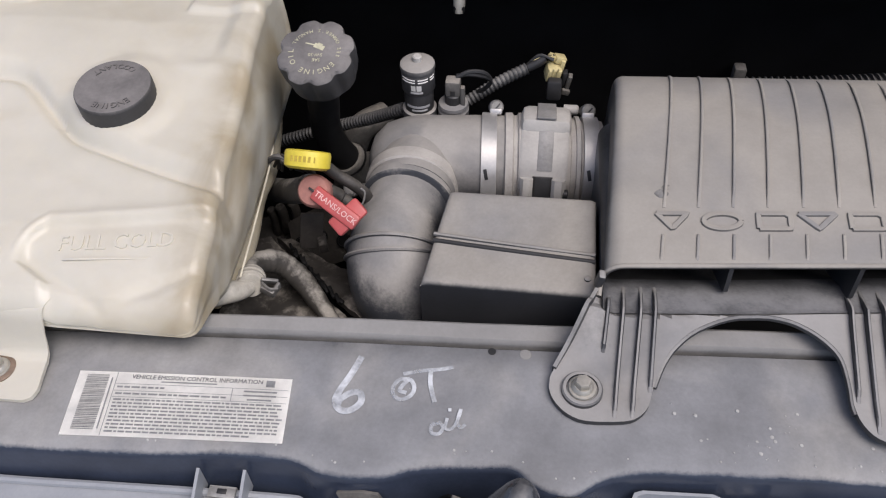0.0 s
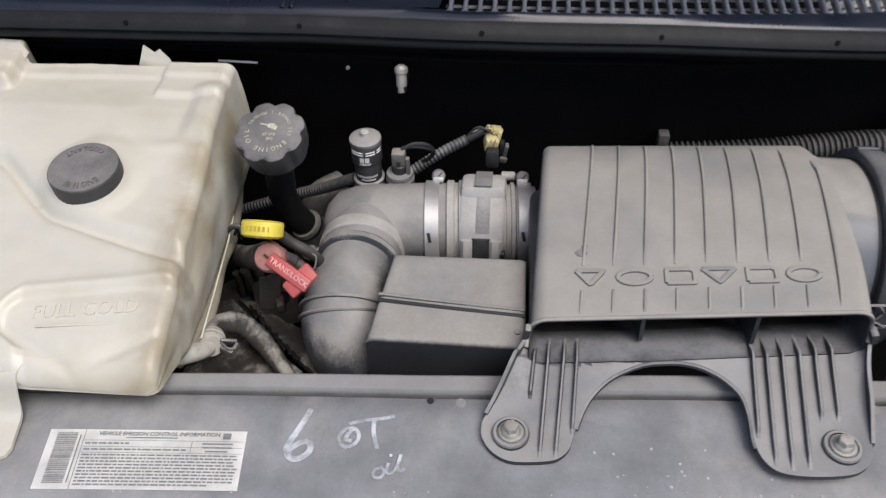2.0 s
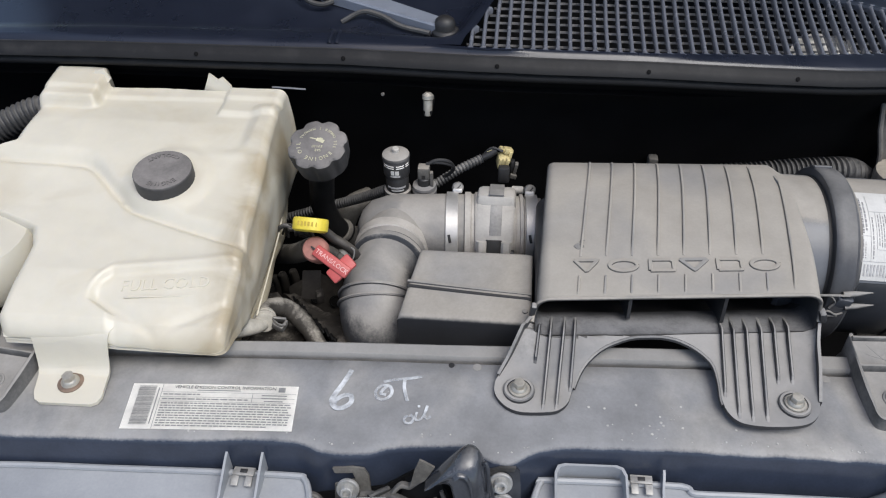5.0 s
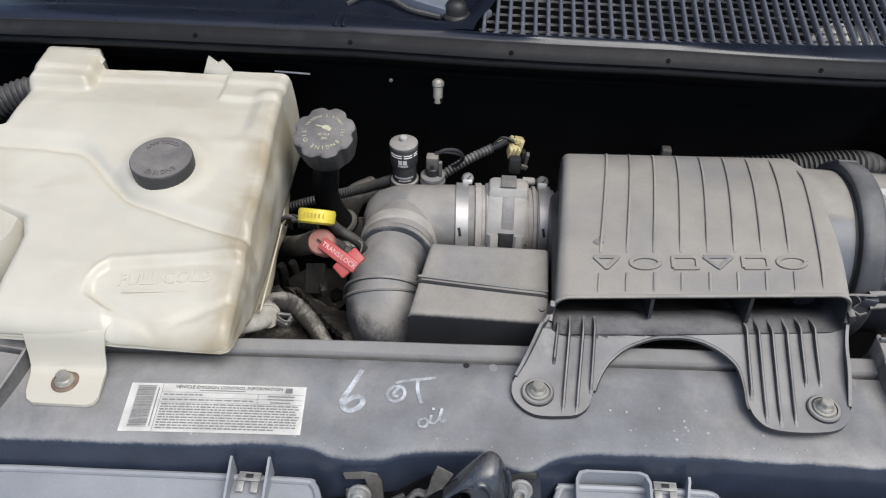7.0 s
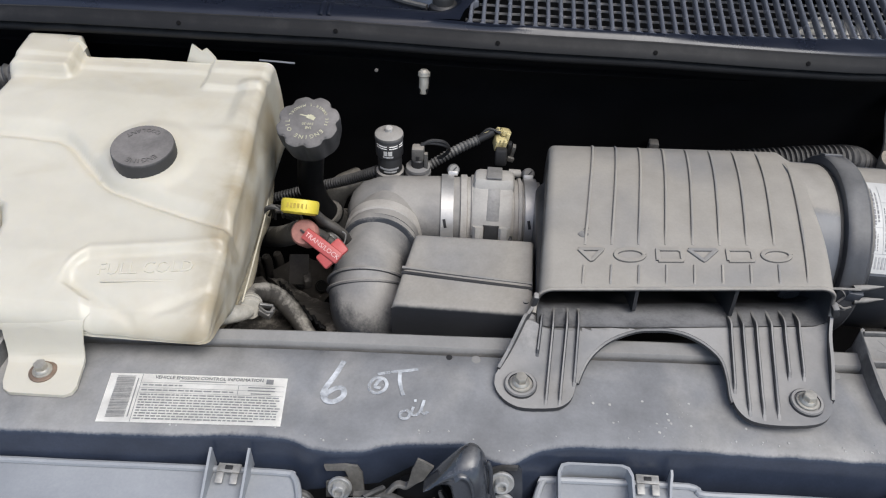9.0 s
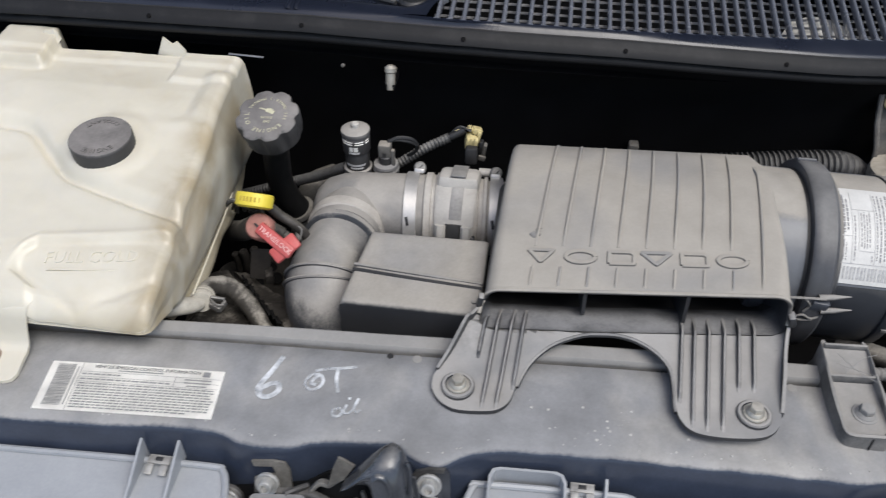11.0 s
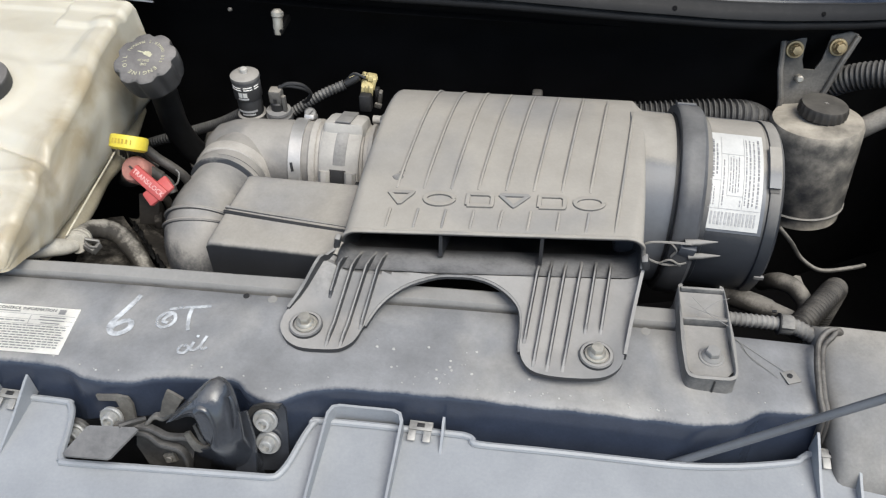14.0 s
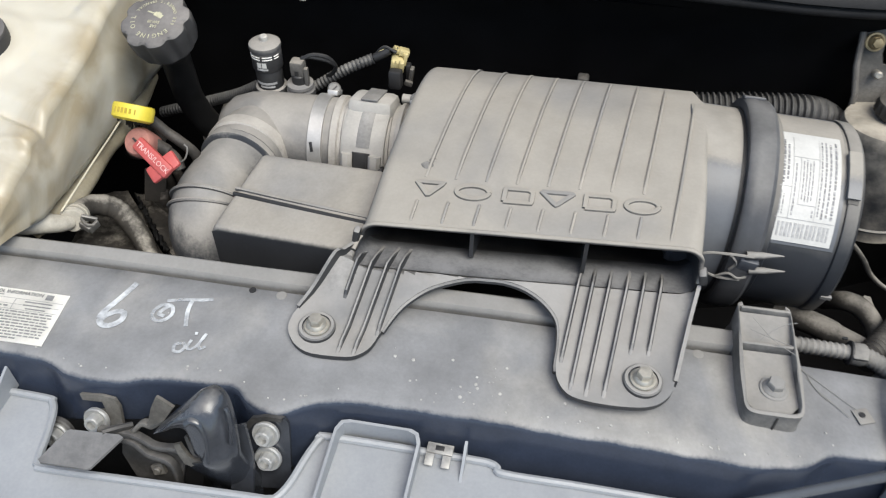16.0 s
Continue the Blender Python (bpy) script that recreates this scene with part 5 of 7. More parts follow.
for k, (cx, cy, cz) in enumerate(((-0.226, 0.7, 0.004), (-0.214, 0.694, 0.014), (-0.205, 0.704, 0.0), (-0.218, 0.71, -0.01))):
    part("wire_clip", join(rbox((cx, cy, cz), (0.017, 0.006, 0.006), 0.002, (30 * k, 25 - 40 * k, 35 + 50 * k)), rbox((cx + 0.005, cy - 0.003, cz - 0.004), (0.005, 0.006, 0.012), 0.0015, (10, 40 * k, 20))), M_STICKY, eng)
for k in range(3):
    part("wire", pipe([(-0.25 + 0.006 * k, 0.716 - 0.004 * k, -0.02), (-0.232, 0.703 + 0.004 * k, 0.012 - 0.005 * k), (-0.208 + 0.004 * k, 0.7, -0.004 + 0.006 * k), (-0.188, 0.708 - 0.006 * k, -0.03)], 0.0022, 6), M_STICKY, eng)
part("wire", pipe([(-0.262, 0.705, -0.01), (-0.238, 0.702, 0.01), (-0.215, 0.7, 0.0), (-0.196, 0.69, 0.014)], 0.004, 8), M_LOOM, eng)

# ---- oil filler ----
OIL = Vector((-0.1805, 0.747, 0.137))
OAX = Vector((-0.04, -0.36, 1)).normalized()
M_SOOT = mat("sooty_black_plastic", (0.009, 0.009, 0.0095), 0.5, var=0.3, scale=40, spec=0.3)
filler = thing("oil_filler", (-0.12, 0.79, -0.1), "black oil filler neck with a lobed dusty cap", "oil filler")
lobes = lambda a, h: 1.03 - (0.12 if h > -0.035 else 0.03) * (0.5 + 0.5 * math.cos(8 * a + 0.3)) ** 3
ocap = part("cap", lathe([(0.034, -0.045), (0.041, -0.04), (0.044, -0.028), (0.0455, -0.006), (0.0445, -0.001), (0.041, 0.0015), (0.012, 0.002)], OIL, OAX, 96, 6, lobes), M_CAP, filler, "dusty black lobed cap with pale yellow print")
om = aim(OAX, OIL + OAX * 0.0023)
om = om @ Matrix.Rotation((om.inverted().to_3x3() @ Vector((1, 0, 0))).xy.angle_signed(Vector((1, 0))), 4, "Z")
part("cap_word", turned(arc_letters("ENGINE OIL", 0.0285, -38, -140, 0.0092, 0.0002), om), M_YELLOW_INK, ocap)
part("cap_word", turned(arc_letters("SEE OWNER'S MANUAL", 0.0285, -12, 170, 0.0062, 0.0002, False), om), M_YELLOW_INK, ocap)
part("cap_grade", turned(join(turned(letters("SAE", 0.006, 0.0002), pose(0.003, -0.012, 0, 0, 0, 180)), turned(letters("5W-30", 0.006, 0.0002), pose(0.001, -0.005, 0, 0, 0, 180))), om), M_YELLOW_INK, ocap)
part("can_symbol", turned(join(rbox((0.004, 0.006, 0), (0.013, 0.006, 0.0004), 0, (0, 0, -22)), rbox((0.005, 0.0095, 0), (0.006, 0.002, 0.0004), 0, (0, 0, -22)), rbox((-0.007, 0.0095, 0), (0.012, 0.0016, 0.0004), 0, (0, 0, -12))), om), M_YELLOW_INK, ocap)
part("skirt", lathe([(0.026, -0.06), (0.03, -0.052), (0.032, -0.04), (0.03, -0.034)], OIL, OAX, 48), M_SOOT, filler)
part("neck", pipe([OIL - OAX * 0.04, (-0.19, 0.785, 0.06), (-0.2, 0.805, 0.01), (-0.207, 0.822, -0.04), (-0.202, 0.838, -0.09), (-0.185, 0.85, -0.13), (-0.165, 0.865, -0.16)], [0.025] * 5 + [0.021] * 44, 24), M_SOOT, filler)
part("neck_boot", lathe([(0.023, -0.03), (0.0265, -0.026), (0.0265, 0.012), (0.0235, 0.016)], (-0.186, 0.85, -0.13), (-0.3, -0.35, 0.85), 24), M_HOSE, filler, "dusty grey boot at the neck's foot")
part("boot_band", lathe([(0.0268, -0.003), (0.028, 0), (0.0268, 0.003)], (-0.188, 0.848, -0.124), (-0.3, -0.35, 0.85), 24), M_SOOT, filler)

# ---- dipsticks ----
M_STICK = mat("grimy_dark_tube", (0.03, 0.027, 0.024), 0.6, var=0.3, scale=60, dust=0.5, dust_col=(0.15, 0.135, 0.115), dust_lo=0.3, dust_hi=1.0)
dip = thing("oil_dipstick", (-0.17, 0.66, 0.0), "yellow plastic oil dipstick handle on a dark tube", "dipstick")
DAX = Vector((0.06, 0.9, 1)).normalized()
DY = Vector((-0.176, 0.64, 0.068))
ov = lathe([(0.022, -0.012), (0.0265, -0.009), (0.0268, 0.005), (0.0255, 0.0085), (0.022, 0.0092), (0.02, 0.0075), (0.01, 0.0075)], n=36, wave=lambda a, h: 1 - 0.15 * abs(math.sin(a)) ** 2)
part("handle", turned(ov, aim(DAX, DY)), M_YELLOW, dip)
dm = aim(DAX, DY)
dm = dm @ Matrix.Rotation((dm.inverted().to_3x3() @ Vector((1, 0, 0))).xy.angle_signed(Vector((1, 0))), 4, "Z")
part("handle_word", turned(join(*[rbox((-0.0125 + 0.005 * k, -0.0226 + 0.0028 * ((k - 2.5) / 2.5) ** 2, -0.0005), (0.0032, 0.0012, 0.0065), 0) for k in range(6)]), dm), mat("worn_amber_print", (0.4, 0.29, 0.03), 0.5), dip)
part("tube", pipe([DY - DAX * 0.005, DY + Vector((0.012, 0.011, -0.018)), DY + Vector((0.027, 0.015, -0.038)), DY + Vector((0.044, 0.014, -0.05)), DY + Vector((0.058, 0.02, -0.075)), DY + Vector((0.06, 0.03, -0.12))], 0.0072, 12), M_STICK, dip)
part("wire_loop", pipe([DY + Vector((0.056, 0.004, -0.046)), DY + Vector((0.061, 0.001, -0.05)), DY + Vector((0.058, -0.006, -0.062)), DY + Vector((0.046, -0.009, -0.07))], 0.0012, 6), M_SCREW, dip)

trans = thing("transmission_dipstick", (-0.15, 0.62, 0.02), "red locking transmission dipstick handle", "dipstick")
TA, TB = Vector((-0.17, 0.623, 0.034)), Vector((-0.119, 0.607, 0.002))
TN = Vector((-0.05, -0.62, 0.78)).normalized()
TX = ((TB - TA) - TN * (TB - TA).dot(TN)).normalized()
TY = TN.cross(TX)
tm = Matrix((( *[TX[0], TY[0], TN[0]], TA[0]), (*[TX[1], TY[1], TN[1]], TA[1]), (*[TX[2], TY[2], TN[2]], TA[2]), (0, 0, 0, 1)))
L = (TB - TA).length
part("plug", turned(lathe([(0.018, -0.03), (0.0195, -0.006), (0.0195, 0.0), (0.017, 0.004), (0.008, 0.0055)], n=28), tm), M_PINK, trans, "dusty faded red plug")
part("lever", turned(join(rbox((L * 0.56, 0, 0.007), (L * 1.02, 0.0185, 0.009), 0.003)), tm), M_RED, trans)
part("wing", turned(join(rbox((L * 0.84, 0.0, 0.004), (0.024, 0.043, 0.008), 0.0039, (0, 0, -12))), tm), M_RED, trans)
part("pivot_slot", turned(rbox((L * 0.02, 0.0, 0.0085), (0.011, 0.0025, 0.002), 0.0004), tm), M_BLACK, trans)
part("lever_word", turned(turned(letters("TRANS/LOCK", 0.0098, 0.0002), pose(L * 0.58, 0, 0.0118)), tm), mat("pink_print", (0.75, 0.5, 0.47), 0.6), trans)
part("tube", pipe([TA - TN * 0.01, TA - TN * 0.025 + Vector((-0.004, 0.004, 0)), (-0.192, 0.655, 0.004)], 0.0172, 16), M_TUBE, trans)
part("lock_post", pipe([(-0.158, 0.636, 0.022), (-0.146, 0.64, 0.01), (-0.134, 0.638, 0.0), (-0.128, 0.632, -0.012)], [0.009] * 10 + [0.0075] * 15, 12), M_STICK, trans)

# ---- air intake: elbow, clamps, flow sensor ----
AY, AZ, AR = 0.776, -0.05, 0.061
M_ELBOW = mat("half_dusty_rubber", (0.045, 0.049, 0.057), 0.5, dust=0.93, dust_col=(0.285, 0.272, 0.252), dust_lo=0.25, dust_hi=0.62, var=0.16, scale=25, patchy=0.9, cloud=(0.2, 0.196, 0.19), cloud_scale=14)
intake = thing("intake_elbow", (-0.06, 0.72, -0.11), "dusty grey rubber intake elbow", "intake duct")
prof = [(0.012, -0.074), (0.034, -0.066), (0.05, -0.05), (0.058, -0.026), (AR, 0.0), (AR, 0.03), (AR + 0.001, 0.08), (AR, 0.128)]
part("chamber", lathe(prof, (-0.063, AY, AZ), (1, 0.06, 0), 48), M_RUBBER, intake, smooth=60)
branch = smooth_line([(-0.068, 0.775, -0.05), (-0.07, 0.735, -0.046), (-0.072, 0.70, -0.045)], 6)
part("branch", sweep(branch, [0.0565] * len(branch), 40), M_RUBBER, intake, smooth=60)
part("collar", turned(lathe([(0.058, -0.02), (0.0605, -0.018), (0.0605, 0.0), (0.0575, 0.002), (0.055, 0.002)], n=48), aim((-0.04, -1, 0.04), (-0.073, 0.713, -0.047))), M_COLLAR, intake, smooth=30)
part("ring", turned(lathe([(0.056, -0.004), (0.059, -0.002), (0.059, 0.01), (0.055, 0.012)], n=48), aim((-0.06, -1, 0.02), (-0.074, 0.702, -0.048))), M_ELBOW, intake)
low = smooth_line([(-0.074, 0.705, -0.048), (-0.079, 0.658, -0.05), (-0.081, 0.62, -0.057), (-0.076, 0.594, -0.078), (-0.064, 0.588, -0.12), (-0.05, 0.592, -0.2)], 10)
part("lower_elbow", sweep(low, [0.0505 + 0.008 * min(i / 24, 1) for i in range(len(low))], 40), M_ELBOW, intake, smooth=60)
for k, off in enumerate((0.0, 0.012)):
    q, tdir = low[20 + 3 * k], (low[22 + 3 * k] - low[18 + 3 * k]).normalized()
    part("bead", turned(lathe([(0.054, -0.003), (0.061, -0.0022), (0.0625, 0), (0.061, 0.0022), (0.054, 0.003)], n=44), aim(tdir, q)), M_RUBBER, intake)


def band(x, r, w, material, parent, name="band"):
    bm = lathe([(r - 0.002, -w / 2), (r + 0.0015, -w / 2 + 0.0004), (r + 0.0015, w / 2 - 0.0004), (r - 0.002, w / 2)], (x, AY + 0.06 * (x + 0.063), AZ), (1, 0.06, 0), 56)
    return part(name, bm, material, parent)


def worm_clamp(x, r, screw):
    c = thing("hose_clamp", (x, AY, AZ - r), "bright steel worm-drive hose clamp", "clamp", "clamps on the intake duct")
    band(x, r, 0.02, M_STEEL, c)
    top = Vector((x + screw, AY + 0.06 * (x + 0.063) + 0.62 * r, AZ + 0.83 * r))
    part("screw_housing", turned(rbox((0, 0, 0.002), (0.016, 0.024, 0.008), 0.002), aim((0, 0.5, 0.85), top)), M_STEEL, c)
    sm = aim((0.25, -0.75, 0.6), top + Vector((0, 0.0, 0.008)))
    screw_head = part("screw", turned(lathe([(0.007, -0.018), (0.0085, -0.006), (0.0095, -0.004), (0.0095, 0.003), (0.0075, 0.005)], n=20), sm), M_SCREW, c)
    part("slot", turned(rbox((0, 0, 0.005), (0.012, 0.002, 0.001), 0.0003, (0, 0, 40)), sm), M_BLACK, screw_head)
    a = radians(28)
    q = Vector((x, AY + 0.06 * (x + 0.063) - (r + 0.0016) * math.cos(a), AZ + (r + 0.0016) * math.sin(a)))
    part("band_slot", turned(rbox((0, 0, 0), (0.0045, 0.014, 0.0006), 0.0003, (0, 0, 12)), aim((0, -math.cos(a), math.sin(a)), q)), M_BLACK, c)
    return c


worm_clamp(0.022, 0.064, 0.006)
worm_clamp(0.152, 0.06, -0.004)
maf = thing("air_flow_sensor", (0.09, 0.78, -0.11), "dusty cast metal air flow sensor body between clamps", "sensor")
mp = [(0.0, -0.055), (0.06, -0.055), (0.06, -0.047), (0.0655, -0.045), (0.0655, -0.036), (0.062, -0.034), (0.062, -0.03), (0.0655, -0.028), (0.0655, -0.022), (0.058, -0.019), (0.058, 0.03), (0.062, 0.031), (0.062, 0.037), (0.059, 0.038), (0.059, 0.044), (0.062, 0.045), (0.062, 0.05), (0.056, 0.052), (0.056, 0.08)]
part("barrel", lathe(mp[1:], (0.088, AY + 0.009, AZ), (1, 0.06, 0), 52), M_COLLAR, maf, smooth=25)
part("housing", lathe([(0.0585, -0.02), (0.0605, -0.018), (0.0605, 0.028), (0.0585, 0.03)], (0.088, AY + 0.009, AZ), (1, 0.06, 0), 52), M_ALU, maf)
def round_patch(x0, x1, a0, a1, r, h):
    """A block round the intake's axis, from angle a0 to a1 (degrees up from the front)."""
    bm = bmesh.new()
    rows = []
    n = max(3, int(abs(a1 - a0) / 5))
    for k in range(n + 1):
        a = radians(a0 + (a1 - a0) * k / n)
        row = []
        for x, rr in ((x0, r), (x0, r + h * 0.75), (x0 + 0.004, r + h), (x1 - 0.004, r + h), (x1, r + h * 0.75), (x1, r)):
            row.append(bm.verts.new((x, AY + 0.009 - rr * math.cos(a), AZ + rr * math.sin(a))))
        rows.append(row)
    for p, q in zip(rows, rows[1:]):
        for k in range(6):
            bm.faces.new((p[k], p[(k + 1) % 6], q[(k + 1) % 6], q[k]))
    bm.faces.new(rows[0][::-1])
    bm.faces.new(rows[-1])
    return bm


M_MODULE = mat("dusty_grey_module", (0.14, 0.14, 0.142), 0.5, dust=0.75, dust_col=(0.29, 0.282, 0.268), dust_lo=0.15, dust_hi=0.9, patchy=0.6)
part("block", turned(rbox((0, 0.01, 0.058), (0.064, 0.055, 0.034), 0.009), aim((0, 0.32, 0.95), (0.094, AY + 0.01, AZ))), M_ALU, maf)
part("yoke", round_patch(0.063, 0.124, 12, 92, 0.058, 0.011), M_ALU, maf)
part("lug", round_patch(0.066, 0.082, -8, 26, 0.058, 0.02), M_ALU, maf)
part("lug", round_patch(0.105, 0.122, -8, 26, 0.058, 0.02), M_ALU, maf)
part("sensor_window", round_patch(0.081, 0.106, -8, 28, 0.058, 0.016), M_LOOM, maf)
part("sensor_module", round_patch(0.083, 0.107, 34, 80, 0.058, 0.0122), M_MODULE, maf)
part("sensor_module", turned(rbox((0, 0.01, 0.0755), (0.024, 0.053, 0.003), 0.001), aim((0, 0.32, 0.95), (0.094, AY + 0.01, AZ))), M_MODULE, maf)
part("lug_screw", turned(lathe([(0.006, 0), (0.006, 0.006), (0.004, 0.007)], n=14), aim((1, 0, 0), (0.12, AY - 0.06, AZ + 0.012))), M_BLACK, maf)
part("socket", turned(rbox((0.002, 0.0, 0.0), (0.02, 0.016, 0.03), 0.004), aim((0, 0.1, 1), (0.105, 0.88, 0.0))), M_BLACK, maf)
part("side_screw", turned(lathe([(0.007, 0), (0.007, 0.018), (0.005, 0.02)], n=14), aim((1, 0, 0), (0.118, 0.862, -0.02))), M_ALU, maf)
M_LEAD = mat("dusty_ribbed_lead", (0.045, 0.045, 0.045), 0.55, var=0.25, scale=60, dust=0.6, dust_col=(0.2, 0.194, 0.183), dust_lo=0.35, dust_hi=1.0)
plug = thing("sensor_connector", (0.1, 0.905, 0.01), "cream plastic connector with a ribbed wiring loom", "connector")
part("shell", join(rbox((0.1, 0.905, 0.01), (0.02, 0.022, 0.022), 0.003, (10, 8, 12)), rbox((0.108, 0.913, 0.026), (0.016, 0.014, 0.01), 0.002, (0, 20, 20)), rbox((0.098, 0.911, 0.03), (0.008, 0.012, 0.006), 0.001, (15, 30, 40)), rbox((0.111, 0.908, 0.018), (0.006, 0.01, 0.02), 0.001, (0, 12, 12))), M_CREAM, plug)
part("side_clip", join(rbox((0.122, 0.9, -0.004), (0.006, 0.01, 0.03), 0.0015, (8, 10, 0)), rbox((0.119, 0.893, -0.014), (0.012, 0.006, 0.008), 0.0012, (0, 20, 10))), M_BEIGE_GREY, plug)
part("lock", rbox((0.117, 0.905, 0.0), (0.007, 0.012, 0.024), 0.002), M_BLACK, plug)
for k in range(3):
    part("shell_rib", rbox((0.0935 + 0.006 * k, 0.8935, 0.012 + 0.001 * k), (0.002, 0.003, 0.022), 0.0006, (10, 8, 12)), M_CREAM, plug)
part("tape", pipe([(0.066, 0.901, 0.018), (0.078, 0.904, 0.024), (0.088, 0.908, 0.03)], 0.0068, 10), M_BLACK, plug)
for k in range(5):
    part("wire", pipe([(0.062, 0.898 + 0.002 * k, 0.016), (0.08, 0.905, 0.028 + 0.002 * k), (0.1, 0.912 - 0.003 * k, 0.032)], 0.0018, 6), (M_BLACK, M_LOOM, M_CREAM)[k % 3], plug)
part("loom", ribbed([(0.064, 0.9, 0.017), (0.03, 0.885, 0.005), (0.0, 0.875, -0.012), (-0.03, 0.865, -0.03)], 0.0086, 0.006, 0.16, 14), M_LEAD, plug)
solo("wiring_loom", ribbed([(-0.095, 0.84, -0.014), (-0.15, 0.868, -0.058), (-0.21, 0.885, -0.092), (-0.31, 0.89, -0.135)], 0.0095, 0.006, 0.18, 12), M_LOOM, "dark ribbed wiring loom behind the oil filler", "cable")
solo("vacuum_pipe", pipe([(-0.15, 0.95, -0.12), (-0.18, 0.92, -0.12), (-0.196, 0.91, -0.15), (-0.205, 0.91, -0.19), (-0.22, 0.91, -0.25)], 0.022, 14), M_HOSE, "dusty grey rubber pipe beside the elbow", "pipe")

# restriction gauge and temperature sensor on the chamber
gauge = thing("restriction_gauge", (-0.073, 0.818, 0.0), "dark smoked plastic air restriction gauge with white print", "gauge")
GX = Vector((-0.0765, 0.838, -0.012))
part("base", lathe([(0.023, -0.01), (0.023, 0.004), (0.02, 0.006)], GX, n=32), M_RUBBER, gauge)
part("lower_body", lathe([(0.0195, 0.0), (0.0195, 0.036), (0.018, 0.038)], GX, n=32), M_BLACK, gauge)
part("upper_body", lathe([(0.019, 0.034), (0.022, 0.038), (0.022, 0.068), (0.0205, 0.07)], GX, n=32), M_CAP, gauge)
part("top", lathe([(0.0225, 0.067), (0.0232, 0.07), (0.0225, 0.0745), (0.018, 0.0775), (0.0075, 0.0785)], GX, n=32), M_RUBBER, gauge)
part("button", lathe([(0.006, 0.077), (0.006, 0.0845), (0.0045, 0.086)], GX, n=16), M_ALU, gauge)


def gauge_bar(a0, a1, z, h, r):
    bm = bmesh.new()
    rows = [[bm.verts.new(GX + Vector((rr * math.sin(a), -rr * math.cos(a), zz))) for rr, zz in ((r, z), (r + 0.0004, z), (r + 0.0004, z + h), (r, z + h))] for a in [a0 + (a1 - a0) * k / 8 for k in range(9)]]
    for p, q in zip(rows, rows[1:]):
        for k in range(4):
            bm.faces.new((p[k], p[(k + 1) % 4], q[(k + 1) % 4], q[k]))
    return bm


for z in (0.0615, 0.0575):
    for a0, a1 in ((-0.95, -0.05), (0.12, 0.75), (0.9, 1.3)):
        part("stripe", gauge_bar(a0, a1, z, 0.0016, 0.022), M_PAPER, gauge)
part("emblem", gauge_bar(-0.3, -0.03, 0.0455, 0.008, 0.022), M_LABEL, gauge)
part("emblem", gauge_bar(0.03, 0.32, 0.0455, 0.008, 0.022), M_LABEL, gauge)
part("print_bar", gauge_bar(-0.35, 0.4, 0.041, 0.0028, 0.022), M_INK, gauge)
part("print_bar", gauge_bar(-0.8, 0.9, 0.015, 0.0035, 0.0195), mat("dim_white_print", (0.3, 0.3, 0.3), 0.6), gauge)
part("print_bar", gauge_bar(-0.4, 0.7, 0.01, 0.0025, 0.0195), M_INK, gauge)

temp = thing("temperature_sensor", (-0.029, 0.822, 0.0), "grey intake temperature sensor with looping black wires", "sensor")
TXC = Vector((-0.0305, 0.838, -0.01))
part("grommet", lathe([(0.021, -0.008), (0.021, 0.002), (0.0195, 0.004), (0.019, 0.006), (0.0205, 0.008), (0.0195, 0.012), (0.012, 0.014)], TXC, n=32), M_RUBBER, temp, smooth=25)
part("body", lathe([(0.0115, 0.01), (0.0115, 0.026), (0.0095, 0.028), (0.0095, 0.036)], TXC, n=20), M_BLACK, temp)
part("plug", join(turned(rbox((0, 0, 0.038), (0.02, 0.018, 0.024), 0.003), pose(*TXC)), turned(rbox((0.013, -0.004, 0.026), (0.006, 0.008, 0.03), 0.0015), pose(*TXC))), M_HOSE, temp)
for k in range(2):
    part("wire", pipe([TXC + Vector((0.004, 0.004 + 0.004 * k, 0.049)), TXC + Vector((0.02, 0.01, 0.055 - 0.004 * k)), TXC + Vector((0.04, 0.016, 0.05 - 0.006 * k)), TXC + Vector((0.048, 0.025, 0.03)), TXC + Vector((0.04, 0.03, 0.014)), TXC + Vector((0.03, 0.035, 0.004))], 0.003, 8), M_BLACK, temp)

# ---- resonator duct ----
res = thing("resonator_duct", (0.07, 0.58, -0.05), "dusty dark plastic resonator duct leading to the air box", "duct")


def res_top(x, y):
    u = (x + 0.02) / 0.19
    return lerp(y, (0.5, 0.53, 0.6, 0.66), (0.0, 0.006, 0.014, 0.02)) + 0.012 * u


duct = pillow([0.524 + 0.131 * (0.5 - 0.5 * math.cos(math.pi * k / 24)) for k in range(25)], lambda y: lerp(y, (0.52, 0.66), (-0.0355, -0.015)), lambda y: 0.1545, res_top, lambda x, y: -0.12, 24, 0.007)
for v in duct.verts:
    v.co.y -= 0.063 * (v.co.x + 0.0333)
part("body", duct, M_DUCT, res)
for off in (0.0, 0.0085):
    part("ridge", pipe([(-0.0265, 0.588 - off, res_top(-0.0265, 0.588 - off)), (0.06, 0.576 - off, res_top(0.06, 0.576 - off)), (0.153, 0.564 - off, res_top(0.153, 0.564 - off))], 0.0028, 8), M_BLACK if off else M_DUCT, res)
part("pip", lathe([(0.004, 0), (0.004, 0.003), (0.002, 0.004)], (0.145, 0.533, res_top(0.145, 0.533)), n=10), M_DUCT, res)

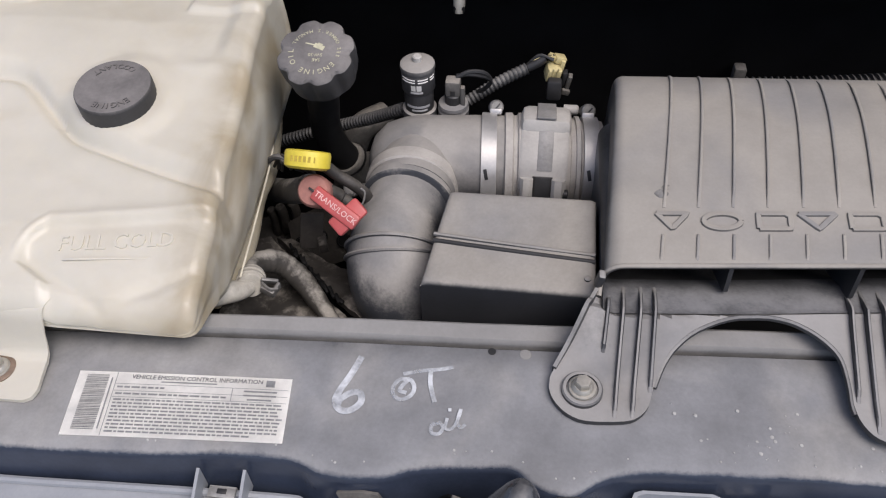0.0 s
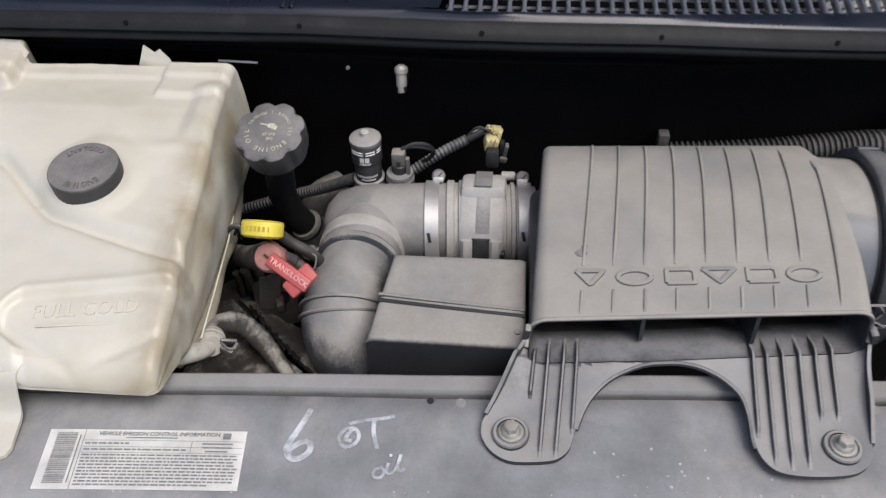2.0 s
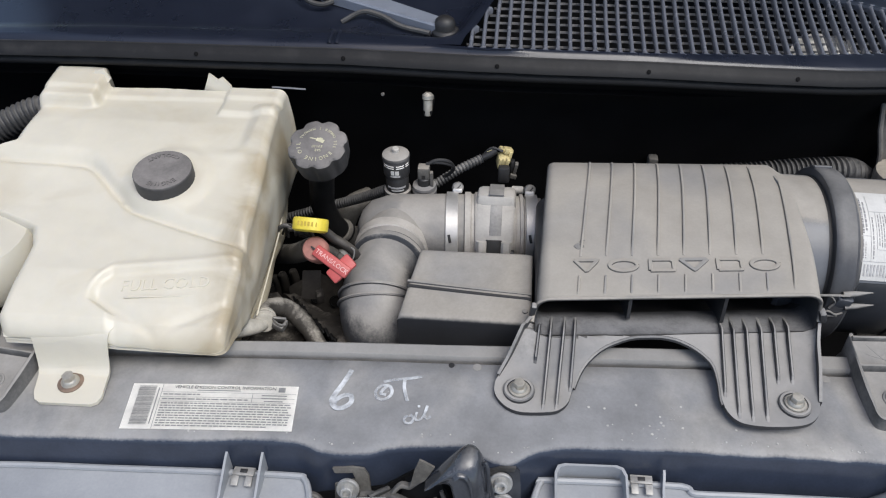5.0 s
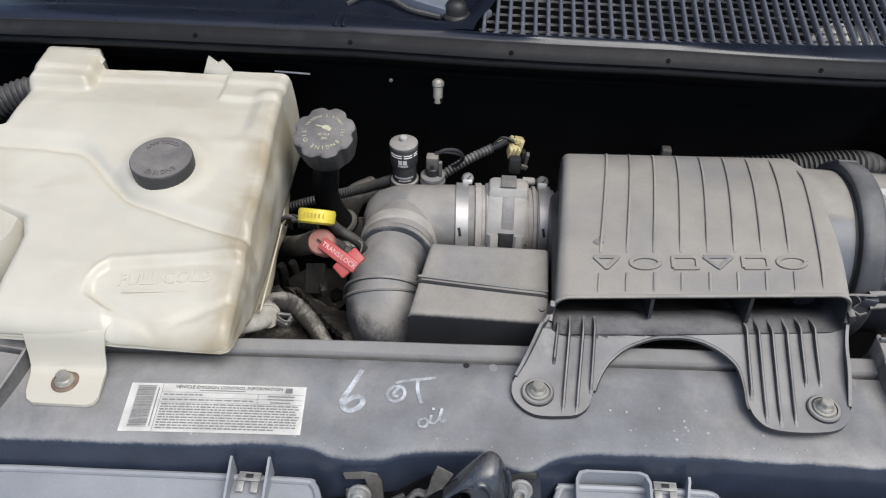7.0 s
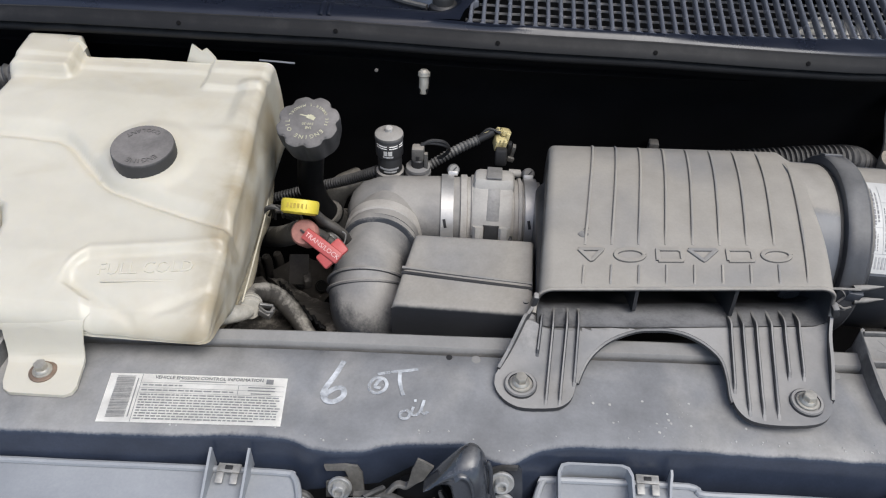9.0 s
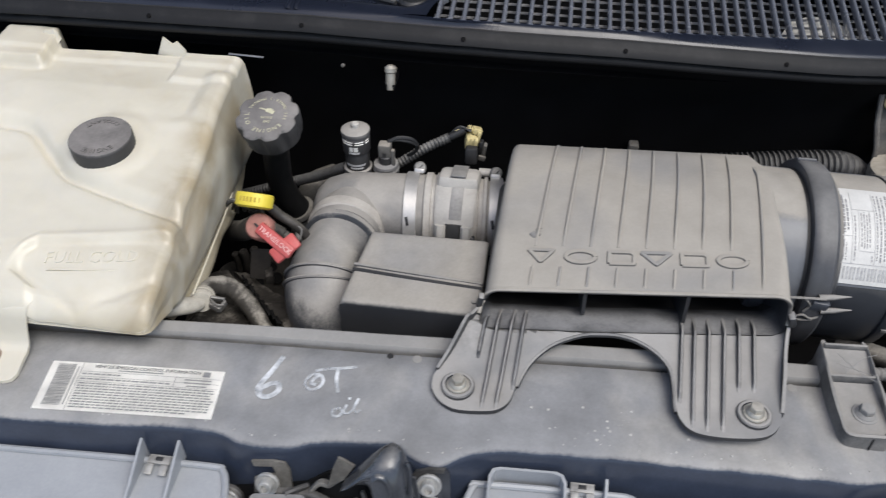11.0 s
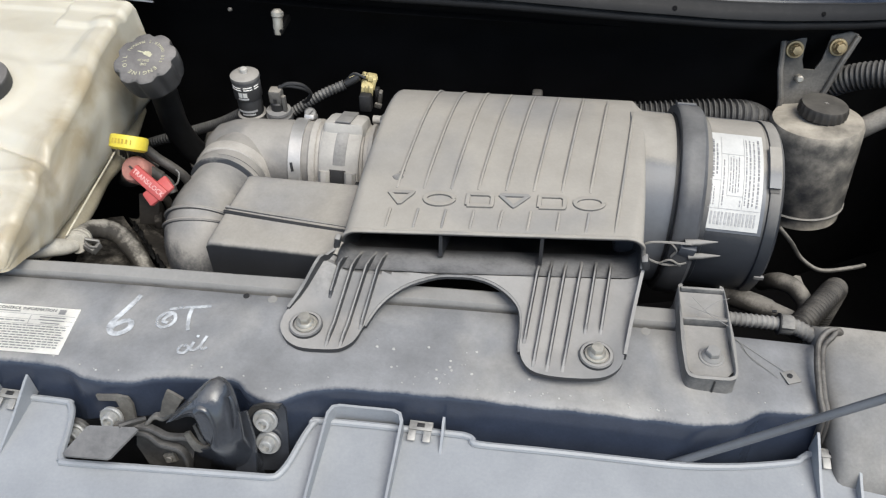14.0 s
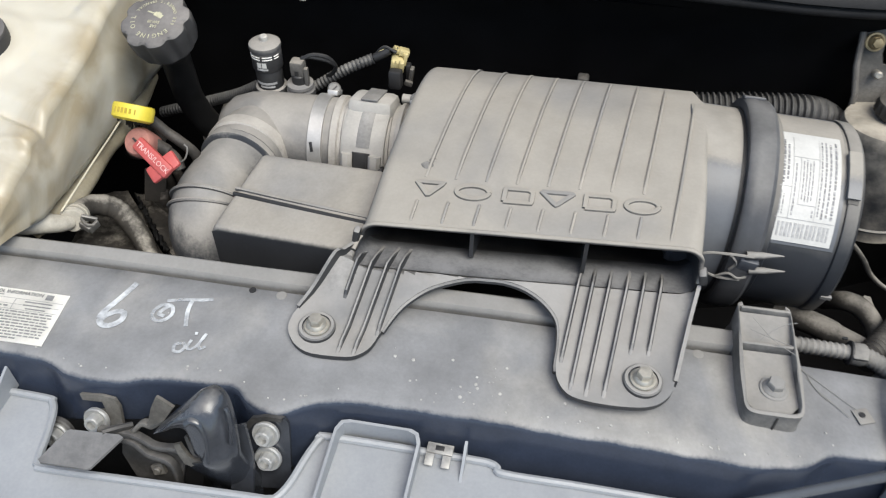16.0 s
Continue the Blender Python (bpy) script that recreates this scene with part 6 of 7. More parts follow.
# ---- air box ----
# Thin dust on top; steep sides stay dark, carrying the ribs' contact shade too.
M_APRON = mat("thin_dust_and_shade_apron_plastic", (0.03, 0.031, 0.034), 0.45, dust=0.9, dust_col=(0.29, 0.281, 0.268), dust_lo=0.55, dust_hi=0.92, var=0.14, scale=16, patchy=0.5, grit=0.4, cloud=(0.2, 0.2, 0.2), cloud_scale=9)

X0, X1 = 0.158, 0.53
CY, CZ, CR = 0.737, -0.023, 0.12
airbox = thing("air_box", (0.35, 0.65, -0.1), "dusty ribbed plastic air box with a front scoop", "air box")


def tilt(x):
    return 0.066 + 0.065 * (x - 0.168)


def front_edge(x):
    return 0.521 + 0.035 * (x - 0.168)


def corner(d, r):
    """How far a rounded edge of radius r has dropped at the distance d from its end."""
    return r - math.sqrt(max(r * r - max(r - d, 0) ** 2, 0))


def lid_line(x):
    """Heights along the lid from its front edge to the rear."""
    t, yb, y0 = tilt(x), 0.507 + 0.05 * (x - 0.168), front_edge(x)
    rise = lerp(x, (0.16, 0.53), (0.011, -0.013))
    pts = [(y0, t - 0.0075), (y0 + 0.004, t - 0.005), (yb + 0.05, t + 0.0032), (yb + 0.1, t + 0.0115 + 0.25 * rise), (yb + 0.16, t + 0.0185 + 0.5 * rise), (yb + 0.21, t + 0.0205 + 0.75 * rise), (yb + 0.255, t + 0.016 + rise),
           (yb + 0.29, t + 0.007 + rise), (yb + 0.32, t - 0.012 + rise), (yb + 0.343, t - 0.045 + rise), (yb + 0.355, t - 0.1)]
    u = soft(0.517, 0.53, x)
    for k, w in ((4, 0.2), (5, 1), (6, 1), (7, 1), (8, 1)):
        y, z = pts[k]
        neck = CZ + math.sqrt(max((CR + 0.0025) ** 2 - (y - CY) ** 2, 0.0))
        pts[k] = (y, z + (max(neck, z - 0.034) - z) * u * w)
    return [(q.x, q.y) for q in smooth_line([(y, z, 0) for y, z in pts], 4)]


def lid_drop(x, y):
    back = y - front_edge(x)
    return corner(x - X0, lerp(back, (0, 0.02, 0.09, 0.3), (0.02, 0.0185, 0.014, 0.011))) + corner(X1 + 0.0005 - x, lerp(back, (0, 0.02, 0.07, 0.2), (0.02, 0.017, 0.008, 0.004)))


def box_lean(x, y):
    """The left side leans inward to the rear."""
    return 0.017 * min(max((y - 0.507) / 0.34, 0), 1) * max(1 - (x - X0) / 0.2, 0)


def skin(x, y):
    """Height of the lid at x, y."""
    line = lid_line(x)
    return lerp(y, [p[0] for p in line], [p[1] for p in line]) - lid_drop(x, y)


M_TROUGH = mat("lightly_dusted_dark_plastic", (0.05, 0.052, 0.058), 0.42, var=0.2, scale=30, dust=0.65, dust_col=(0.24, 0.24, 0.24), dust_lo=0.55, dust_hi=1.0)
# Dusted plastic, with the hollow's depth shade put into the dark colour.
M_THROAT = mat("dusted_throat_with_shade", (0.026, 0.026, 0.028), 0.5, var=0.3, scale=30, spec=0.3, dust=0.5, dust_col=(0.14, 0.136, 0.13), dust_lo=0.3, dust_hi=1.0)
LID_X = [X0 + 0.02 * (1 - math.cos(math.pi / 2 * k / 9)) for k in range(9)] + [X0 + 0.02 + 0.013 * k for k in range(1, 25)] + [X1 - 0.026 + 0.026 * math.sin(math.pi / 2 * k / 9) for k in range(10)]
lid = bmesh.new()
rows = []
for x in LID_X:
    rows.append([lid.verts.new((x + box_lean(x, y), y, z - lid_drop(x, y))) for y, z in lid_line(x)])
for a, b in zip(rows, rows[1:]):
    for k in range(len(a) - 1):
        lid.faces.new((a[k], a[k + 1], b[k + 1], b[k]))
for row in (rows[0], rows[-1]):
    low = [lid.verts.new((v.co.x - (0.001 if row is rows[0] else -0.001), v.co.y, min(v.co.z - 0.002, -0.13))) for v in row]
    for k in range(len(row) - 1):
        lid.faces.new((row[k], row[k + 1], low[k + 1], low[k]))
part("lid", lid, M_BOX, airbox, "dusty ribbed lid", smooth=50)


def crease_y(x):
    """Where the scoop's floor turns down into the apron."""
    return lerp(x, (0.157, 0.17, 0.29, 0.52, 0.532), (0.482, 0.483, 0.494, 0.5215, 0.5235))


def curl(x):
    """The rise of the scoop's floor into its round bottom corners."""
    return corner(x - X0 + 0.0035, 0.019) + corner(X1 + 0.0035 - x, 0.019)


def scoop_floor(x, d):
    return 0.0275 - 0.012 * max(x - 0.17, 0) + lerp(d, (0, 0.006, 0.016, 0.03, 0.042, 0.06, 0.09, 0.26), (0, -0.0022, -0.0035, -0.0055, -0.009, -0.019, -0.045, -0.1))


scoop = bmesh.new()
rows = []
DEPTH = (0, 0.002, 0.005, 0.009, 0.014, 0.021, 0.03, 0.036, 0.042, 0.05, 0.06, 0.09, 0.26)
for x in LID_X:
    c, f = crease_y(x), front_edge(x)
    base = [(c + d, scoop_floor(x, d) + curl(x)) for d in DEPTH]
    over = [(f + d, max(tilt(x) - 0.0095 - lid_drop(x, f) - 0.05 * d, scoop_floor(x, d) + curl(x) + 0.0004)) for d in (0.24, 0.1, 0.03, 0.004, 0.0)]
    rows.append([scoop.verts.new((x, y, z)) for y, z in base + over])
for a, b in zip(rows, rows[1:]):
    for k in range(len(a) - 1):
        # deeper faces take the darker throat colour, for the shade under the lid
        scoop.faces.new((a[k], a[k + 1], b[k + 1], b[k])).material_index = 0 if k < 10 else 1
for row in (rows[0], rows[-1]):
    f = scoop.faces.new(row)
    bmesh.ops.triangulate(scoop, faces=[f])
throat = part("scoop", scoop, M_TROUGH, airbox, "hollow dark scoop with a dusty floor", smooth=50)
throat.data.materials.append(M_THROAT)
# rolled lip round the mouth
lip = [Vector((x, front_edge(x) - 0.001, tilt(x) - 0.0085 - lid_drop(x, front_edge(x)))) for x in LID_X]
first, last = lip[0], lip[-1]
lip = [Vector((first.x - 0.004, first.y - 0.022, 0.034)), Vector((first.x - 0.0025, first.y - 0.008, 0.0365))] + lip + [Vector((last.x + 0.0025, last.y - 0.004, 0.045)), Vector((last.x + 0.002, last.y - 0.009, 0.037))]
part("mouth_lip", sweep(even_line(smooth_line(lip, 3), 0.003), 0.003, 10), M_BOX, airbox, "rounded rim of the scoop's mouth", smooth=70)
part("lip_lug", rbox((0.1545, 0.512, 0.044), (0.008, 0.012, 0.02), 0.003, (0, 10, 0)), M_APRON, airbox)
part("lip_lug", rbox((0.535, 0.526, 0.05), (0.009, 0.016, 0.016), 0.003, (0, -14, 0)), M_APRON, airbox)
for fx in (0.284, 0.409):
    f = bmesh.new()
    y, top = front_edge(fx), tilt(fx) - 0.009
    prof = [(y + 0.001, top), (y + 0.09, top), (y + 0.09, -0.02), (y + 0.03, scoop_floor(fx, 0.05) - 0.002), (y - 0.001, scoop_floor(fx, 0.03) + 0.003), (y - 0.004, scoop_floor(fx, 0.03) + 0.008)]
    a = [f.verts.new((fx - 0.0022, y, z)) for y, z in prof]
    b = [f.verts.new((fx + 0.0022, y, z)) for y, z in prof]
    f.faces.new(a)
    f.faces.new(b[::-1])
    for k in range(len(a)):
        j = (k + 1) % len(a)
        f.faces.new((a[j], a[k], b[k], b[j]))
    part("mouth_divider", f, M_APRON, airbox)


def rib_bm(line, heights, w, top=0.6):
    """A tapering raised rib along points."""
    bm = bmesh.new()
    rows = []
    for i, (q, h) in enumerate(zip(line, heights)):
        t = line[min(i + 1, len(line) - 1)] - line[max(i - 1, 0)]
        s = Vector((t.y, -t.x, 0)).normalized() * (w / 2)
        up = Vector((0, 0, h))
        rows.append([bm.verts.new(c) for c in (q - s, q - s * 0.86 + up * 0.8, q - s * top * 0.7 + up, q + s * top * 0.7 + up, q + s * 0.86 + up * 0.8, q + s)])
    for a, b in zip(rows, rows[1:]):
        for k in range(6):
            n = (k + 1) % 6
            bm.faces.new((a[k], a[n], b[n], b[k]))
    bm.faces.new(rows[0][::-1])
    bm.faces.new(rows[-1])
    return bm


def top_rib(xf, xr, ya, yb, h, w):
    pts = []
    for k in range(19):
        u = k / 18
        x, y = xf + (xr - xf) * u, ya + (yb - ya) * u
        pts.append(Vector((x, y, skin(x, y) - 0.0006)))
    return rib_bm(pts, [h * min(1, 0.25 + k * 0.4, 0.25 + (18 - k) * 0.4) for k in range(19)], w)


N_RIB = 9
for k in range(N_RIB):
    xf, xr = 0.2175 + 0.0349 * k, 0.2415 + 0.0343 * k
    last = k == N_RIB - 1
    part("rib", top_rib(xf if not last else 0.494, xr, 0.532 if last else 0.587 + 0.0012 * k, 0.836 - 0.0035 * k - (0.03 if last else 0), 0.0036, 0.0036), M_BOX, airbox, smooth=12)
for k in range(8):
    xf = 0.2135 + 0.0352 * k
    part("short_rib", top_rib(xf, xf + 0.0022, front_edge(xf) + 0.004, front_edge(xf) + 0.033, 0.0026, 0.0034), M_BOX, airbox, smooth=12)


# raised plain emblem shapes between the ribs
def outline(pts, x, y, w, h, stroke):
    line = [Vector((x + w * u, y + h * v + 0.03 * (x + w * u - 0.2), 0)) for u, v in pts]
    line = even_line(line + [line[0]], 0.0025) + [line[0]]
    return rib_bm([Vector((q.x, q.y, skin(q.x, q.y) - 0.0004)) for q in line], [0.0026] * len(line), stroke, 1.0)


oval = [(0.5 + 0.5 * math.cos(a), 0.5 + 0.5 * math.sin(a)) for a in [2 * math.pi * k / 28 for k in range(28)]]
slab = [(0, 0), (0, 1), (0.85, 1), (1, 0.8), (1, 0)]
wedge = [(0, 1), (0.5, 0), (1, 1)]
for x, pts, w in ((0.2095, wedge, 0.031), (0.2565, oval, 0.037), (0.311, slab, 0.031), (0.351, wedge, 0.036), (0.4005, slab, 0.031), (0.444, oval, 0.035)):
    part("emblem_shape", outline(pts, x, 0.561, w, 0.018, 0.0062), M_BOX, airbox, "raised plain emblem shape", smooth=12)
M_RUB = mat("rubbed_grey_plastic", (0.16, 0.156, 0.15), 0.5, var=0.4, scale=60, bump=0, alpha=0.01)
for sx, sy, sr in ((0.2165, 0.606, 0.0075), (0.221, 0.613, 0.005)):
    part("scuff", turned(lathe([(sr, -0.0006), (sr * 0.8, 0.0002), (sr * 0.3, 0.0003)], n=22, wave=lambda a, h: 1 + 0.15 * math.sin(2 * a + sx * 90) + 0.08 * math.sin(5 * a + 1)), pose(sx, sy, skin(sx, sy) - 0.0001, 5, 0, 0)), M_RUB, airbox, "dark rubbed spot")


def apron_z(x, y):
    c = crease_y(x)
    edge = scoop_floor(x, 0)
    return lerp(y, (0.36, 0.41, c - 0.012, c - 0.001, c + 0.004), (0.0055, 0.0075, edge - 0.0035, edge - 0.0004, edge - 0.007)) + curl(min(max(x, X0 - 0.003), X1 + 0.003)) * soft(0.045, 0.0, c - y) * 0.9


APRON = [(0.1535, 0.506), (0.138, 0.47), (0.112, 0.421), (0.1085, 0.409), (0.109, 0.398), (0.115, 0.386), (0.127, 0.375), (0.145, 0.3695), (0.18, 0.3725), (0.194, 0.379), (0.203, 0.391), (0.209, 0.413), (0.219, 0.438), (0.232, 0.457), (0.2525, 0.4755),
         (0.285, 0.491), (0.316, 0.4965), (0.345, 0.4945), (0.366, 0.486), (0.383, 0.472), (0.3925, 0.456), (0.3955, 0.43), (0.3955, 0.408), (0.4, 0.39), (0.411, 0.377), (0.4285, 0.3725), (0.455, 0.3725), (0.483, 0.376), (0.5, 0.383), (0.512, 0.397), (0.5165, 0.416), (0.523, 0.462), (0.533, 0.524)]
APRON = [(q.x, q.y) for q in smooth_line([(x, y, 0) for x, y in APRON], 3)]
part("mounting_apron", plate(APRON, apron_z, 0.006, cuts=[0.39 + 0.01 * k for k in range(14)], step=0.012), M_APRON, airbox, "ribbed apron with two mounting feet", smooth=33)


def apron_rib(x0, y0, x1, y1):
    """A rib from the scoop's floor over the crease to a point on a foot."""
    line, heights = [], []
    n = 22
    for k in range(n + 1):
        u = k / n
        x, y = x0 + (x1 - x0) * u, y0 + (y1 - y0) * u
        c = crease_y(x)
        z = scoop_floor(x, y - c) + curl(x) if y > c else apron_z(x, y)
        line.append(Vector((x, y, z - 0.001)))
        heights.append(0.001 + 0.0085 * soft(0, 0.25, u) * (1 - 0.45 * u) * (1 - soft(0.9, 1.0, u)))
    return rib_bm(line, heights, 0.0046)


for x0, y0, x1, y1 in ((0.1655, 0.508, 0.1595, 0.441), (0.182, 0.526, 0.1705, 0.375), (0.2, 0.528, 0.187, 0.376), (0.214, 0.528, 0.205, 0.405),
                       (0.409, 0.541, 0.4, 0.412), (0.4245, 0.546, 0.413, 0.381), (0.4425, 0.547, 0.429, 0.377), (0.462, 0.549, 0.4465, 0.379), (0.4795, 0.551, 0.4695, 0.435), (0.498, 0.552, 0.4875, 0.437)):
    part("apron_rib", apron_rib(x0, y0, x1, y1), M_APRON, airbox, smooth=12)


# edge flanges
def flange(pts, ups, down=0.008):
    bm = bmesh.new()
    rows = []
    line = smooth_line([(x, y, h) for (x, y), h in zip(pts, ups)], 6)
    for i, q in enumerate(line):
        t = line[min(i + 1, len(line) - 1)] - line[max(i - 1, 0)]
        s = Vector((t.y, -t.x, 0)).normalized() * 0.002
        z = apron_z(q.x, q.y)
        rows.append([bm.verts.new(c) for c in ((q.x - s.x, q.y - s.y, z - down), (q.x - s.x, q.y - s.y, z + q.z), (q.x + s.x, q.y + s.y, z + q.z), (q.x + s.x, q.y + s.y, z - down))])
    for a, b in zip(rows, rows[1:]):
        for k in range(3):
            bm.faces.new((a[k], a[k + 1], b[k + 1], b[k]))
    bm.faces.new(rows[0])
    bm.faces.new(rows[-1][::-1])
    return bm


part("edge_flange", flange([(0.1525, 0.506), (0.138, 0.47), (0.1125, 0.422)], (0.004, 0.012, 0.003)), M_APRON, airbox, smooth=12)
part("edge_flange", flange([(0.5335, 0.522), (0.5235, 0.462), (0.5165, 0.413)], (0.004, 0.012, 0.002)), M_APRON, airbox, smooth=12)
part("arch_rim", sweep([Vector((x, y, apron_z(x, y) - 0.004)) for x, y in APRON if 0.208 < x < 0.397 and y > 0.4], 0.0034, 8), M_APRON, airbox)
for bx, by in ((0.14, 0.402), (0.484, 0.407)):
    z = apron_z(bx, by)
    part("boss", lathe([(0.0205, -0.006), (0.02, 0.003), (0.0185, 0.0045), (0.0155, 0.0045), (0.0148, 0.0028)], (bx, by, z), n=40), M_APRON, airbox)
    hex_bolt(airbox, (bx, by, z + 0.003), size=0.0081, washer=0.0138)

# canister end
M_CLEAN = mat("wiped_blue_black_plastic", (0.075, 0.082, 0.096), 0.42, var=0.2, scale=25)
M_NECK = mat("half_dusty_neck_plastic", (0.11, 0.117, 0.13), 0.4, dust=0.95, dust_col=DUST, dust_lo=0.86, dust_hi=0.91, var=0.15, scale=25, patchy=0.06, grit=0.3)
CAN_AXIS = (1, 0.02, -0.04)
part("canister", lathe([(0.1, -0.02), (CR, -0.02), (CR, 0.0), (CR, 0.088), (CR - 0.004, 0.1), (CR - 0.012, 0.106), (0.1, 0.108), (0.06, 0.11)], (0.598, CY, CZ), CAN_AXIS, 72), M_CAN, airbox, "dark round canister end")
part("end_flange", lathe([(CR - 0.003, -0.002), (CR + 0.0025, 0.0), (CR + 0.0035, 0.003), (CR + 0.0025, 0.014), (CR - 0.002, 0.018)], (0.688, CY + 0.002, CZ - 0.004), CAN_AXIS, 72), M_CAN, airbox)
part("neck", lathe([(CR - 0.004, -0.05), (CR + 0.001, -0.045), (CR + 0.001, 0.05), (CR - 0.004, 0.055)], (0.553, CY - 0.001, CZ + 0.001), CAN_AXIS, 72), M_NECK, airbox, "round neck, dusty on top and dark in front")
part("strap", lathe([(CR - 0.01, -0.0175), (CR + 0.0125, -0.0165), (CR + 0.015, -0.0135), (CR + 0.0155, -0.004), (CR + 0.0145, 0.004), (CR + 0.0155, 0.012), (CR + 0.0125, 0.0165), (CR - 0.01, 0.0175)], (0.588, CY, CZ), CAN_AXIS, 72), M_STRAP, airbox, "dark joint band")
part("strap_gap", lathe([(CR - 0.005, -0.002), (CR + 0.0026, -0.002), (CR + 0.0026, 0.002), (CR - 0.005, 0.002)], (0.5685, CY, CZ), CAN_AXIS, 64), M_BLACK, airbox)
part("strap_tab", rbox((0.588, 0.803, 0.0955), (0.026, 0.02, 0.004), 0.001, (-32, 0, 0)), M_STRAP, airbox)
part("lid_tab", rbox((0.5535, 0.79, 0.0835), (0.022, 0.008, 0.003), 0.001, (-24, 2, 0)), M_BOX, airbox)
part("canister_step", lathe([(CR - 0.001, -0.002), (CR + 0.0018, 0.0), (CR + 0.0018, 0.006), (CR - 0.001, 0.008)], (0.607, CY, CZ), CAN_AXIS, 72), M_CAN, airbox)


def can_patch(x0, x1, a0, a1, r, h=0.0006):
    """A patch on the canister from angle a0 to a1 (degrees up from the front)."""
    bm = bmesh.new()
    rows = []
    n = max(2, int(abs(a1 - a0) / 3))
    for k in range(n + 1):
        a = radians(a0 + (a1 - a0) * k / n)
        row = []
        for x, rr in ((x0, r), (x1, r), (x1, r + h), (x0, r + h)):
            row.append(bm.verts.new((x, CY + 0.02 * (x - 0.598) - rr * math.cos(a), CZ - 0.04 * (x - 0.598) + rr * math.sin(a))))
        rows.append(row)
    for p, q in zip(rows, rows[1:]):
        for k in range(4):
            bm.faces.new((p[k], p[(k + 1) % 4], q[(k + 1) % 4], q[k]))
    bm.faces.new(rows[0][::-1])
    bm.faces.new(rows[-1])
    return bm


part("upper_shell", can_patch(0.606, 0.688, 22, 150, CR - 0.0003, 0.0012), M_NECK, airbox, "dusty blue-grey upper shell of the canister", smooth=40)
part("end_lug", can_patch(0.69, 0.7045, 52, 79, CR, 0.0085), M_NECK, airbox, smooth=40)
part("lug_notch", can_patch(0.692, 0.704, 49.5, 52.5, CR, 0.0042), M_BLACK, airbox)
part("end_lug", can_patch(0.695, 0.708, -11, -8.5, CR, 0.0042), M_LIP, airbox)
service = part("service_label", can_patch(0.614, 0.683, 24, 90, CR + 0.0012), M_LABEL, airbox, "white printed service label with a barcode")
PR = CR + 0.002
tagged(part("barcode", join(*[can_patch(0.6205 + 0.0046 * k, 0.6205 + 0.0046 * k + (0.003 if k % 3 else 0.0022), 27, 35, PR, 0.0003) for k in range(13)]), M_INK, service), kind="stuff")
rules = [can_patch(0.616, 0.682, 36.8, 37.2, PR, 0.0003)]
rules += [can_patch(x, x + 0.0005, a0, a1, PR, 0.0003) for x, a0, a1 in ((0.6295, 37, 86), (0.638, 46, 72), (0.6585, 37, 86))]
rules += [can_patch(x0, x1, a, a + 0.4, PR, 0.0003) for x0, x1, a in ((0.616, 0.6295, 54), (0.6295, 0.6585, 72), (0.638, 0.6585, 45))]
part("print_rules", join(*rules), M_INK, service)
bits = []
for x, a0, a1, w in ((0.6185, 56, 84, 0.0022), (0.623, 58, 80, 0.0022), (0.618, 39, 52, 0.0014), (0.6215, 39, 50, 0.001), (0.6325, 39, 68, 0.0014), (0.641, 48, 70, 0.0011), (0.6445, 47, 71, 0.0011), (0.648, 47, 69, 0.0011), (0.6515, 48, 71, 0.0011), (0.655, 39, 43, 0.0014), (0.661, 40, 85, 0.0014), (0.6655, 39, 85, 0.0018), (0.6705, 40, 84, 0.0018), (0.676, 39, 86, 0.0024)):
    a = a0
    while a < a1:
        step = rng.uniform(0.8, 3.4)
        bits.append(can_patch(x, x + w, a, min(a + step, a1), PR, 0.0003))
        a += step + rng.uniform(0.35, 0.8)
part("print", join(*bits), mat("dark_grey_print", (0.27, 0.27, 0.28), 0.6, alpha=0.3, scale=120, bump=0), service)
# wire latch
part("latch_block", rbox((0.597, 0.607, 0.001), (0.022, 0.012, 0.018), 0.002, (10, 8, 0)), M_CLEAN, airbox)
for dz, dx in ((0.0155, 0.592), (-0.0085, 0.6)):
    part("latch_rail", turned(lathe([(0.0048, 0), (0.0044, 0.018), (0.0008, 0.042)], n=10), aim((1, 0.12, 0.06), (dx, 0.604, dz))), M_BRACKET, airbox)
part("latch_wire", join(pipe([(0.6, 0.6, 0.018), (0.57, 0.6, 0.017), (0.548, 0.6, 0.014), (0.54, 0.6, 0.006), (0.541, 0.6, -0.006), (0.55, 0.6, -0.016), (0.57, 0.601, -0.024), (0.594, 0.602, -0.024)], 0.0018, 6),
                        pipe([(0.565, 0.6, -0.022), (0.578, 0.6, -0.014), (0.59, 0.6, -0.02), (0.6, 0.602, -0.018)], 0.0016, 6), pipe([(0.575, 0.599, 0.016), (0.583, 0.6, 0.004), (0.578, 0.6, -0.008)], 0.0016, 6)), M_BRACKET, airbox)

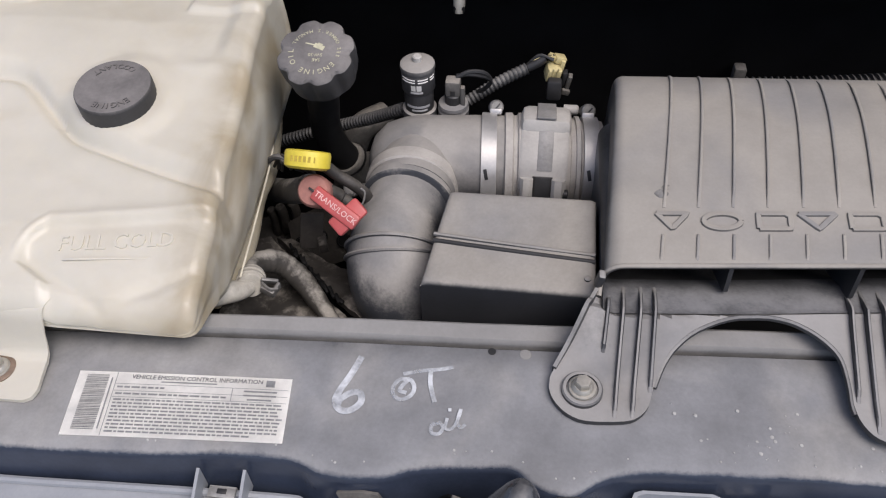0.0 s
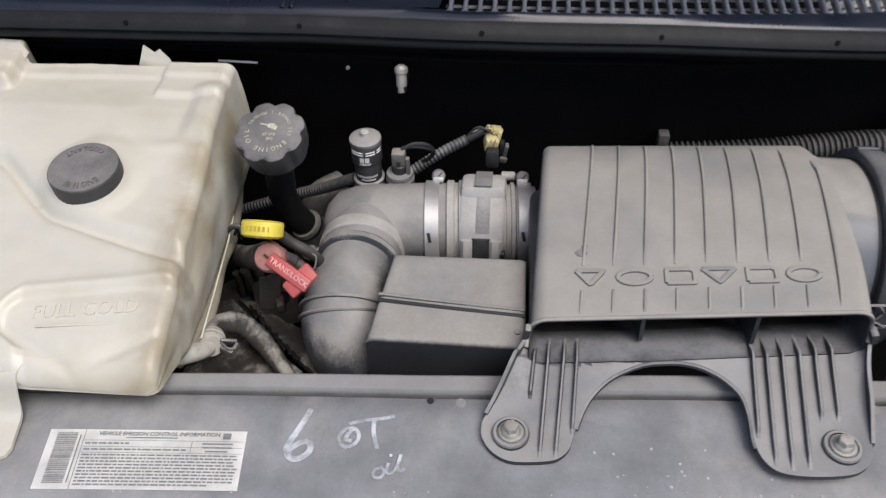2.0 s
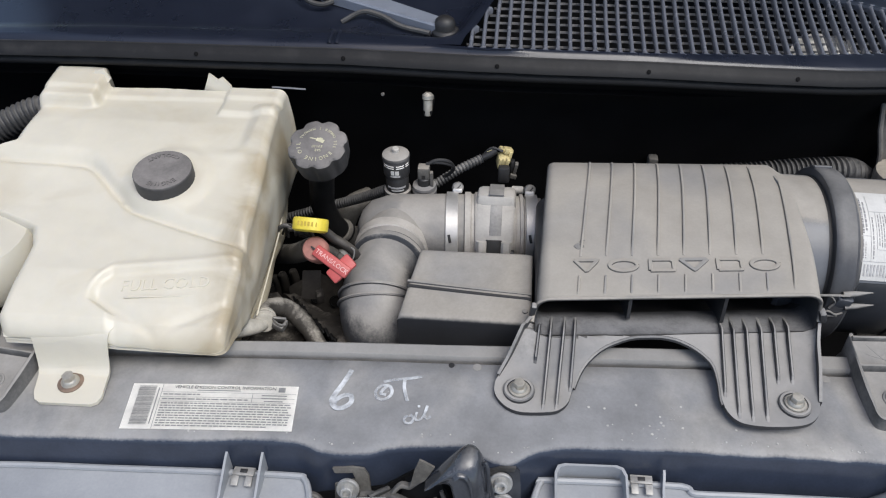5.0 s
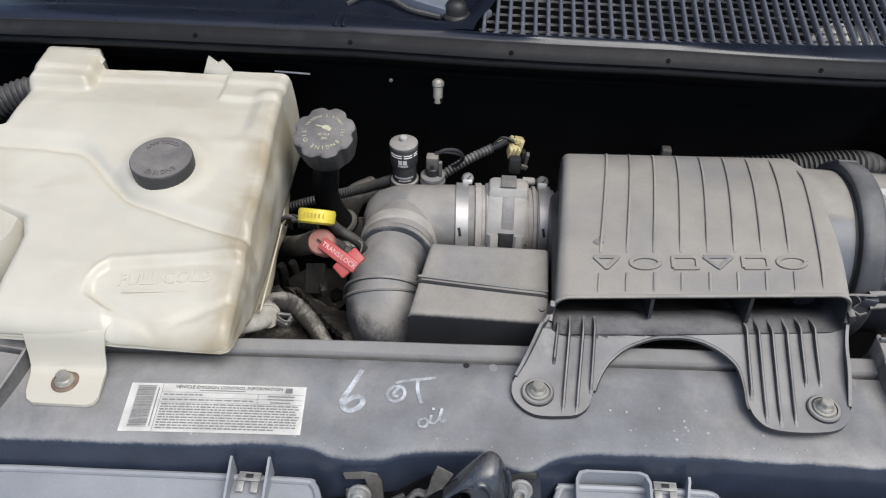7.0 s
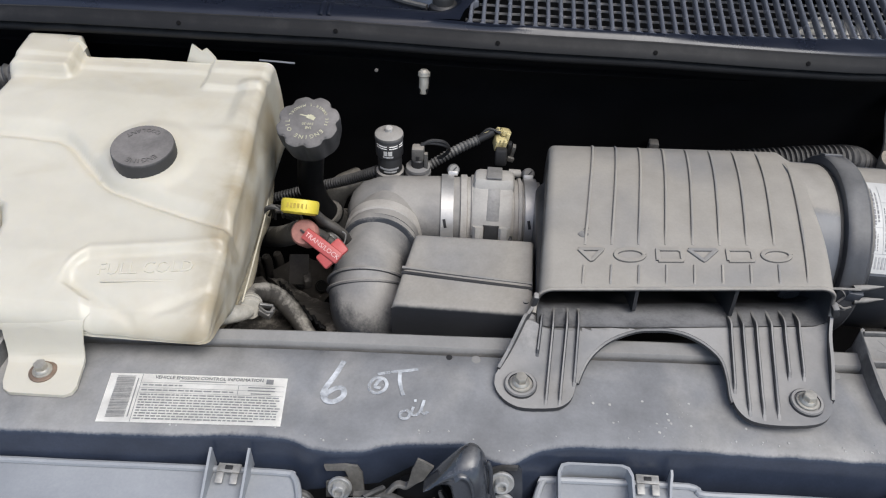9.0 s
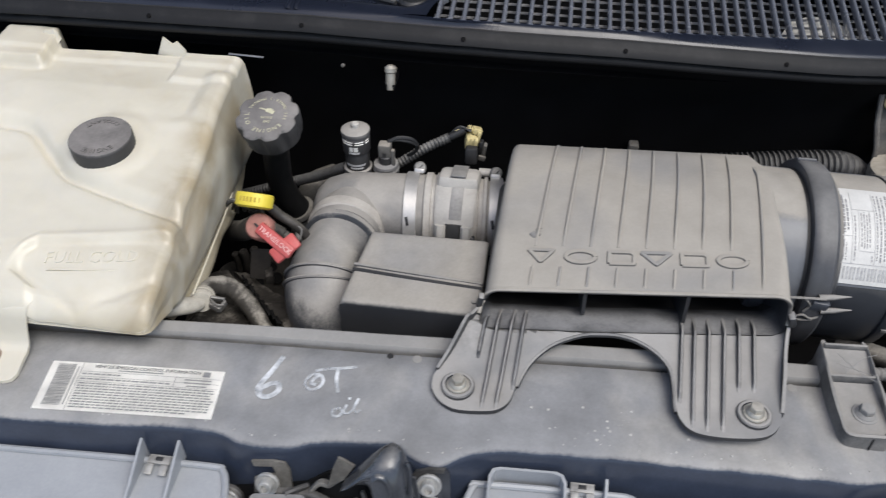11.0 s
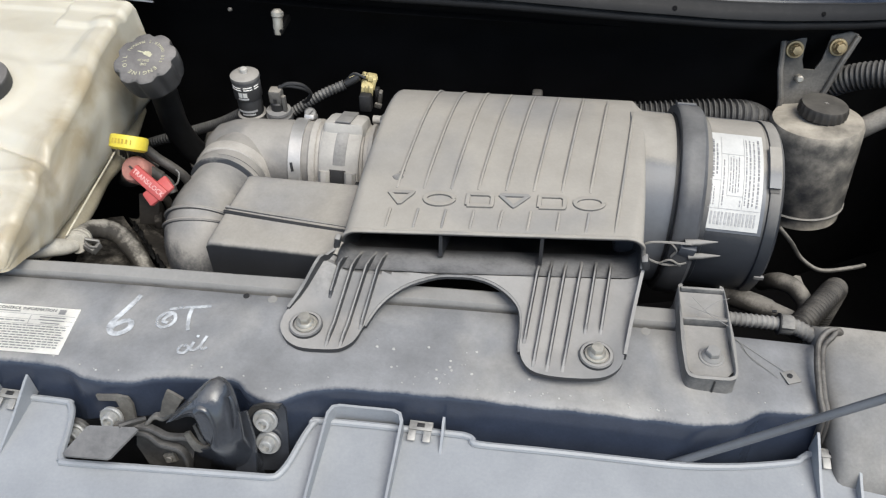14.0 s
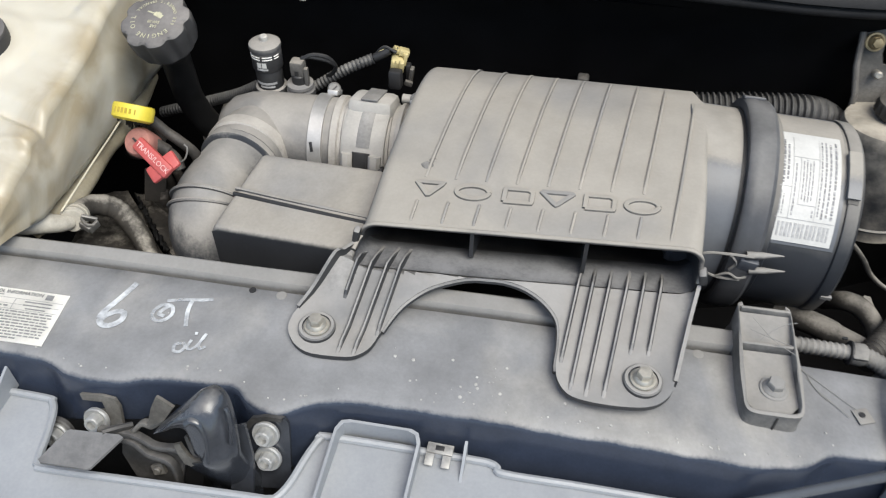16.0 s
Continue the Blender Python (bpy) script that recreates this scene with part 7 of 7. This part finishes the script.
# ---- mounting brackets on the support ----
def channel_mount(x, y, label, w=0.056, turn=0.0):
    """A tub-shaped bracket: a floor, a low wall all round with round front corners, a cross wall and a rising rear floor."""
    z = panel_z(x)
    m = thing("mounting_bracket", (x, y, z), label, "bracket", "brackets on the radiator support")
    base = Matrix.Translation((x, y, z)) @ Matrix.Rotation(radians(turn), 4, "Z")
    h = w / 2
    part("base", turned(plate([(-h, -0.04), (-h + 0.012, -0.053), (h - 0.012, -0.053), (h, -0.04), (h, 0.066), (-h, 0.066)], lambda a, b: lerp(b, (-0.05, 0.024, 0.028, 0.066), (0.017, 0.017, 0.02, 0.032)), 0.034, cuts=(0.0, 0.024, 0.028, 0.045)), base), M_BRACKET, m)
    ring = smooth_line([(-h + 0.004, 0.073, 0), (-h - 0.0005, 0.066, 0), (-h, 0.03, 0), (-h, -0.03, 0), (-h + 0.001, -0.048, 0), (-h + 0.008, -0.0545, 0), (0, -0.055, 0), (h - 0.008, -0.0545, 0), (h - 0.001, -0.048, 0), (h, -0.03, 0), (h, 0.03, 0), (h - 0.0015, 0.066, 0), (h - 0.006, 0.073, 0)], 5)
    wall = bmesh.new()
    rows = []
    for q in ring:
        top = lerp(q.y, (-0.056, -0.05, -0.03, 0.03, 0.07), (0.023, 0.0235, 0.026, 0.031, 0.037))
        out = Vector((q.x, q.y + 0.01, 0)).normalized() * 0.0035
        foot = out * 2.2
        rows.append([wall.verts.new(c) for c in ((q.x + foot.x, q.y + foot.y, -0.012), (q.x + out.x, q.y + out.y, 0.0), (q.x + out.x, q.y + out.y, top - 0.001), (q.x, q.y, top), (q.x - out.x * 0.4, q.y - out.y * 0.4, top - 0.001), (q.x - out.x * 0.4, q.y - out.y * 0.4, 0.002))])
    for a, b in zip(rows, rows[1:]):
        for k in range(5):
            wall.faces.new((a[k], a[k + 1], b[k + 1], b[k]))
    wall.faces.new(rows[0])
    wall.faces.new(rows[-1][::-1])
    part("side_wall", turned(wall, base), M_BRACKET, m, smooth=50)
    part("cross_wall", turned(rbox((0, 0.026, 0.021), (w, 0.0035, 0.016), 0.001), base), M_BRACKET, m)
    part("rear_edge", turned(rbox((0, 0.067, 0.033), (w * 0.96, 0.004, 0.012), 0.0015), base), M_BRACKET, m)
    part("split", turned(rbox((0.003, -0.0588, 0.004), (0.002, 0.002, 0.03), 0.0003), base), M_BLACK, m)
    hex_bolt(m, base @ Vector((0.004, -0.022, 0.016)), size=0.009, washer=0.015, material=M_LIP)
    return m


channel_mount(0.613, 0.458, "dusty grey plastic channel bracket bolted on the support", 0.055, 3)
channel_mount(-0.555, 0.39, "dusty grey plastic bracket bolted beside the coolant bottle", 0.075, -6)
sp = solo("small_screw_plate", join(rbox((0.7145, 0.4395, panel_z(0.7145) + 0.001), (0.018, 0.018, 0.002), 0.0008, (0, 5, 25))), M_BRACKET, "small square dusty clip plate with a dark hole on the support", "plate")
part("hole", lathe([(0.0032, -0.001), (0.0032, 0.0012), (0.0015, 0.0014)], (0.713, 0.44, panel_z(0.713) + 0.002), n=14), M_BLACK, sp)

# ---- right side ----
side = thing("lamp_housing_panel", (0.85, 0.45, -0.1), "dusty tan plastic side panel beside the support", "side panel")
part("body", pillow([0.33 + 0.2 * k / 16 for k in range(17)], lambda y: lerp(y, (0.33, 0.37, 0.42, 0.53), (0.765, 0.759, 0.751, 0.752)), lambda y: 1.2, lambda x, y: -0.025 + 0.12 * (y - 0.45) - 0.03 * max(0.4 - y, 0) / 0.07, lambda x, y: -0.25, 20, 0.02), M_TAN, side)
M_EDGE = mat("worn_brown_rubber", (0.055, 0.05, 0.045), 0.6, var=0.3, scale=50, dust=0.6, dust_col=(0.22, 0.208, 0.19), dust_lo=0.35, dust_hi=1.0)
for k, r in ((0, 0.0038), (1, 0.0034)):
    part("edge_strap", pipe([(0.785 + 0.002 * k, 0.512, -0.03), (0.772, 0.5055 - 0.003 * k, -0.012), (0.7585 + 0.006 * k, 0.4985 - 0.006 * k, -0.011), (0.7475 + 0.005 * k, 0.481 - 0.004 * k, -0.0135), (0.7425 + 0.005 * k, 0.45, -0.017), (0.741 + 0.005 * k, 0.41, -0.024), (0.7435 + 0.005 * k, 0.389, -0.036), (0.748 + 0.005 * k, 0.38, -0.11)], r, 12, 8, 1.3), M_EDGE, side, "dark rubber edge strap")
part("hole", lathe([(0.006, 0), (0.006, 0.003), (0.003, 0.004)], (0.86, 0.42, -0.027), n=12), M_BLACK, side)

M_BRASSY = mat("tarnished_yellow_zinc", (0.34, 0.27, 0.16), 0.45, 0.7, var=0.3, scale=80)
M_TANK_CAP = mat("brown_dusty_cap", (0.028, 0.026, 0.024), 0.55, var=0.2, scale=40, dust=0.5, dust_col=(0.13, 0.12, 0.105), dust_lo=0.3, dust_hi=1.0)
tank = thing("power_steering_tank", (0.826, 0.955, -0.2), "smudged grey steering fluid tank with a ribbed black cap", "tank")
TKX, TKY, TKZ = 0.822, 0.956, -0.014
TAX = (-0.07, 0.13, 1)
part("body", lathe([(0.058, -0.176), (0.065, -0.172), (0.067, -0.148), (0.0685, -0.146), (0.0712, -0.02), (0.0712, -0.008), (0.068, 0.0), (0.04, 0.004)], (TKX, TKY, TKZ), TAX, 56), M_TANK, tank)
part("seam", lathe([(0.068, -0.003), (0.07, 0), (0.068, 0.003)], (TKX + 0.0103, TKY - 0.0192, TKZ - 0.1475), TAX, 48), M_TAN, tank)
part("cap", lathe([(0.033, 0.0), (0.037, 0.004), (0.037, 0.017), (0.035, 0.0215), (0.02, 0.0235), (0.008, 0.024)], (TKX + 0.004, TKY + 0.004, TKZ + 0.004), (0.04, 0.1, 1), 88, 0, lambda a, h: 1 + (0.025 * math.cos(22 * a) if h < 0.02 else 0)), M_TANK_CAP, tank)
part("cap_mark", turned(letters("+", 0.014, 0.0004), aim((0.04, 0.1, 1), (TKX + 0.006, TKY + 0.004, TKZ + 0.0285))), M_TAN, tank)
part("outlet", pipe([(TKX + 0.06, TKY + 0.0, TKZ - 0.02), (TKX + 0.1, TKY + 0.01, TKZ + 0.005), (TKX + 0.15, TKY + 0.02, TKZ + 0.03)], 0.016, 14), M_HOSE, tank)
def bracket_y(z):
    return 1.012 + 0.28 * z


br = plate([(0.77, -0.05), (0.825, -0.05), (0.836, 0.0), (0.848, 0.04), (0.866, 0.092), (0.853, 0.096), (0.826, 0.088), (0.82, 0.05), (0.812, 0.034), (0.796, 0.034), (0.79, 0.05), (0.79, 0.082), (0.768, 0.082), (0.752, 0.078), (0.758, 0.03), (0.77, -0.02)], lambda x, y: 0.0, 0.003)
for v in br.verts:
    v.co = (v.co.x, bracket_y(v.co.y) - v.co.z, v.co.y)
part("bracket", br, M_BEIGE_GREY, tank, "weathered forked metal bracket")
part("bracket_rib", sweep([Vector((x, bracket_y(z) - 0.004, z)) for x, z in ((0.772, -0.04), (0.77, -0.01), (0.76, 0.03), (0.755, 0.078))], 0.0045, 8), M_BEIGE_GREY, tank)
part("bracket_rib", sweep([Vector((x, bracket_y(z) - 0.004, z)) for x, z in ((0.824, -0.04), (0.834, 0.0), (0.848, 0.045), (0.865, 0.092))], 0.0045, 8), M_BEIGE_GREY, tank)
for bx, bz in ((0.774, 0.066), (0.838, 0.074)):
    hex_bolt(tank, (bx, bracket_y(bz) - 0.004, bz), (0.1, -0.9, 0.35), 0.008, 0.014, M_BRASSY)
part("bracket_stud", lathe([(0.006, 0), (0.006, 0.014), (0.004, 0.016)], (0.79, bracket_y(0.022) - 0.002, 0.022), (0, -0.9, 0.3), 12), M_ZINC, tank)

M_CORR = mat("dusty_corrugated_plastic", (0.03, 0.03, 0.031), 0.5, var=0.2, scale=60, dust=0.5, dust_col=(0.17, 0.165, 0.156), dust_lo=0.3, dust_hi=1.0)
solo("corrugated_hose", ribbed([(0.38, 0.985, -0.076), (0.46, 0.98, -0.066), (0.55, 0.982, -0.058), (0.64, 0.99, -0.05), (0.72, 1.0, -0.051), (0.77, 1.03, -0.09)], 0.0285, 0.0085, 0.18, 22), M_CORR, "dark dusty corrugated hose behind the air box", "hose")
solo("corrugated_hose", ribbed([(0.845, 1.06, -0.02), (0.885, 1.035, 0.02), (0.95, 1.01, 0.05), (1.06, 1.0, 0.08)], 0.0225, 0.0075, 0.2, 22), M_CORR, "dark dusty corrugated hose above the steering fluid tank", "hose")
stud = thing("firewall_stud", (0.374, 1.0, -0.04), "pale metal stud bracket on the firewall", "stud")
part("bracket", rbox((0.374, 1.0, -0.048), (0.018, 0.02, 0.03), 0.004), M_BEIGE_GREY, stud)
hook = thing("hood_bump_stop", (-0.026, 0.885, 0.137), "small pale metal stud on the firewall", "stud")
part("mount", rbox((-0.026, 0.9, 0.118), (0.014, 0.05, 0.012), 0.003), M_NEAR_BLACK, hook)
part("stem", lathe([(0.006, -0.022), (0.0075, -0.012), (0.0075, 0.004), (0.0095, 0.006), (0.0095, 0.012), (0.005, 0.016)], (-0.026, 0.885, 0.134), (0, 0.3, 1), 16), M_ZINC, hook)
solo("hood_cable_clip", lathe([(0.003, 0), (0.003, 0.004), (0.002, 0.005)], (-0.1, 0.887, 0.145), (0, -1, 0.4), 10), M_BEIGE_GREY, "tiny pale screw on the firewall", "screw")

# pipes in the right gap
M_CONDUIT = mat("dusty_pale_conduit", (0.085, 0.083, 0.08), 0.65, var=0.2, scale=40, dust=0.8, dust_col=(0.25, 0.242, 0.226), dust_lo=0.1, dust_hi=0.95)
M_MUD = mat("muddy_tan_rubber", (0.035, 0.032, 0.028), 0.7, var=0.35, scale=36, dust=0.85, dust_col=(0.22, 0.205, 0.18), dust_lo=0.4, dust_hi=0.95, patchy=1.2)
# M_DEEP's colour is darkened for the shade low in the right gap.
M_DEEP = mat("shade_darkened_conduit", (0.02, 0.018, 0.016), 0.6, var=0.3, scale=40, dust=0.5, dust_col=(0.13, 0.12, 0.105), dust_lo=0.55, dust_hi=1.1, patchy=1.3)
solo("bent_pipe", pipe([(0.735, 0.705, -0.03), (0.7559, 0.698, -0.05), (0.7782, 0.6992, -0.08), (0.8084, 0.6931, -0.094), (0.8532, 0.7051, -0.094), (0.88, 0.73, -0.11)], 0.0032, 10), M_MUD, "thin dusty steel pipe behind the canister", "pipe")
solo("ribbed_conduit", ribbed([(0.638, 0.5225, -0.03), (0.675, 0.5245, -0.032), (0.713, 0.5262, -0.034)], 0.0092, 0.0066, 0.14, 18), M_CONDUIT, "short dusty ribbed conduit behind the bracket", "conduit")
fit_c = thing("conduit_joint", (0.74, 0.52, -0.04), "dusty conduit joint with a dark clip", "conduit")
part("collar", join(lathe([(0.0118, 0.002), (0.0128, 0.004), (0.0128, 0.016), (0.0118, 0.018)], (0.711, 0.5262, -0.034), (1, 0.02, -0.05), 20), rbox((0.721, 0.518, -0.027), (0.016, 0.01, 0.006), 0.0012, (20, 0, 0))), M_CONDUIT, fit_c)
part("cone", ribbed([(0.727, 0.5265, -0.0345), (0.742, 0.522, -0.0375), (0.756, 0.515, -0.042)], 0.0105, 0.0058, 0.1, 16), M_CONDUIT, fit_c)
part("clip", join(lathe([(0.0125, -0.0016), (0.0138, -0.001), (0.0138, 0.001), (0.0125, 0.0016)], (0.7125, 0.5262, -0.034), (1, 0.02, -0.05), 22), rbox((0.7075, 0.54, -0.027), (0.006, 0.003, 0.003), 0.0006)), M_BLACK, fit_c)
solo("ribbed_conduit", ribbed([(0.742, 0.545, -0.062), (0.76, 0.567, -0.066), (0.782, 0.598, -0.073), (0.806, 0.635, -0.086), (0.83, 0.675, -0.11), (0.848, 0.71, -0.16), (0.855, 0.73, -0.24)], 0.0165, 0.0075, 0.16, 20), M_DEEP, "ribbed conduit, darkened for shade, going down behind the side panel", "conduit")
low_r = thing("lower_fitting", (0.74, 0.6, -0.14), "pale dusty moulded pipe low beside the canister", "fitting")
part("pipe_body", pipe([(0.67, 0.652, -0.12), (0.705, 0.624, -0.103), (0.735, 0.598, -0.093), (0.758, 0.575, -0.085), (0.775, 0.556, -0.085)], [0.015] * 14 + [0.0135] * 19, 18), M_MUD, low_r)
part("elbow", pipe([(0.738, 0.7, -0.14), (0.743, 0.682, -0.115), (0.752, 0.67, -0.102), (0.766, 0.658, -0.098), (0.778, 0.64, -0.102), (0.784, 0.62, -0.115)], [0.0105 + 0.0025 * math.sin(math.pi * k / 40) for k in range(41)], 14), M_MUD, low_r)
part("horn", plate([(0.758, 0.664), (0.77, 0.676), (0.777, 0.675), (0.782, 0.655), (0.778, 0.642)], lambda x, y: -0.095 + 0.2 * (y - 0.66), 0.006, bevel=0.0015), M_MUD, low_r)
# upper left corner behind the bottle
solo("wiring_loom", ribbed([(-0.66, 0.88, 0.1), (-0.7, 0.87, 0.1), (-0.76, 0.84, 0.08), (-0.82, 0.8, 0.05)], 0.024, 0.009, 0.14, 16), M_LOOM, "dark ribbed hose behind the coolant bottle", "cable")
solo("steel_rod", pipe([(-0.68, 0.86, 0.12), (-0.69, 0.82, 0.05), (-0.7, 0.79, -0.02)], 0.005, 8), M_BEIGE_GREY, "thin pale rod behind the coolant bottle", "rod")

# fine strands of cobweb beside the bracket
web = []
for pts in ([(0.64, 0.494), (0.658, 0.481), (0.667, 0.463), (0.681, 0.45), (0.7, 0.434)], [(0.645, 0.49), (0.673, 0.47), (0.69, 0.458), (0.708, 0.446), (0.72, 0.438)], [(0.66, 0.474), (0.672, 0.456), (0.69, 0.443)]):
    web.append(pipe([(x, y, panel_z(x) + 0.0016) for x, y in pts], 0.0004, 5))
for pts in ([(0.592, 0.495, 0.014), (0.61, 0.49, 0.012), (0.636, 0.478, 0.016)], [(0.595, 0.508, 0.018), (0.615, 0.488, 0.012), (0.638, 0.47, 0.012)], [(0.6, 0.482, 0.012), (0.622, 0.5, 0.02), (0.638, 0.505, 0.024)]):
    web.append(pipe(pts, 0.0004, 5))
solo("cobweb", join(*web), M_LIP, "fine dusty cobweb strands across the bracket and panel", "cobweb", kind="stuff")
